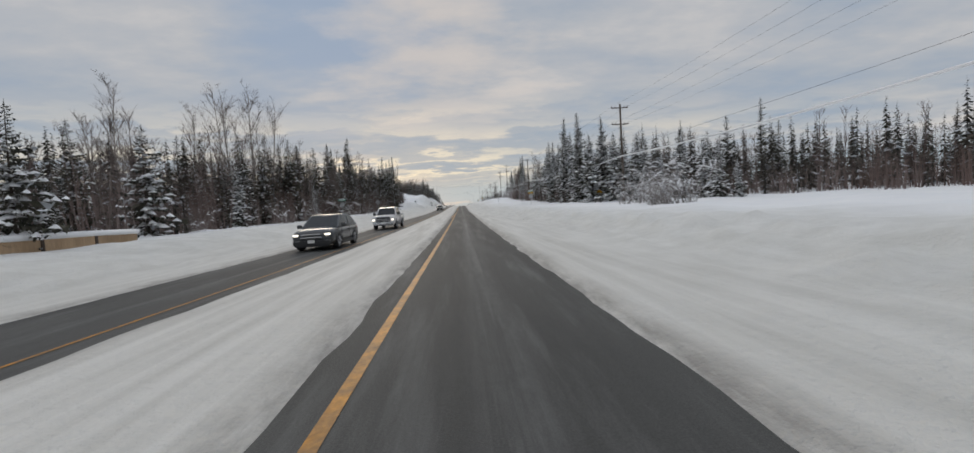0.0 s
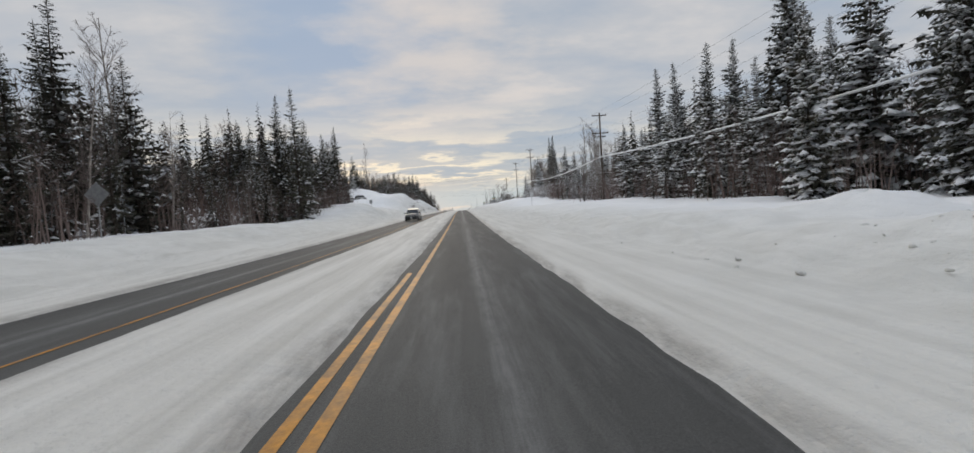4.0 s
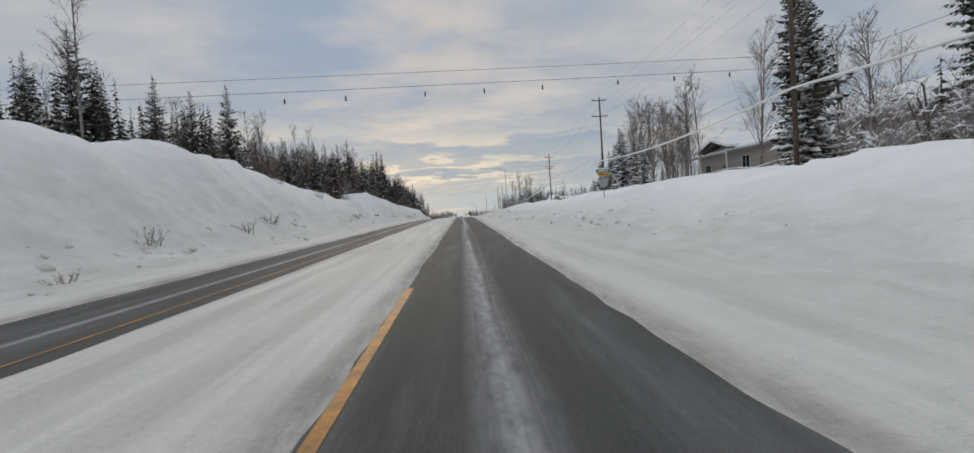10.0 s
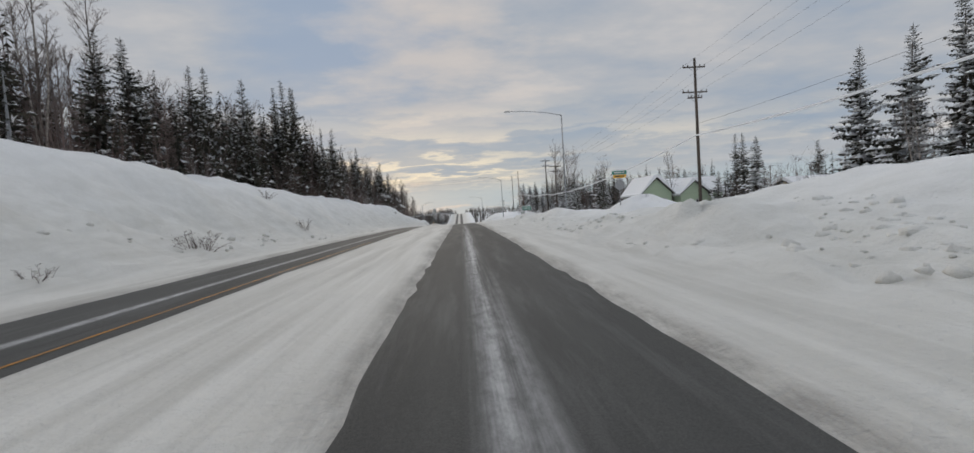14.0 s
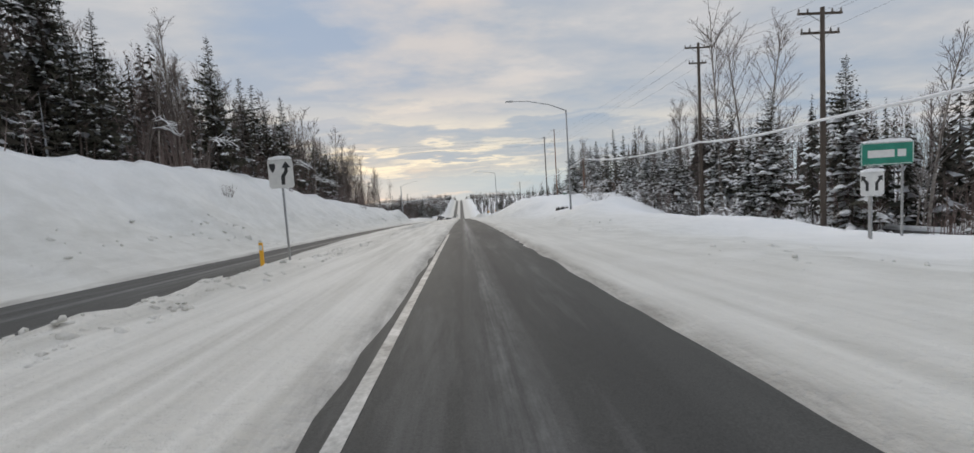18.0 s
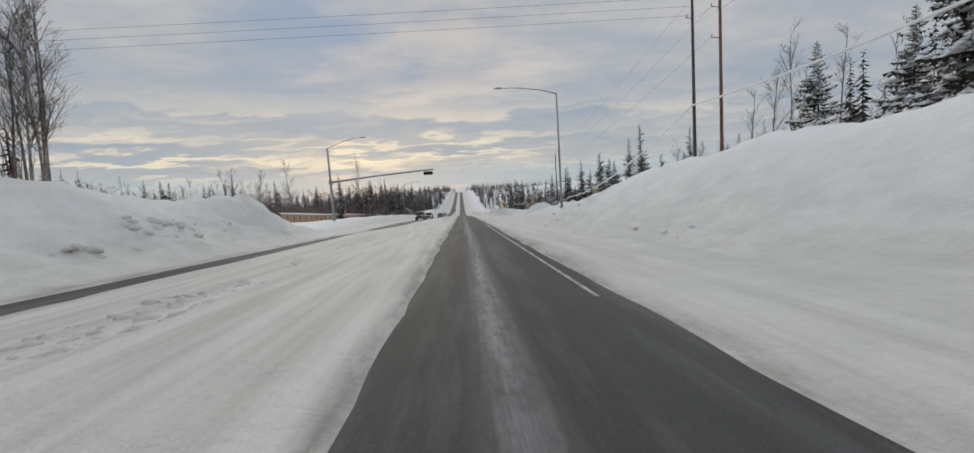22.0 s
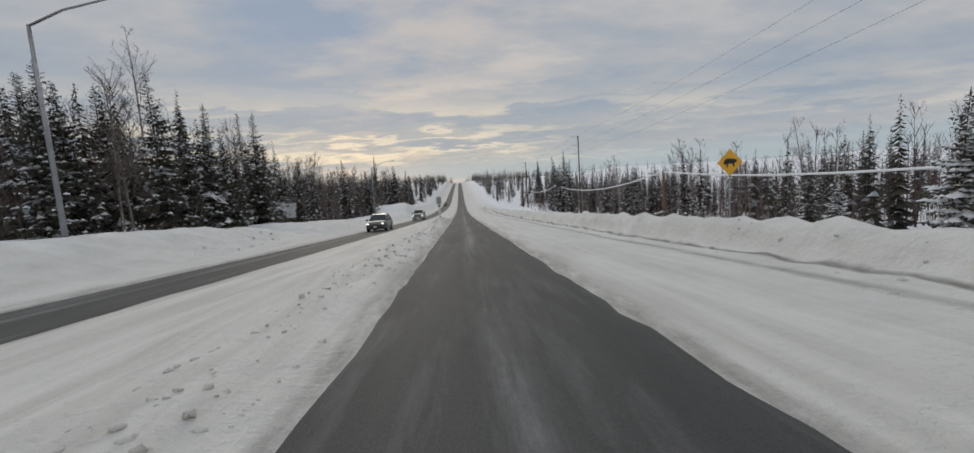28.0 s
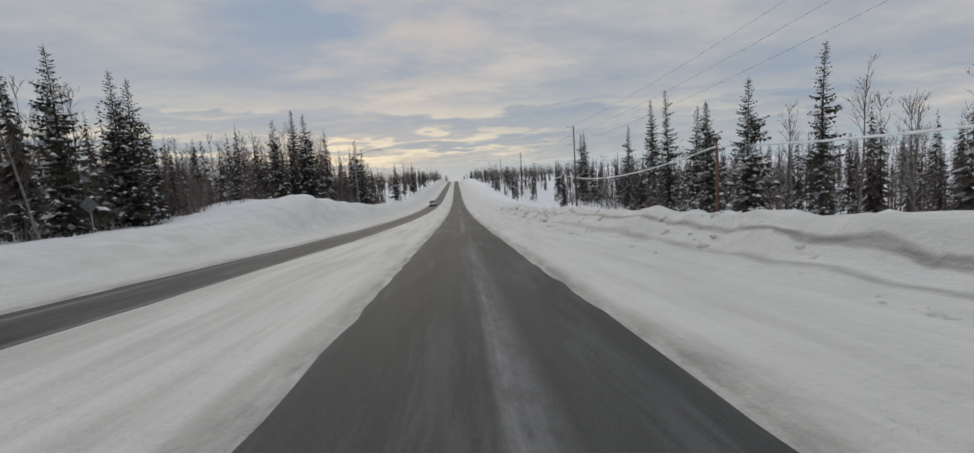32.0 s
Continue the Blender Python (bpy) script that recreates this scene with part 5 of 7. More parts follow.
def board_fence(points, height, step, label, panel_mat=M_BOARD, cap=True):
    root = thing("board_fence", label, "fence")
    g = Geo()
    for (xa, ya, za), (xb, yb, zb) in zip(points, points[1:]):
        n = max(1, round(math.hypot(xb - xa, yb - ya) / step))
        ang = math.atan2(yb - ya, xb - xa)
        for k in range(n):
            f = (k + .5) / n
            x, y, z = xa + (xb - xa) * f, ya + (yb - ya) * f, za + (zb - za) * f
            w = math.hypot(xb - xa, yb - ya) / n
            part("panel", Geo().box(x, y, z - height - .5, w - .10, .05, height + .5, ang, c=.008), panel_mat, root)
            f = k / n
            px, py, pz = xa + (xb - xa) * f, ya + (yb - ya) * f, za + (zb - za) * f
            part("post", Geo().box(px, py, pz - height - .6, .13, .13, height + .62, ang, c=.012), M_FENCE_POST, root)
        if cap:
            g.tube([(xa, ya, za + .04), ((xa + xb) / 2, (ya + yb) / 2, (za + zb) / 2 + .06), (xb, yb, zb + .04)], .14, 7)
    if cap:
        part("snow", g, M_SNOW_SOFT, root, "ridge of snow on the top edge", True)
    return root


board_fence([(-29.2, 462.3, .75), (-28.9, 480, -.35), (-28.7, 505, -1.75), (-28.5, 530, -3.15)], 1.7, 2.45, "tan board fence with dark posts and snow on top")
board_fence([(-17.2, 12.5, 1.42), (-17.0, 17.3, 1.46), (-16.9, 22, 1.42)], .45, 2.4, "low tan board fence nearly buried in snow", cap=True)

# ---- houses ----
M_BLUE = material("blue_grey_siding", (0.185, 0.225, 0.25), 0.7, tint=(0.15, 0.19, 0.215), tint_scale=1.5, grain=.15, grain_scale=12, bump=.004, bump_scale=6, stretch=(.05, .05, 6))
M_TAN = material("grey_tan_siding", (0.36, 0.33, 0.30), 0.7, tint=(0.30, 0.275, 0.25), tint_scale=1.2, grain=.15, grain_scale=12, bump=.004, bump_scale=6, stretch=(.05, .05, 6))
M_MINT = material("pale_green_siding", (0.44, 0.53, 0.38), 0.7, tint=(0.38, 0.47, 0.33), tint_scale=1.2, grain=.12, grain_scale=12, bump=.004, bump_scale=6, stretch=(.05, .05, 6))
M_BEIGE = material("beige_siding", (0.55, 0.46, 0.33), 0.7, tint=(0.47, 0.39, 0.28), tint_scale=1.2, grain=.12, grain_scale=12, bump=.004, bump_scale=6, stretch=(.05, .05, 6))
M_BROWN = material("brown_cladding", (0.13, 0.085, 0.055), 0.75, tint=(0.09, 0.06, 0.042), tint_scale=1.4, grain=.25, grain_scale=14, stretch=(1, 1, .1))
M_CREAM = material("cream_wall", (0.50, 0.40, 0.27), 0.75, tint=(0.42, 0.33, 0.22), tint_scale=1.4, grain=.2, grain_scale=10)
M_TRIM = material("white_trim", (0.70, 0.70, 0.68), 0.6, tint=(0.58, 0.58, 0.57), tint_scale=3)
M_PALE_BOARD = material("pale_grey_boards", (0.40, 0.39, 0.37), 0.75, tint=(0.31, 0.30, 0.285), tint_scale=1.2, grain=.25, grain_scale=16, stretch=(.1, .1, 4))
M_DARK = material("dark_charcoal_wall", (0.05, 0.055, 0.06), 0.7, tint=(0.035, 0.04, 0.045), tint_scale=2)
M_SHINGLE = material("dark_shingles", (0.07, 0.065, 0.06), 0.85, grain=.4, grain_scale=10)
M_GLASS = material("dark_window_glass", (0.015, 0.017, 0.02), 0.12, spec=.35)


def house(x0, x1, y0, y1, z0, eave, ridge, along, wall, label, windows=(), overhang=.6, snow=.42, door=(), trim=M_TRIM, shift=0.0):
    """A house on a rectangle; the ridge runs along x or y. windows: (side, place along the side, sill height, width, height); sides by their outward way."""
    root = thing("house", label, "house", "houses beside the road")
    cx, cy = (x0 + x1) / 2, (y0 + y1) / 2
    if along == "x":
        mid = cy + shift
        part("wall", Geo().prism([(y0, z0), (y1, z0), (y1, eave), (mid, ridge), (y0, eave)], x0, x1, "x"), wall, root)
        edges = ((y0 - overhang, mid, y0), (y1 + overhang, mid, y1))
        a0, a1 = x0 - overhang, x1 + overhang
    else:
        mid = cx + shift
        part("wall", Geo().prism([(x0, z0), (x1, z0), (x1, eave), (mid, ridge), (x0, eave)], y0, y1, "y"), wall, root)
        edges = ((x0 - overhang, mid, x0), (x1 + overhang, mid, x1))
        a0, a1 = y0 - overhang, y1 + overhang
    ax = "x" if along == "x" else "y"
    for lo, mid_, wall_edge in edges:
        fall = (ridge - eave) / abs(mid_ - wall_edge) * overhang
        e = eave - fall
        part("roof", Geo().prism([(lo, e + .02), (mid_, ridge + .02), (mid_, ridge + .20), (lo, e + .20)], a0, a1, ax), M_SHINGLE, root)
        part("fascia", Geo().prism([(lo, e - .04), (lo + (.05 if lo < mid_ else -.05), e - .04), (lo + (.05 if lo < mid_ else -.05), e + .22), (lo, e + .22)], a0 - .02, a1 + .02, ax), trim, root)
        if snow:
            s = 1 if lo < mid_ else -1
            o = [(lo - s * .10, e + .16), (lo - s * .12, e + .12 + snow * .8), (lo + s * .25, e + .24 + snow), (mid_ - s * .5, ridge + .16 + snow), (mid_, ridge + .12 + snow), (mid_, ridge + .205)]
            part("snow", Geo().prism(o, a0 - .10, a1 + .10, ax), M_SNOW_SOFT, root, "thick snow on the roof")
    for k, (side, u, sill, w, h) in enumerate(list(windows) + [(s, u, .0, 1.0, 2.05) for s, u in door]):
        is_door = k >= len(windows)
        n = {"w": (-1, 0), "e": (1, 0), "s": (0, -1), "n": (0, 1)}[side]
        bx = (x0 if side == "w" else x1) if n[0] else u
        by = (y0 if side == "s" else y1) if n[1] else u
        name = "door" if is_door else "window"
        sx, sy = (.06, w) if n[0] else (w, .06)
        ob = part(name, Geo().box(bx + n[0] * .02, by + n[1] * .02, z0 + sill, sx, sy, h, c=.01), trim if not is_door else M_BROWN, root)
        if not is_door:
            gx, gy = (.03, w - .16) if n[0] else (w - .16, .03)
            part("pane", Geo().box(bx + n[0] * .045, by + n[1] * .045, z0 + sill + .08, gx, gy, h - .16), M_GLASS, ob)
            mx, my = (.03, .05) if n[0] else (.05, .03)
            part("mullion", Geo().box(bx + n[0] * .055, by + n[1] * .055, z0 + sill + .08, mx, my, h - .16), trim, ob)
            part("sill", Geo().box(bx + n[0] * .07, by + n[1] * .07, z0 + sill - .05, sx + (.1 if n[0] else .1), sy + .1, .06), trim, ob)
    return root


blue = house(-45.5, -33, 184, 194.7, 7.2, 10.9, 13.0, "y", M_BLUE, "blue-grey split-level house with a deep snowy roof",
             windows=[("e", 186.6, 1.4, 2.2, 1.5), ("e", 192.2, 1.5, 1.3, 1.2), ("s", -36.0, 2.0, 2.4, 1.0)], door=[("e", 189.4)], overhang=.9, shift=1.2)
for zz in range(4):
    part("balcony_board", Geo().box(-39.2, 181.70, 8.28 + .25 * zz, 15.2, .04, .21, c=.008), M_PALE_BOARD, blue)
for xx in (-46.6, -41.7, -36.8, -31.8):
    part("balcony_post", Geo().box(xx, 182.0, 4.4, .16, .16, 3.7, c=.015), M_TRIM, blue)
part("corner_trim", Geo().box(-32.95, 183.95, 7.2, .16, .16, 3.6, c=.01), M_TRIM, blue)
part("gable_window", Geo().box(-40.8, 183.96, 10.0, 3.6, .06, .55, c=.01), M_TRIM, blue)
part("gable_pane", Geo().box(-40.8, 183.92, 10.06, 3.44, .03, .43), M_GLASS, blue)
part("chimney", Geo().box(-40.5, 190, 12.4, .7, .7, 1.5, c=.03), M_DARK, blue)
part("balcony", Geo().box(-39.2, 181.8, 8.2, 15.2, .15, 1.1, c=.02), M_PALE_BOARD, blue, "pale board balcony front")
part("balcony_floor", Geo().box(-39.2, 182.9, 8.05, 15.2, 2.2, .18, c=.02), M_TRIM, blue)
part("garage_door", Geo().box(-37.5, 183.95, 5.2, 4.2, .1, 2.0, c=.02), M_TRIM, blue)
house(-54, -43, 208.5, 218, 12.2, 15.0, 15.9, "y", M_CREAM, "cream and brown house on the bank with a low snowy roof", windows=[("e", 211, 1.0, 1.6, 1.2), ("s", -48, 1.0, 2.2, 1.2)], overhang=1.1, trim=M_BROWN)
tan_house = house(40, 49, 208, 244.5, 7.0, 11.2, 13.6, "y", M_TAN, "long grey-tan single-storey house with a snowy roof",
                  windows=[("w", 242, 1.3, 1.4, 1.3), ("w", 233.5, 1.0, 1.5, 2.0), ("w", 226, 1.4, 2.1, 1.3), ("w", 217, 1.4, 2.1, 1.3), ("s", 44.5, 1.4, 2.0, 1.3)], door=[("w", 238.0)], overhang=.8)
part("foundation", Geo().box(44.5, 226.25, 4.5, 8.9, 36.4, 2.55), M_SHINGLE, tan_house, "dark foundation wall")
part("porch_roof", Geo().prism([(234.6, 11.2), (238, 12.5), (241.4, 11.2), (241.4, 11.4), (238, 12.75), (234.6, 11.4)], 37.9, 43, "x"), M_SHINGLE, tan_house)
part("porch_snow", Geo().prism([(234.4, 11.4), (234.4, 11.75), (238, 13.1), (241.6, 11.75), (241.6, 11.4), (238, 12.74)], 37.8, 43, "x"), M_SNOW_SOFT, tan_house)
for yy in (234.9, 241.1):
    part("porch_post", Geo().box(38.1, yy, 6.2, .15, .15, 5.0, c=.01), M_TRIM, tan_house)
house(36.4, 47.5, 322, 329, 2.0, 6.2, 8.4, "x", M_MINT, "pale green house with snow-laden gable roofs", windows=[("s", 42, 2.4, 1.2, 1.0), ("s", 44.2, 2.4, 1.2, 1.0)], overhang=.5)
house(31.2, 36.6, 319.5, 327, 2.0, 6.3, 8.9, "y", M_MINT, "pale green gabled wing of a house", windows=[("s", 35.2, 2.2, .9, 1.2)], overhang=.45)
house(37.4, 42.2, 318, 324, 2.0, 5.9, 7.9, "y", M_MINT, "pale green porch wing with a snowy gable", windows=[("s", 39.2, 1.8, .8, 1.1), ("s", 40.4, 1.8, .8, 1.1)], overhang=.4)
house(54, 70, 311, 320, 1.0, 4.9, 7.0, "x", M_BEIGE, "beige house with a snow-covered roof", windows=[("s", 60, 1.6, 1.6, 1.2)], overhang=.6)
house(53, 66, 303, 310, 1.0, 2.9, 3.9, "x", M_BEIGE, "low beige garage deep in snow", overhang=.5)
house(48, 60, 84, 98, 3.0, 8.4, 10.0, "y", M_BROWN, "dark brown house half hidden behind spruces", windows=[("w", 88, 2.5, 2, 1.2), ("w", 94, 2.5, 2, 1.2)], overhang=.9, trim=M_BROWN)
house(46, 57, 398, 408, 2.5, 8.2, 9.8, "y", M_DARK, "dark house behind the snowy thicket", windows=[("w", 401, 2.5, 1.6, 1.2)], overhang=.7, trim=M_DARK)
house(40, 50, 380, 388, 0.5, 4.2, 4.8, "x", M_BROWN, "low brown house with a flat snowy roof", overhang=.8, trim=M_BROWN)
house(-104, -94, 516, 524, -2.5, 3.6, 4.0, "x", M_DARK, "dark flat-roofed building behind the trees", windows=[("s", -101, 3, 1.6, 1.2), ("s", -97, 3, 1.6, 1.2)], overhang=.1, trim=M_DARK, snow=.2)


# ---- letterboxes, walls and small things ----
def letterboxes(x, y, h, count, label, size=1.0):
    z0 = float(land(x, y))
    root = thing("letterbox", label, "mailbox", "letterboxes", at=pose(x, y, z0, 0, 0, 8) @ Matrix.Scale(size, 4))
    part("beam", Geo().box(0, 0, h - .12, .62 * count + .1, .12, .1, c=.01), M_POLE, root)
    for s in (-1, 1):
        part("post", Geo().box(s * .2 * count, 0, -.6, .10, .10, h + .5, c=.01), M_POLE, root)
    for k in range(count):
        bx = (k - (count - 1) / 2) * .62
        out = [(-.17, 0), (.17, 0), (.17, .22), (.12, .32), (0, .36), (-.12, .32), (-.17, .22)]
        b = part("box", Geo().prism([(bx + u, h - .02 + v + .04 * (k % 2)) for u, v in out], -.32, .28, "y"), M_PLASTIC, root)
        part("door", Geo().prism([(bx + u * .9, h - .01 + v * .94 + .04 * (k % 2)) for u, v in out], -.34, -.32, "y"), M_DARK, b)
        part("snow_cap", Geo().prism([(bx - .16, h + .28), (bx + .16, h + .28), (bx + .12, h + .44), (bx - .1, h + .47)], -.3, .26, "y"), M_SNOW_SOFT, root, "cap of snow")
    return root


letterboxes(-13.3, 186.1, .3, 2, "dark letterboxes on a beam buried in the bank", .7)
letterboxes(-14.7, 250.2, .35, 3, "row of dark letterboxes on a plank in the snow", .65)
letterboxes(13.6, 377.8, 0.10, 3, "dark letterboxes with snow caps on a plank")
letterboxes(21.0, 60.5, .5, 2, "pair of dark letterboxes near a power pole")
letterboxes(-21.5, 567.5, .5, 1, "snow-topped letterbox behind the bank")


def low_wall(x0, y0, x1, y1, top, h, label):
    root = thing("retaining_wall", label, "wall")
    a = math.atan2(y1 - y0, x1 - x0)
    d = math.hypot(x1 - x0, y1 - y0)
    n = max(2, round(d / 2.4))
    for k in range(n):
        f = (k + .5) / n
        part("block", Geo().box(x0 + (x1 - x0) * f, y0 + (y1 - y0) * f, top - h, d / n - .03, .4, h, a, c=.03), M_CONCRETE, root)
    part("snow", Geo().tube([(x0, y0, top), ((x0 + x1) / 2, (y0 + y1) / 2, top + .06), (x1, y1, top)], .24, 8), M_SNOW_SOFT, root, "snow along the top", True)
    return root


M_CONCRETE = material("grey_concrete", (0.22, 0.21, 0.20), .85, tint=(.15, .145, .14), tint_scale=1.5, grain=.25, grain_scale=14)
low_wall(31.7, 336, 31.7, 352.5, .45, 1.3, "low grey wall with snow on top")


def rail_fence(points, label):
    root = thing("rail_fence", label, "fence")
    for (xa, ya), (xb, yb) in zip(points, points[1:]):
        n = max(1, round(math.hypot(xb - xa, yb - ya) / 2.6))
        ps = [(xa + (xb - xa) * k / n, ya + (yb - ya) * k / n) for k in range(n + 1)]
        for x, y in ps:
            part("post", Geo().tube([(x, y, float(land(x, y)) - .4), (x, y, float(land(x, y)) + 1.05)], .07, 7), M_POLE, root)
        for (x, y), (u, v) in zip(ps, ps[1:]):
            part("rail", Geo().tube([(x, y, float(land(x, y)) + .85), (u, v, float(land(u, v)) + .85)], .055, 6), M_POLE, root)
            part("snow", Geo().tube([(x, y, float(land(x, y)) + .93), (u, v, float(land(u, v)) + .93)], .06, 6), M_SNOW_SOFT, root, smooth=True)
    return root


rail_fence([(28.5, 206), (28.8, 220), (29.5, 240)], "snow-topped wooden rail fence along the bank")


def pedestal(x, y):
    z0 = float(land(x, y))
    root = thing("cable_pedestal", "green cable pedestal capped with a ball of snow", "utility box", at=pose(x, y, z0))
    part("cabinet", Geo().box(0, 0, -.3, .4, .4, .9, c=.04), material("pedestal_green", (.10, .17, .13), .6, grain=.2), root)
    ring = [(0, 0, .58), (0, 0, .72), (0, 0, .86), (0, 0, .96)]
    part("snow_cap", Geo().tube(ring, [.24, .33, .27, .10], 10), M_SNOW_SOFT, root, "ball of snow", True)
    return root


pedestal(19.1, 397.5)
pedestal(19.8, 399.0)


def snow_mound(x, y, rx, ry, h, seed, label="rounded mound of ploughed snow"):
    """A heap pushed up by the plough, with lumps on its flanks."""
    r = random.Random(seed)
    n, m = 26, 9
    pts, faces = [], []
    ph = [r.uniform(0, 6.3) for _ in range(6)]
    for j in range(m):
        f = j / (m - 1)
        for i in range(n):
            a = 6.283 * i / n
            wob = 1 + .14 * math.sin(2 * a + ph[0]) + .10 * math.sin(3 * a + ph[1]) + .06 * math.sin(5 * a + ph[2] + 4 * f)
            dome = h > rx
            q = math.sin(f * math.pi / 2) if dome else f
            px, py = x + rx * q * wob * math.cos(a), y + ry * q * wob * math.sin(a)
            prof = math.cos(f * math.pi / 2) ** .8 if dome else (math.cos(f * math.pi) + 1) / 2
            z = h * prof * (1 + .12 * math.sin(3 * a + ph[3] + f * 5)) + r.uniform(-.07, .07) * h * (f > .12)
            pts.append((px, py, float(land(px, py)) + (z if j < m - 1 else -.15)))
    for j in range(m - 1):
        for i in range(n):
            faces.append((j * n + i, j * n + (i + 1) % n, (j + 1) * n + (i + 1) % n, (j + 1) * n + i))
    g = Geo().add(pts, faces)
    ob = new("snow_mound", fixed(g.mesh("snow_mound", M_GROUND, True)))
    return tagged(ob, label, "snow heap", "ploughed snow heaps")


for k, (x, y, rx, ry, h) in enumerate(((14.5, 282.5, 4.5, 3.5, 1.1), (9.5, 291, 2.5, 5, .5), (17, 288, 4, 5, .8), (8.5, 303, 2.0, 4, .4), (8.8, 311, 2.0, 4, .4), (7.5, 264, 2.2, 4, .5), (6.8, 240, 1.6, 5, .5),
                                       (14.5, 321, 2.2, 3, .5), (18, 320, 2.4, 3, .6), (15, 320.2, 2.0, 2.2, .55), (15.5, 363, 3.5, 4, .35), (-26.5, 449.5, 5.5, 3.0, 1.7), (12, 455.8, 3.8, 2.4, 1.5), (16, 456.2, 4.5, 2.5, 1.75), (14, 466.5, 5, 3, .75), (19.5, 464, 3.5, 3, .55), (15.5, 470, 3, 2.5, .4), (19.6, 465.9, .95, .95, 1.3), (23, 470, 4, 3, .5),
                                       (-16, 427, 3.5, 5, 1.3), (-21, 431, 4, 4, 1.4), (13, 451, 4.5, 4, .9), (-15.5, 240, 3, 4, .7), (13, 84, 3, 3, .5))):
    snow_mound(x, y, rx, ry, h, 100 + k)


# ---- shrubs ----

def shrub(seed, height, frost=True):
    r = random.Random(seed)
    root = thing("shrub", "bare tangled shrub dusted with frost and snow" if frost else "bare brown shrub poking out of the snow", "shrub", "bare shrubs")
    g, w = Geo(), Geo()
    for k in range(14):
        a, tilt = r.uniform(0, 6.283), r.uniform(.15, .75)
        d = Vector((math.cos(a) * tilt, math.sin(a) * tilt, 1)).normalized()
        p = Vector((math.cos(a) * r.uniform(0, .5), math.sin(a) * r.uniform(0, .5), -.2))
        path = [p]
        for j in range(4):
            d = (d + Vector((r.uniform(-.25, .25), r.uniform(-.25, .25), r.uniform(-.2, .05)))).normalized()
            path.append(path[-1] + d * (height * r.uniform(.22, .32)))
        g.tube(path, [.028, .022, .016, .010, .005], 3, False)
        for q in range(6):
            i = r.randint(1, 3)
            b = path[i].lerp(path[i + 1], r.random())
            e = b + Vector((r.uniform(-1, 1), r.uniform(-1, 1), r.uniform(-.1, .9))).normalized() * height * r.uniform(.12, .26)
            m = b.lerp(e, .5) + Vector((0, 0, r.uniform(-.04, .08)))
            g.tube([b, e], [.011, .004], 3, False)
            for _ in range(1):
                f = m + Vector((r.uniform(-1, 1), r.uniform(-1, 1), r.uniform(-.2, .9))).normalized() * height * .10
                g.tube([m, f], [.006, .003], 3, False)
            if frost and r.random() < .35:
                s = r.uniform(.03, .08)
                w.add([b + Vector((0, 0, .03)), m + Vector((s, s, .04)), e, m + Vector((-s, -s, .03)), m + Vector((0, 0, .07 + s))], [(0, 1, 4), (1, 2, 4), (2, 3, 4), (3, 0, 4)])
    part("stem_clump", g, M_FROST if frost else M_TWIG, root)
    if w.v:
        tagged(part("snow", w, M_SNOW_SOFT, root, "snow on the twigs"), kind="stuff")
    return root


THICKET = [shrub(51, 3.2), shrub(52, 2.6), shrub(53, 4.0)]
LOW = [shrub(56, 1.3, False), shrub(57, 1.0, False)]
rnd = random.Random(9)
for y0, y1, x0, x1, n in ((174, 202, 21.5, 29, 70), (322, 398, 19, 32, 22), (60, 75, 34, 44, 6), (478, 488, 36, 66, 16), (33, 36, 17, 20, 8), (38.5, 42.5, 16.5, 20, 8), (135, 172, 24, 32, 8), (500, 600, 17, 26, 10)):
    place(THICKET, 1, y0, y1, x0, x1, n, rnd, .7, 1.2)
for y0, y1, x0, x1, n in ((250, 300, 22, 25, 10), (335, 405, 20, 24, 14), (505, 600, 19, 23, 8), (30, 110, 18, 21, 10)):
    place(THICKET, -1, y0, y1, x0, x1, n, rnd, .4, .8)
place(LOW, -1, 182, 300, 12, 22, 12, rnd, .6, 1.1)
place(LOW, -1, 335, 420, 16, 22, 8, rnd, .6, 1.1)
for sx, sy, ss in ((-11.6, 270.2, .9), (-11.9, 271, .7), (-12.2, 283.8, .8), (-12.1, 203.5, .7), (-12.2, 227.8, .7), (-10.6, 191.3, .5), (-11, 263, .5), (-13, 259, .6)):
    set_tree(LOW[int(sy) % 2], sx, sy, ss, rnd)


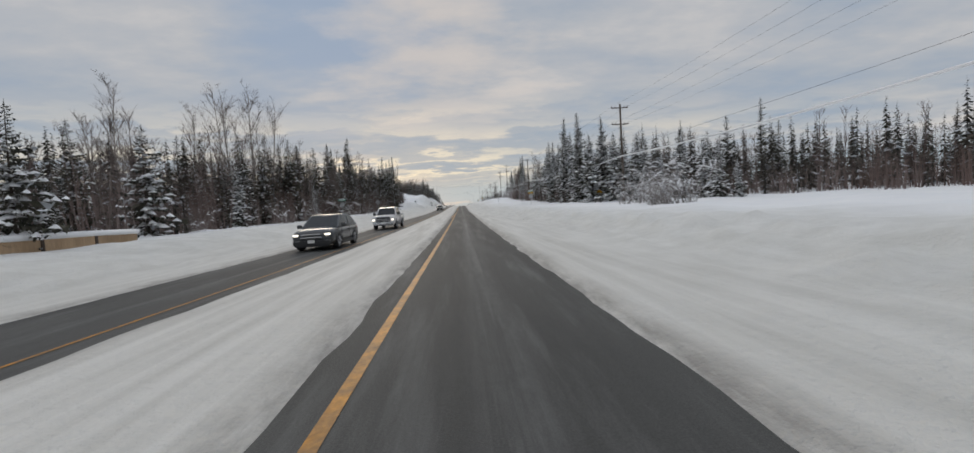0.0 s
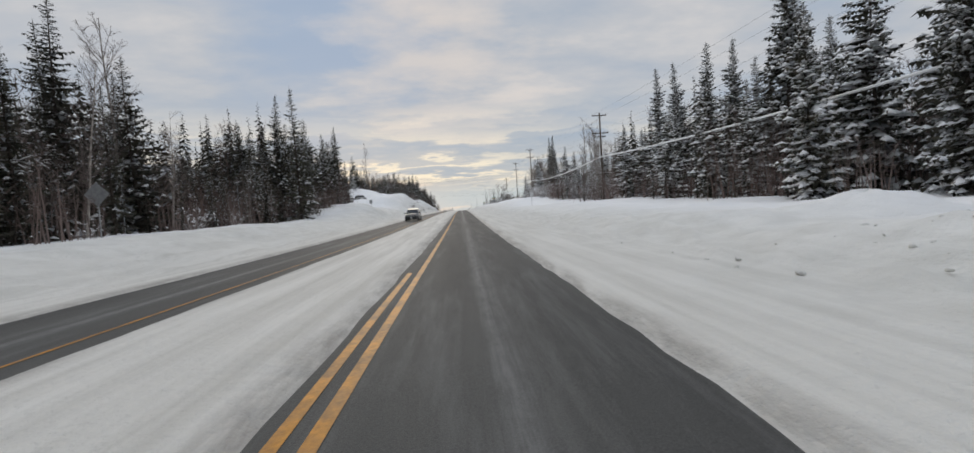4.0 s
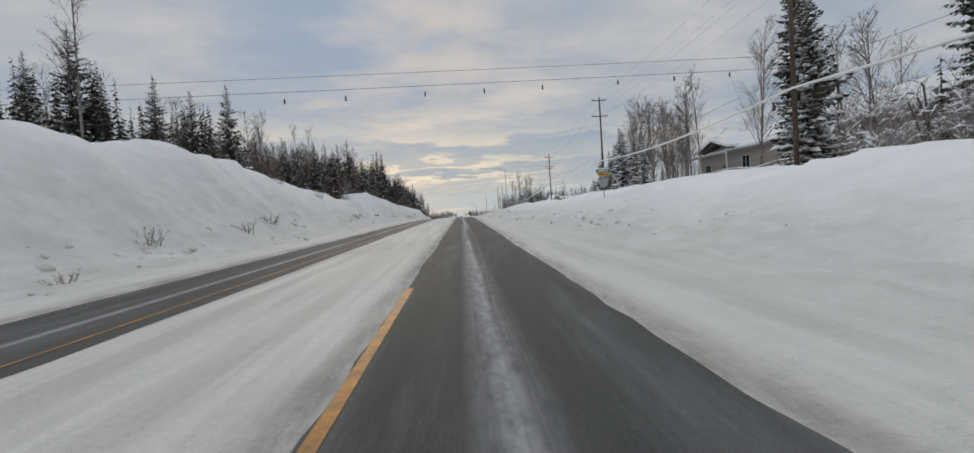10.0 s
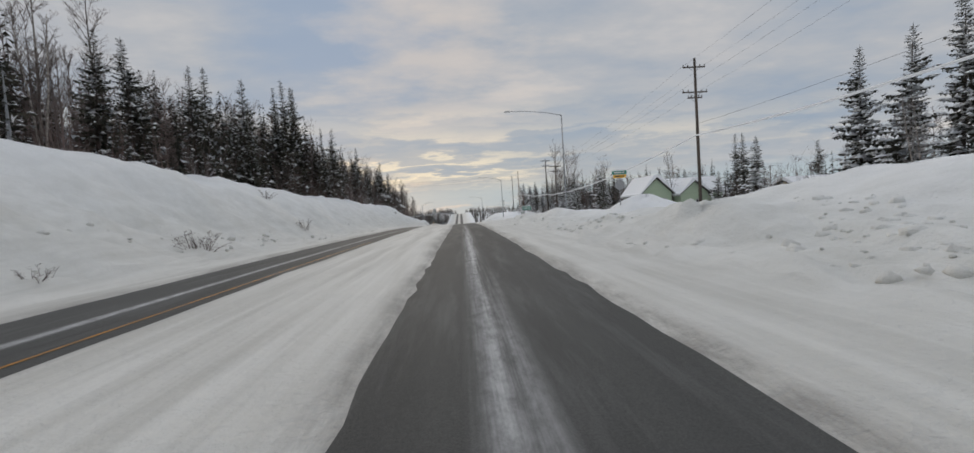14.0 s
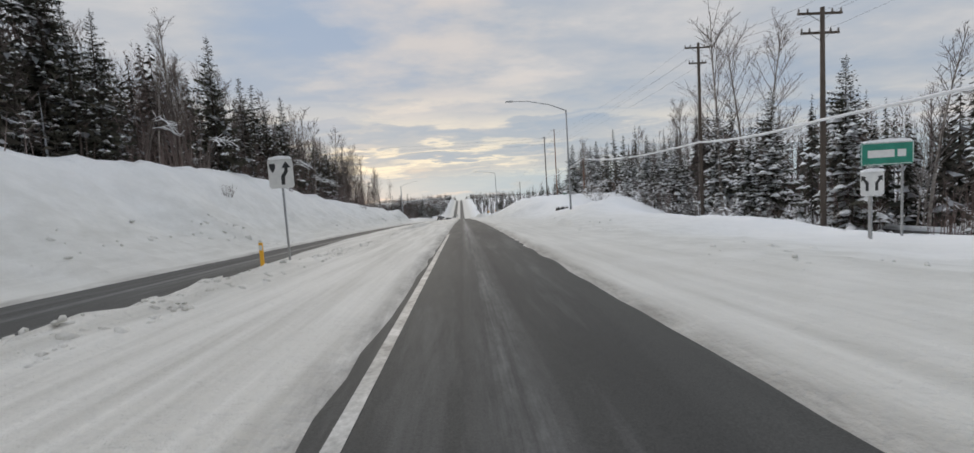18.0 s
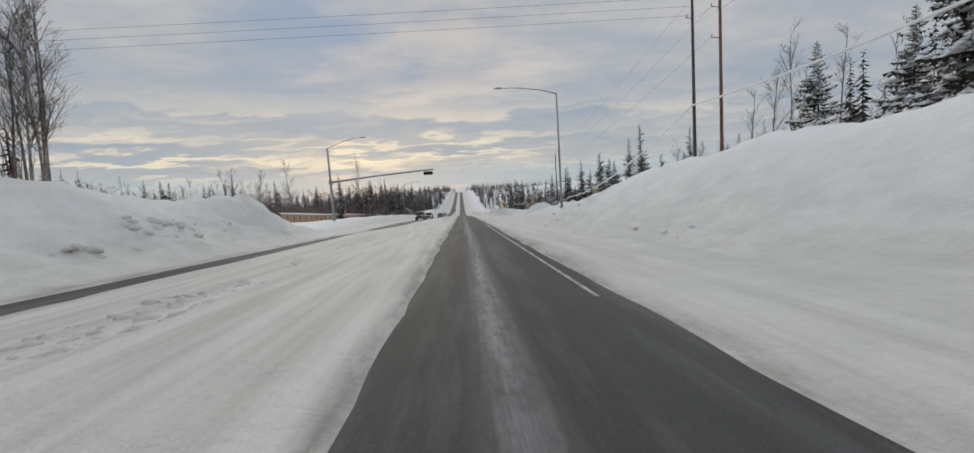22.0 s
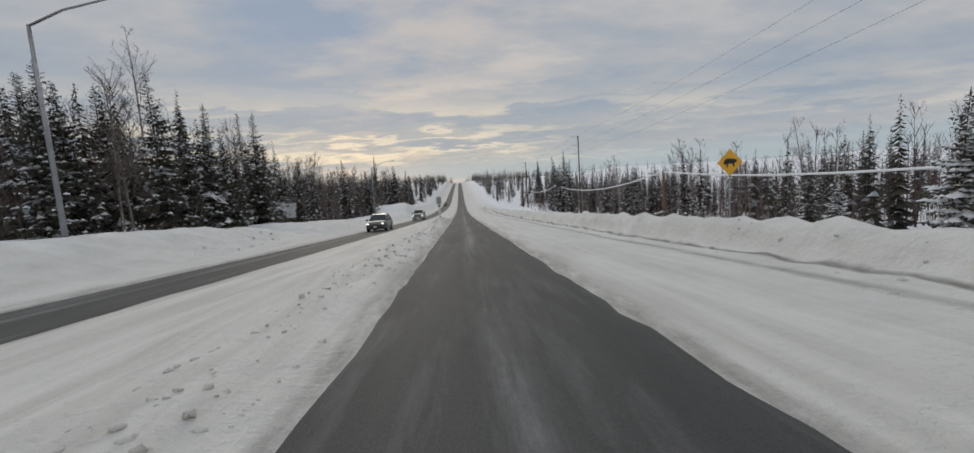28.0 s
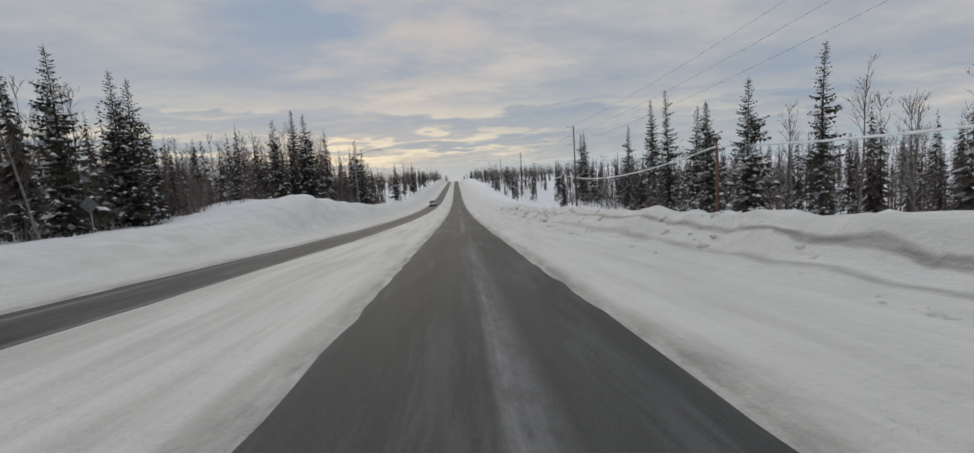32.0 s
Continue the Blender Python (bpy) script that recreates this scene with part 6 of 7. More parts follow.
# ---- bent branches loaded with snow at the wood's edge ----
def snowy_branch(x, y, z, reach, turn, seed):
    r = random.Random(seed)
    root = thing("snowy_branch", "bent bare branch loaded with snow", "branch", "snow-laden branches", at=pose(x, y, z, 0, 0, turn))
    a, b = Geo(), Geo()
    down = float(land(x, y)) - z - .3
    for k in range(3):
        l, t = reach * r.uniform(.7, 1.0), r.uniform(-.5, .5)
        rise = r.uniform(.15, .4) * reach
        path = [Vector((0, 0, down if k == 0 else down * r.uniform(.3, .6)))]
        for q in (.35, .6, .8, 1.0):
            path.append(Vector((l * q, l * t * q, rise * math.sin(q * 2.6) - .25 * l * q * q)))
        a.tube(path, [.05, .04, .03, .02, .01], 5, False)
        top = [p + Vector((0, 0, .05)) for p in path[1:]]
        b.tube(top, [.02, .05, .045, .02], 6)
        for _ in range(6):
            i = r.randint(1, 3)
            p = path[i].lerp(path[i + 1], r.random())
            e = p + Vector((r.uniform(.1, .7), r.uniform(-.6, .6), r.uniform(-.3, .35))) * reach * .4
            a.tube([p, e], [.016, .006], 3, False)
            b.tube([p + Vector((0, 0, .03)), p.lerp(e, .6) + Vector((0, 0, .05)), e + Vector((0, 0, .02))], [.012, .028, .01], 5)
    tagged(part("limb", a, M_TWIG, root, "thin bare twigs"), kind="stuff")
    tagged(part("snow", b, M_SNOW_SOFT, root, "snow lying along the twigs", True), kind="stuff")


for k, (x, y, h, reach, turn) in enumerate(((-24.5, 93.2, 4.4, 3.2, 20), (-24.5, 93.6, 3.6, 2.8, 185), (-20.5, 536, 2.6, 2.4, 20), (-20.2, 547.5, 1.6, 2.2, 15),
                                            (-20.5, 352, 2.0, 3.0, 5), (-20.3, 358, 1.8, 2.6, -15), (-20.2, 373, 2.6, 3.0, 10), (-20.0, 379, 1.7, 2.6, -10), (-20.2, 383, 2.2, 2.8, 25), (24.5, 386, 2.0, 2.8, 170), (24, 199, 2.4, 3.0, 185), (23.5, 184, 1.7, 2.8, 175),
                                            (-22.5, 66, 2.2, 2.4, 0), (-22.5, 82, 2.0, 2.4, 10))):
    snowy_branch(x, y, float(land(x, y)) + h, reach, turn, 300 + k)


# ---- clods and plough lumps: uncounted broken snow along the banks and windrows ----
def clods(rows, seed):
    r = np.random.RandomState(seed)
    q = (1 + 5 ** .5) / 2
    ico = np.array([(-1, q, 0), (1, q, 0), (-1, -q, 0), (1, -q, 0), (0, -1, q), (0, 1, q), (0, -1, -q), (0, 1, -q), (q, 0, -1), (q, 0, 1), (-q, 0, -1), (-q, 0, 1)], float) / 1.9
    tri = [(0, 11, 5), (0, 5, 1), (0, 1, 7), (0, 7, 10), (0, 10, 11), (1, 5, 9), (5, 11, 4), (11, 10, 2), (10, 7, 6), (7, 1, 8), (3, 9, 4), (3, 4, 2), (3, 2, 6), (3, 6, 8), (3, 8, 9), (4, 9, 5), (2, 4, 11), (6, 2, 10), (8, 6, 7), (9, 8, 1)]
    verts, faces, n = [], [], 0
    for y0, y1, x0, x1, count, lo, hi in rows:
        spots = max(3, count // 14)
        cy, cx = r.uniform(y0, y1, spots), r.uniform(x0, x1, spots)
        pick = r.randint(0, spots, count)
        y = np.clip(cy[pick] + r.normal(0, 1.1, count), y0, y1)
        x = np.clip(cx[pick] + r.normal(0, .45, count), x0, x1)
        size = lo + (hi - lo) * r.rand(count) ** 2.5
        z = land(x, y)
        for k in range(count):
            v = ico * (size[k] * r.uniform(.6, 1.3, (12, 1))) * r.uniform(.7, 1.3, 3)
            a = r.uniform(0, 6.3)
            w = np.stack([v[:, 0] * math.cos(a) - v[:, 1] * math.sin(a) + x[k], v[:, 0] * math.sin(a) + v[:, 1] * math.cos(a) + y[k], v[:, 2] * .8 + z[k] - size[k] * .38], 1)
            verts.append(w)
            faces.extend((i + n, j + n, m + n) for i, j, m in tri)
            n += 12
    me = bpy.data.meshes.new("snow_clods")
    me.from_pydata(np.concatenate(verts).tolist(), [], faces)
    me.materials.append(M_GROUND)
    me.polygons.foreach_set("use_smooth", [True] * len(me.polygons))
    tagged(new("snow_clods", me), "broken clods of ploughed snow along banks and windrows", "snow", kind="stuff")


clods([(196, 300, 4.6, 9.5, 900, .04, .20), (246, 275, 5, 8, 420, .05, .24), (120, 196, 5, 9, 200, .03, .10), (0, 120, 5, 9, 160, .03, .09), (182, 300, -13.5, -10, 420, .05, .24), (300, 430, -14.5, -11.5, 300, .05, .2),
       (318, 345, -6.0, -4.6, 700, .03, .14), (345, 420, -6.2, -4.6, 800, .03, .12), (364, 376, -6.4, -4.6, 300, .06, .22), (383, 390, -7.2, -5.0, 340, .06, .22), (401, 406, -6.2, -4.8, 90, .06, .2), (392, 418, -15.2, -13.2, 80, .14, .42), (452, 480, -3.8, -2.2, 520, .02, .095), (496, 575, -2.7, -1.7, 3200, .015, .065), (544, 562, -3.0, -1.8, 600, .02, .085),
       (458, 482, 4.6, 6.2, 260, .05, .26), (490, 572, 5.2, 7.2, 900, .02, .07), (568, 640, 4.8, 7.4, 900, .03, .18), (300, 458, 5, 9, 380, .04, .18), (440, 600, -13, -10.5, 280, .04, .18)], 8)

# ---- vehicles ----
M_RUBBER = material("black_rubber", (0.018, 0.018, 0.019), 0.8, grain=.3, grain_scale=20)
M_RIM = material("alloy_rim", (0.38, 0.38, 0.39), 0.35, .8, tint=(.22, .22, .23), tint_scale=6)
M_CHROME = material("dull_chrome", (0.55, 0.55, 0.56), 0.25, .9)
M_HEAD = glowing("headlight", (1.0, 0.93, 0.78), 2.0)
M_HEAD_OFF = material("headlight_lens", (0.45, 0.46, 0.47), 0.1, spec=.8)
M_TAIL = material("red_lens", (.30, .015, .012), .2)


def paint(name, c):
    return material(name, c, .32, 0.0 if c[0] > .4 else .2, tint=tuple(v * .75 + .03 for v in c), tint_scale=1.6, grain=.12, grain_scale=4, coat=.6)


def loft(rings):
    g = Geo()
    n = len(rings[0])
    pts = [p for r in rings for p in r]
    faces = [tuple(range(n)), tuple(range((len(rings) - 1) * n, len(rings) * n))[::-1]]
    for j in range(len(rings) - 1):
        for i in range(n):
            faces.append((j * n + i, j * n + (i + 1) % n, (j + 1) * n + (i + 1) % n, (j + 1) * n + i))
    return g.add(pts, faces)


def section(y, w, z0, z1):
    """A rounded cross-section of a car's lower body."""
    h = z1 - z0
    half = [(.45, z0), (.86, z0 + .02), (.96, z0 + .09), (.99, z0 + .3 * h), (1.0, z0 + .55 * h), (.985, z0 + .76 * h), (.94, z0 + .90 * h), (.84, z0 + .97 * h), (.52, z1 + .02), (.2, z1 + .028)]
    return [(-u * w, y, z) for u, z in half] + [(u * w, y, z) for u, z in half[::-1]]


def panel(a, b, c, d, inset=.08, lift=.012):
    """A pane laid 12 mm proud of a quad."""
    p = [Vector(v) for v in (a, b, c, d)]
    m = (p[0] + p[1] + p[2] + p[3]) / 4
    n = (p[1] - p[0]).cross(p[3] - p[0]).normalized()
    q = [v.lerp(m, inset) + n * lift for v in p]
    return Geo().add(q + [v - n * lift * .8 for v in q], [(0, 1, 2, 3), (7, 6, 5, 4), (0, 4, 5, 1), (1, 5, 6, 2), (2, 6, 7, 3), (3, 7, 4, 0)])


def wheel(root, x, y, r, width=.23):
    s = 1 if x > 0 else -1
    prof = [(-.5, .80), (-.5, .95), (-.36, 1.0), (.36, 1.0), (.5, .95), (.5, .80)]
    g = Geo()
    n = 22
    pts, faces = [], []
    for k in range(n):
        a = 6.283 * k / n
        for u, q in prof:
            pts.append((x + u * width, y + q * r * math.cos(a), r + q * r * math.sin(a)))
    m = len(prof)
    for k in range(n):
        for i in range(m):
            faces.append((k * m + i, k * m + (i + 1) % m, ((k + 1) % n) * m + (i + 1) % m, ((k + 1) % n) * m + i))
    w = part("wheel", g.add(pts, faces), M_RUBBER, root, "black winter tyre", True)
    part("rim", Geo().tube([(x + s * width * .30, y, r), (x + s * width * .46, y, r)], [r * .72, r * .66], 18), M_RIM, w)
    for k in range(5):
        a = 6.283 * k / 5
        part("spoke", Geo().tube([(x + s * width * .5, y, r), (x + s * width * .5, y + r * .66 * math.cos(a), r + r * .66 * math.sin(a))], [.05, .03], 5), M_RIM, w)
    return w


def vehicle(kind, color, x, y, label, lights=True, facing=180, roof_snow=False):
    """A car about its own front at y = 0, nose to -y, turned so that it meets the camera."""
    mat = paint("car_paint", color)
    L, W, belt, roof, hood, r = {"suv": (4.6, .93, 1.03, 1.64, .99, .36), "jeep": (4.25, .92, 1.08, 1.72, 1.08, .36), "wagon": (4.75, .90, .98, 1.60, .94, .34), "pickup": (5.85, .98, 1.27, 1.95, 1.24, .42)}[kind]
    clear = {"pickup": .38, "jeep": .30}.get(kind, .24)
    z = float(road_z(y))
    tilt = road_slope(y)
    root = thing("pickup_truck" if kind == "pickup" else "car", label, "truck" if kind == "pickup" else "car", "vehicles on the road", at=pose(x, y, z + .01, tilt if facing == 180 else 0, 0, 0 if facing == 180 else facing))
    nose = .04 if kind == "jeep" else .12
    cab0, cab1 = {"suv": (1.10, L - .12), "jeep": (1.15, L - .05), "wagon": (1.15, L - .15), "pickup": (1.50, 3.95)}[kind]
    if kind == "pickup":
        secs = [section(.0, W * .80, clear + .14, hood - .20), section(.02, W * .92, clear + .06, hood - .12), section(nose, W * .97, clear, hood - .05), section(.35, W * .985, clear, hood - .02), section(.9, W, clear, hood), section(1.45, W, clear, belt), section(L - .1, W, clear + .05, belt - .04), section(L, W * .96, clear + .15, belt - .08)]
    else:
        secs = [section(.0, W * .50, clear + .2, hood - .36), section(.03, W * .80, clear + .08, hood - .26), section(nose, W * .92, clear, hood - .13), section(.35, W * .97, clear, hood - .06), section(.75, W, clear, hood), section(1.15, W, clear, belt - .02), section(L - .5, W, clear, belt + .03), section(L - .08, W * .96, clear + .08, belt), section(L, W * .88, clear + .16, belt - .15)]
    part("body", loft(secs), mat, root, smooth=True)
    # cabin
    rake, back = {"suv": (.95, .75), "jeep": (.42, .18), "wagon": (.85, .75), "pickup": (.72, .16)}[kind]
    wb, wt = W * .93, W * .76
    a0, a1 = (cab0, belt - .04), (cab1, belt - .02)
    t0, t1 = (cab0 + rake, roof - .06), (cab1 - back, roof - .08)
    mid = ((t0[0] + t1[0]) / 2, roof)
    cabin = Geo()
    v = [(-wb, *a0), (wb, *a0), (wb, *a1), (-wb, *a1), (-wt, *t0), (wt, *t0), (wt, *t1), (-wt, *t1), (-wt * .96, *mid), (wt * .96, *mid)]
    cabin.add(v, [(0, 1, 5, 4), (4, 5, 9, 8), (8, 9, 6, 7), (7, 6, 2, 3), (1, 2, 6, 9, 5), (0, 4, 8, 7, 3)])
    part("cabin", cabin, mat, root)
    part("windscreen", panel(v[0], v[1], v[5], v[4], .10), M_GLASS, root)
    part("rear_window", panel(v[2], v[3], v[7], v[6], .14), M_GLASS, root)
    for s in (-1, 1):
        lo0, lo1, hi0, hi1 = (s * wb, *a0), (s * wb, *a1), (s * wt, *t0), (s * wt, *t1)
        for f0, f1 in ((.04, .50), (.53, .95)):
            q = [Vector(lo0).lerp(Vector(lo1), f0), Vector(lo0).lerp(Vector(lo1), f1), Vector(hi0).lerp(Vector(hi1), f1), Vector(hi0).lerp(Vector(hi1), f0)]
            part("side_window", panel(*(q if s > 0 else q[::-1]), .08), M_GLASS, root)
        part("mirror", Geo().box(s * (W + .10), cab0 + .35, belt - .02, .24, .12, .17 if kind != "pickup" else .24, c=.03), mat if kind != "pickup" else M_PLASTIC, root)
        tall = kind == "pickup"
        lamp = part("headlight", Geo().box(s * W * (.82 if tall else .74), .07 if tall else .09, hood - (.44 if tall else .29), W * (.20 if tall else .25), .20 if tall else .16, .13 if tall else .085, c=.03 if tall else .02), M_HEAD if lights else M_HEAD_OFF, root, "lit headlight" if lights else "")
        for sy in ((cab0 + .45, cab0 + 1.45, cab1 - .18) if tall else (cab0 + .35, (cab0 + cab1) / 2, cab1 - .55)):
            part("door_seam", Geo().box(s * (W - .002), sy, clear + .16, .012, .018, belt - clear - .24), M_PLASTIC, root)
        for sy in ((cab0 + 1.25, cab1 - .40) if tall else ((cab0 + cab1) / 2 - .2, cab1 - .8)):
            part("door_handle", Geo().box(s * (W + .012), sy, belt - .20, .03, .17, .035, c=.008), M_CHROME if tall else M_PLASTIC, root)
        part("sill", Geo().box(s * (W - .03), (cab0 + cab1) / 2, clear - .03, .10, cab1 - cab0 - .5, .13, c=.02), M_PLASTIC, root, "black side sill")
        part("fog_lamp", Geo().box(s * W * .66, .03, clear + .16, .18, .08, .09, c=.02), M_HEAD_OFF, root)
        part("tail_light", Geo().box(s * W * .86, L - .03, belt - .38, .14, .08, .28, c=.02), M_TAIL, root)
        for yy in (.95 if kind != "pickup" else 1.05, L - (.95 if kind != "pickup" else 1.25)):
            arch = [(yy + (r + .09) * math.cos(q * math.pi / 8), r + (r + .09) * math.sin(q * math.pi / 8)) for q in range(9)] + [(yy - r * .98, r * .4), (yy + r * .98, r * .4)][0:0]
            part("wheel_arch", Geo().prism(arch, s * (W + .004), s * (W - .22), "x"), M_PLASTIC, root)
            wheel(root, s * (W - .10), yy, r)
    part("grille", Geo().box(0, .03, hood - (.46 if kind != "pickup" else .58), W * (1.0 if kind != "pickup" else 1.22), .09, .26 if kind != "pickup" else .44, c=.02), M_PLASTIC, root, "dark grille")
    for k in range({"jeep": 0, "pickup": 3}.get(kind, 2)):
        part("grille_bar", Geo().box(0, -.025, hood - (.38 if kind != "pickup" else .60) + .13 * k, W * (.96 if kind != "pickup" else 1.30), .02, .045), M_CHROME, root)
    part("front_bumper", Geo().box(0, .02, clear + .04, W * 1.75, .16, .20, c=.04), M_CHROME if kind == "pickup" else M_PLASTIC, root)
    part("lower_cladding", Geo().box(0, .05, clear - .02, W * 1.6, .16, .12, c=.03), M_PLASTIC, root, "black lower bumper")
    part("number_plate", Geo().box(0, -.075, clear + .14, .30, .015, .14), M_WHITE, root, "blank white number plate")
    if kind == "pickup":
        part("bed", Geo().box(0, (cab1 + L) / 2 + .02, belt - .03, W * 1.66, L - cab1 - .2, .03), M_PLASTIC, root)
        for s in (-1, 1):
            part("bed_rail", Geo().box(s * W * .92, (cab1 + L) / 2, belt - .06, .12, L - cab1, .10, c=.02), mat, root)
    else:
        for s in (-1, 1):
            part("roof_rail", Geo().tube([(s * wt * .92, t0[0] + .15, roof + .0), (s * wt * .92, mid[0], roof + .06), (s * wt * .92, t1[0] - .15, roof - .02)], .02, 5), M_PLASTIC, root)
    if roof_snow:
        part("snow", Geo().prism([(t0[0] + .1, roof - .02), (t1[0] - .1, roof - .04), (t1[0] - .2, roof + .09), (t0[0] + .2, roof + .10)], -wt * .85, wt * .85, "x"), M_SNOW_SOFT, root, "snow on the roof")
    return root


vehicle("suv", (0.035, 0.037, 0.040), -6.7, 18.2, "dark grey sport utility car on wet asphalt")
vehicle("pickup", (0.70, 0.70, 0.71), -6.75, 35.0, "white crew-cab pickup truck on the far lane")
vehicle("suv", (0.012, 0.012, 0.013), -6.7, 126.5, "black boxy family car on the far lane", False)
vehicle("jeep", (0.028, 0.030, 0.033), -8.8, 478.0, "black square off-road car with lit headlights")
vehicle("wagon", (0.06, 0.075, 0.10), -8.6, 497.0, "blue-grey estate car with lit headlights")
vehicle("suv", (0.05, 0.055, 0.052), -8.2, 542.0, "dark green-grey estate car with lit headlights")
vehicle("pickup", (0.66, 0.65, 0.62), -8.0, 576.6, "white pickup truck with lit headlights")
vehicle("wagon", (0.30, 0.30, 0.31), -7.2, 690.0, "silver car far along the road")


def parked(kind, color, x, y, turn, label):
    v = vehicle(kind, color, x, y, label, False, turn, True)
    v.matrix_basis = pose(x, y, float(land(x, y)) - .25, 0, 0, turn)
    return v


parked("jeep", (.62, .62, .60), -27.5, 189.5, 40, "white square off-road car parked in deep snow")
parked("pickup", (.30, .31, .32), -31.0, 184.0, 35, "grey pickup truck parked by a house")

# ---- the woods behind: too many trees to count, one body of stuff each ----


def cheap_spruce(r, h):
    """A far spruce: a stem and some rings of drooping sprays."""
    v, f = [], []
    n = len(v)
    v += [(-.12, 0, -.5), (.12, 0, -.5), (0, 0, h), (0, -.12, -.5), (0, .12, -.5), (0, 0, h)]
    f += [(0, 1, 2), (3, 4, 5)]
    spread = h * r.uniform(.10, .14)
    low, n = r.uniform(.03, .14), int(h * 5.6)
    for k in range(n):
        q = low + (.98 - low) * (k / n) ** .9
        z = q * h
        s = (spread * (1 - q) ** .85 + .12) * r.choice((.6, .85, 1.0, 1.2))
        a = k * 2.39996 + r.uniform(-.5, .5)
        b = len(v)
        dx, dy = math.cos(a), math.sin(a)
        w = s * .50
        v += [(0, 0, z + .2 * s), (dx * s * .65 - dy * w, dy * s * .65 + dx * w, z - .30 * s), (dx * s, dy * s, z - s * .25), (dx * s * .65 + dy * w, dy * s * .65 - dx * w, z - .32 * s)]
        f += [(b, b + 1, b + 2), (b, b + 2, b + 3)]
    return np.array(v), f


def cheap_birch(r, h):
    v, f = [], []

    def stick(p, d, l, w, side):
        b = len(v)
        e = p + d * l
        s = Vector((math.cos(side), math.sin(side), 0)) * w
        v.extend([tuple(p - s), tuple(p + s), tuple(e)])
        f.append((b, b + 1, b + 2))
        return e
    top = Vector((r.uniform(-.06, .06), r.uniform(-.06, .06), 1)).normalized()
    for q in (0, 1.6):
        stick(Vector((0, 0, -.5)), top, h, h * .008 + .03, q)
    for k in range(23):
        t = r.uniform(.25, .97)
        a = r.uniform(0, 6.3)
        p = top * (h * t)
        d = Vector((math.cos(a) * .6, math.sin(a) * .6, 1)).normalized()
        l = h * .26 * (1.15 - t * .8)
        stick(p, d, l, .042, a + 1.5)
        for _ in range(5):
            g = p + d * l * r.uniform(.3, .95)
            d2 = (d + Vector((r.uniform(-.8, .8), r.uniform(-.8, .8), r.uniform(-.1, .5)))).normalized()
            stick(g, d2, l * r.uniform(.35, .65), .022, r.uniform(0, 3))
    return np.array(v), f


def woods(name, protos, spots, mat, label):
    verts, faces, n = [], [], 0
    r = random.Random(3)
    for x, y, s in spots:
        v, f = r.choice(protos)
        a = r.uniform(0, 6.3)
        if abs(x) < 70 and y < 640:
            s *= skyline(x, y, s * float(v[:, 2].max()))
        c, d = math.cos(a) * s, math.sin(a) * s
        base = float(land(x, y))
        w = np.empty_like(v)
        w[:, 0] = x + v[:, 0] * c - v[:, 1] * d
        w[:, 1] = y + v[:, 0] * d + v[:, 1] * c
        w[:, 2] = base + v[:, 2] * s
        verts.append(w)
        faces.extend(tuple(i + n for i in t) for t in f)
        n += len(v)
    me = bpy.data.meshes.new(name)
    me.from_pydata(np.concatenate(verts).tolist(), [], faces)
    me.materials.append(mat)
    return tagged(new(name, me), label, "trees", kind="stuff")


def thicket(r, h):
    """A clump of thin bare stems with side twigs."""
    v, f = [], []
    for k in range(20):
        a, q = r.uniform(0, 6.3), r.random() ** .5 * 1.7
        x, y = math.cos(a) * q, math.sin(a) * q
        top = h * r.uniform(.45, 1.0)
        lx, ly = r.uniform(-.18, .18) * top, r.uniform(-.18, .18) * top
        b = len(v)
        w = .035
        c, d = math.cos(a) * w, math.sin(a) * w
        v += [(x - d, y + c, -.3), (x + d, y - c, -.3), (x + lx, y + ly, top)]
        f.append((b, b + 1, b + 2))
        for _ in range(4):
            g = r.uniform(.25, .9)
            px, py, pz = x + lx * g, y + ly * g, top * g
            t, l = r.uniform(0, 6.3), top * r.uniform(.14, .30)
            b = len(v)
            v += [(px, py, pz - .022), (px, py, pz + .022), (px + math.cos(t) * l * .6, py + math.sin(t) * l * .6, pz + l * .8)]
            f.append((b, b + 1, b + 2))
    return np.array(v), f


M_FAR = foliage("far_spruce", (0.062, 0.064, 0.053), (0.105, 0.092, 0.08), 0.13, 0.06)
M_FAR_TWIG = material("far_bare_twigs", (0.165, 0.125, 0.113), 0.9, tint=(0.23, 0.195, 0.185), tint_scale=0.08, spec=.15)
M_BRUSH = material("brush_stems", (0.17, 0.122, 0.107), 0.9, tint=(0.26, 0.215, 0.20), tint_scale=0.15, spec=.15)
r7 = random.Random(77)
PROTO_S = [cheap_spruce(r7, h) for h in (13, 15, 11, 16, 12)]
PROTO_B = [cheap_birch(r7, h) for h in (14, 12, 15, 11)]
PROTO_T = [cheap_spruce(r7, h) for h in (5, 6, 4)]
PROTO_K = [thicket(r7, h) for h in (5, 6.5, 4, 7.5)]
spots_s, spots_b, spots_t, spots_k = [], [], [], []


def scatter(side, y0, y1, x0, x1, n, share, lo, hi, power=1.3):
    for _ in range(n):
        y, x = r7.uniform(y0, y1), side * (x0 + (x1 - x0) * r7.random() ** power)
        (spots_s if r7.random() < share else spots_b).append((x, y, r7.uniform(lo, hi)))


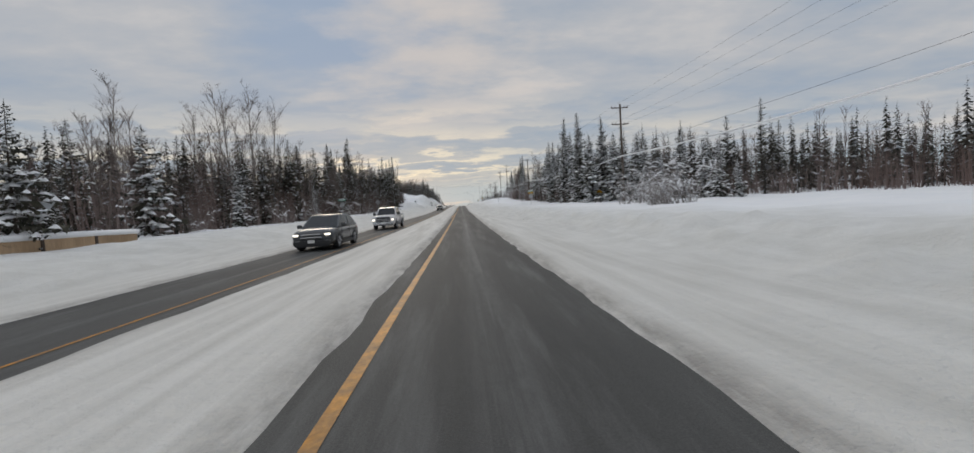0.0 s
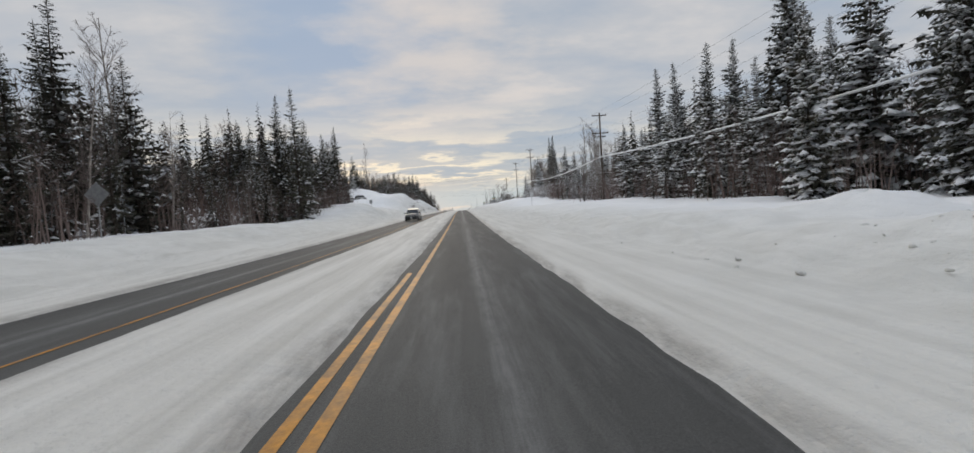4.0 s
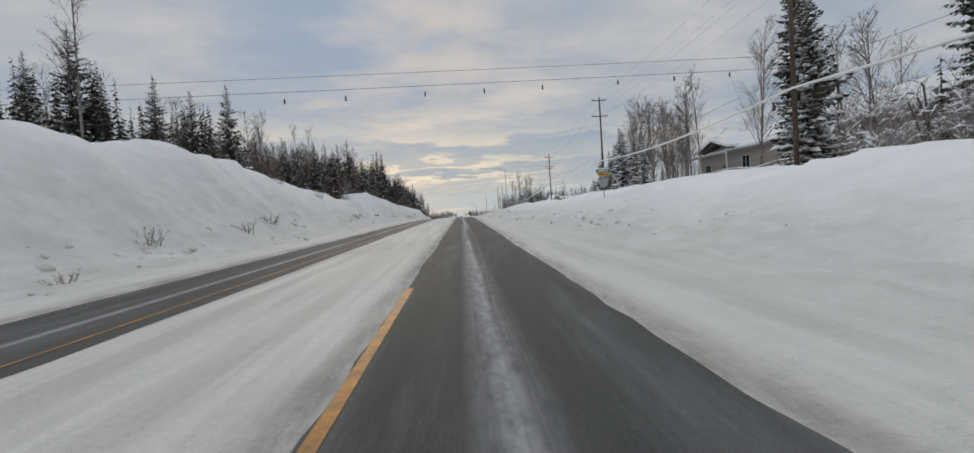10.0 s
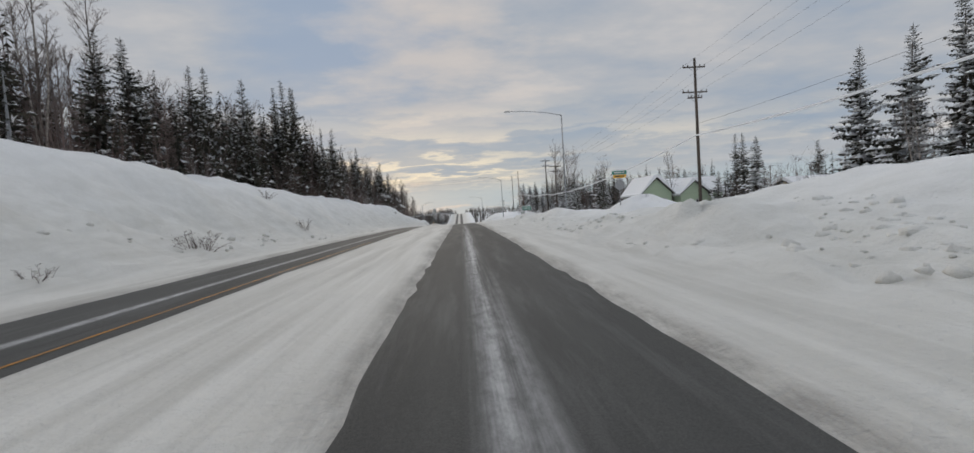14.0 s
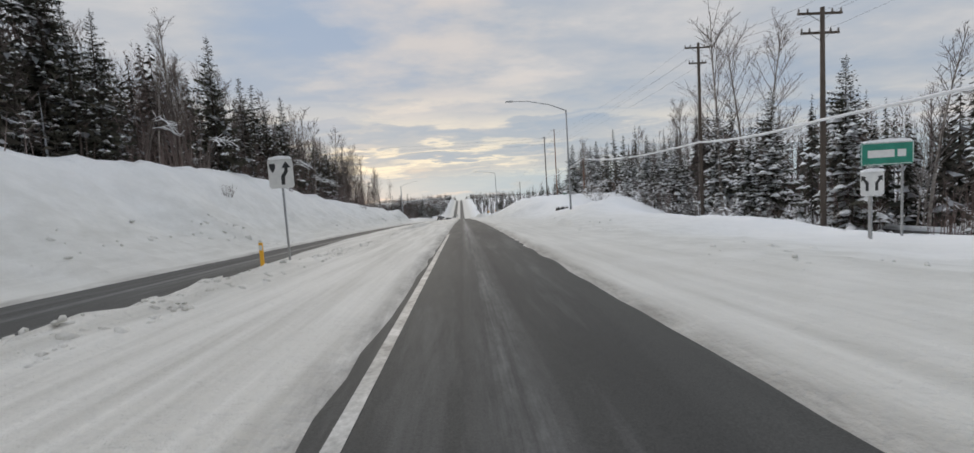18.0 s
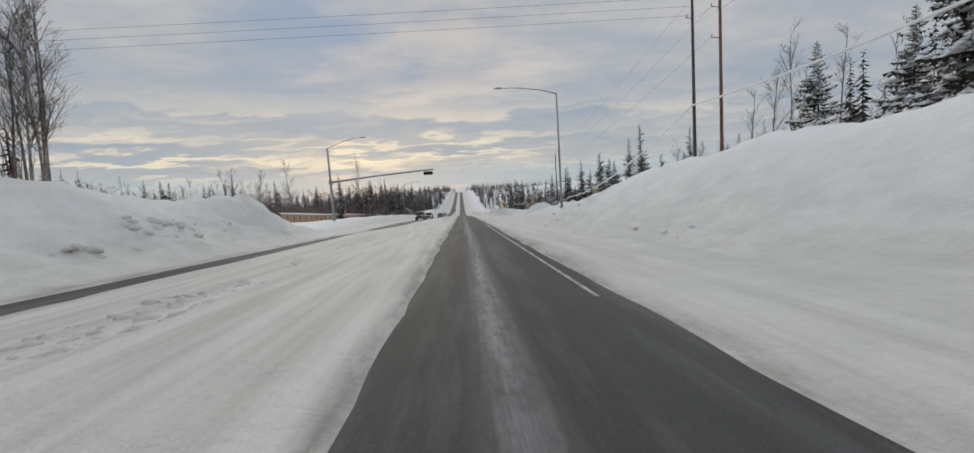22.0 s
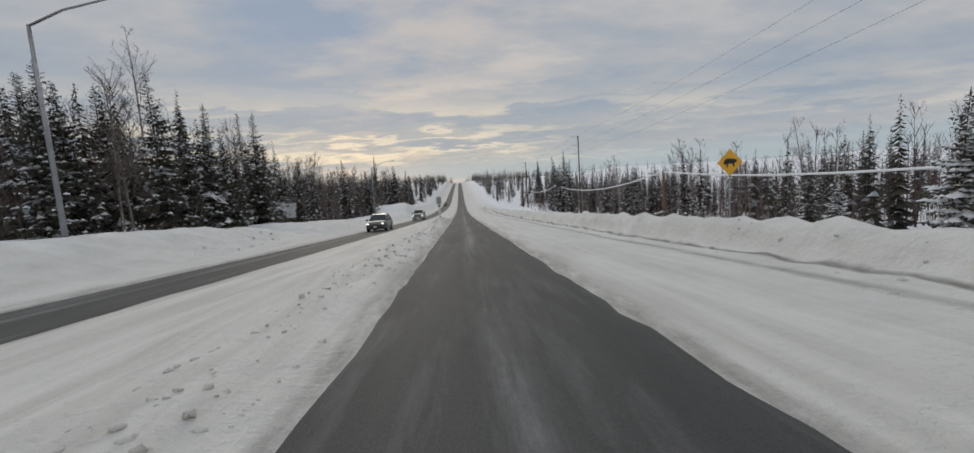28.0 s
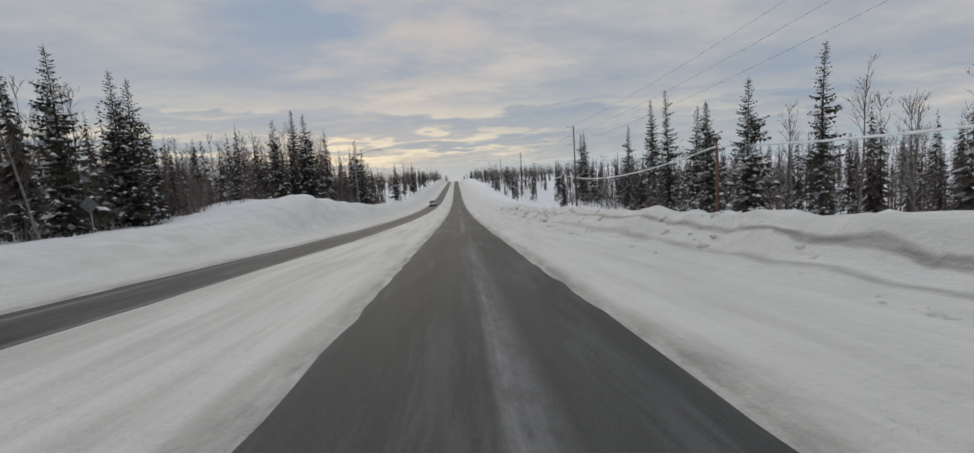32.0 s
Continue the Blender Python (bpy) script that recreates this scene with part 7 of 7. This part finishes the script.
def understory(side, y0, y1, x0, x1, n, share, lo=.6, hi=1.1):
    for _ in range(n):
        y, x = r7.uniform(y0, y1), side * (x0 + (x1 - x0) * r7.random() ** 1.2)
        (spots_t if r7.random() < share else spots_k).append((x, y, r7.uniform(lo, hi)))


for row in ((-1, -20, 112, 24, 60, 560, .55, .6, .95), (-1, 112, 152, 26, 70, 110, .5, .65, 1.0), (-1, 223, 320, 28, 70, 620, .5, .7, 1.05), (-1, 300, 410, 24, 62, 760, .42, .85, 1.3), (-1, 410, 470, 60, 110, 90, .4, .6, .9), (-1, 396, 417, 23, 42, 70, .35, .55, .9), (-1, 470, 560, 45, 100, 260, .35, .45, .75), (-1, 560, 660, 45, 100, 280, .4, .65, 1.0), (-1, 515, 700, 23, 46, 680, .45, .6, 1.0),
            (1, -20, 72, 43, 85, 420, .75, .5, .75), (1, 75, 150, 29, 70, 330, .6, .7, 1.05), (1, 150, 182, 36, 70, 50, .2, .6, .9), (1, 175, 204, 36, 90, 110, .3, .5, .9), (1, 205, 300, 53, 95, 210, .2, .65, 1.0), (1, 268, 330, 66, 110, 130, .3, .5, .8),
            (1, 328, 432, 33, 75, 430, .42, .55, .9), (1, 487, 525, 36, 90, 330, .5, .5, .8), (1, 515, 700, 34, 95, 760, .42, .55, .85), (-1, 462, 560, 34, 66, 130, .2, .38, .65), (-1, 112, 163, 26, 50, 170, .8, .85, 1.25)):
    scatter(*row)
for row in ((-1, -10, 150, 20.5, 40, 760, .25), (-1, 224, 320, 22.5, 44, 480, .3), (-1, 316, 408, 20.5, 42, 480, .2), (-1, 396, 417, 20, 34, 70, .15), (-1, 462, 560, 31, 64, 420, .15), (-1, 505, 700, 21.5, 46, 800, .3),
            (1, 20, 72, 36, 60, 150, .3), (1, 76, 180, 22, 46, 260, .45), (1, 172, 205, 26, 46, 90, .2), (1, 328, 432, 25, 52, 280, .3), (1, 483, 520, 33, 70, 260, .3), (1, 500, 700, 28, 70, 420, .3), (1, 248, 335, 42, 80, 170, .25)):
    understory(*row)
for side in (-1, 1):
    scatter(side, 690, 1080, 17, 90, 520, .5, .5, .85)
    scatter(side, 1000, 1250, 10, 160, 140, .6, .45, .8)
    scatter(side, 60, 1000, 90, 200, 200, .5, .6, .9)
scatter(-1, 425, 520, 66, 130, 170, .35, .5, .85)
woods("spruce_woods", PROTO_S, spots_s, M_FAR, "dense dark spruce woods behind the roadside trees")
woods("young_spruces", PROTO_T, spots_t, M_FAR, "young spruces crowding the wood's edge")
woods("bare_woods", PROTO_B, spots_b, M_FAR_TWIG, "bare grey-brown birch woods behind the roadside trees")
woods("brush", PROTO_K, spots_k, M_BRUSH, "bare brown brush under the trees")
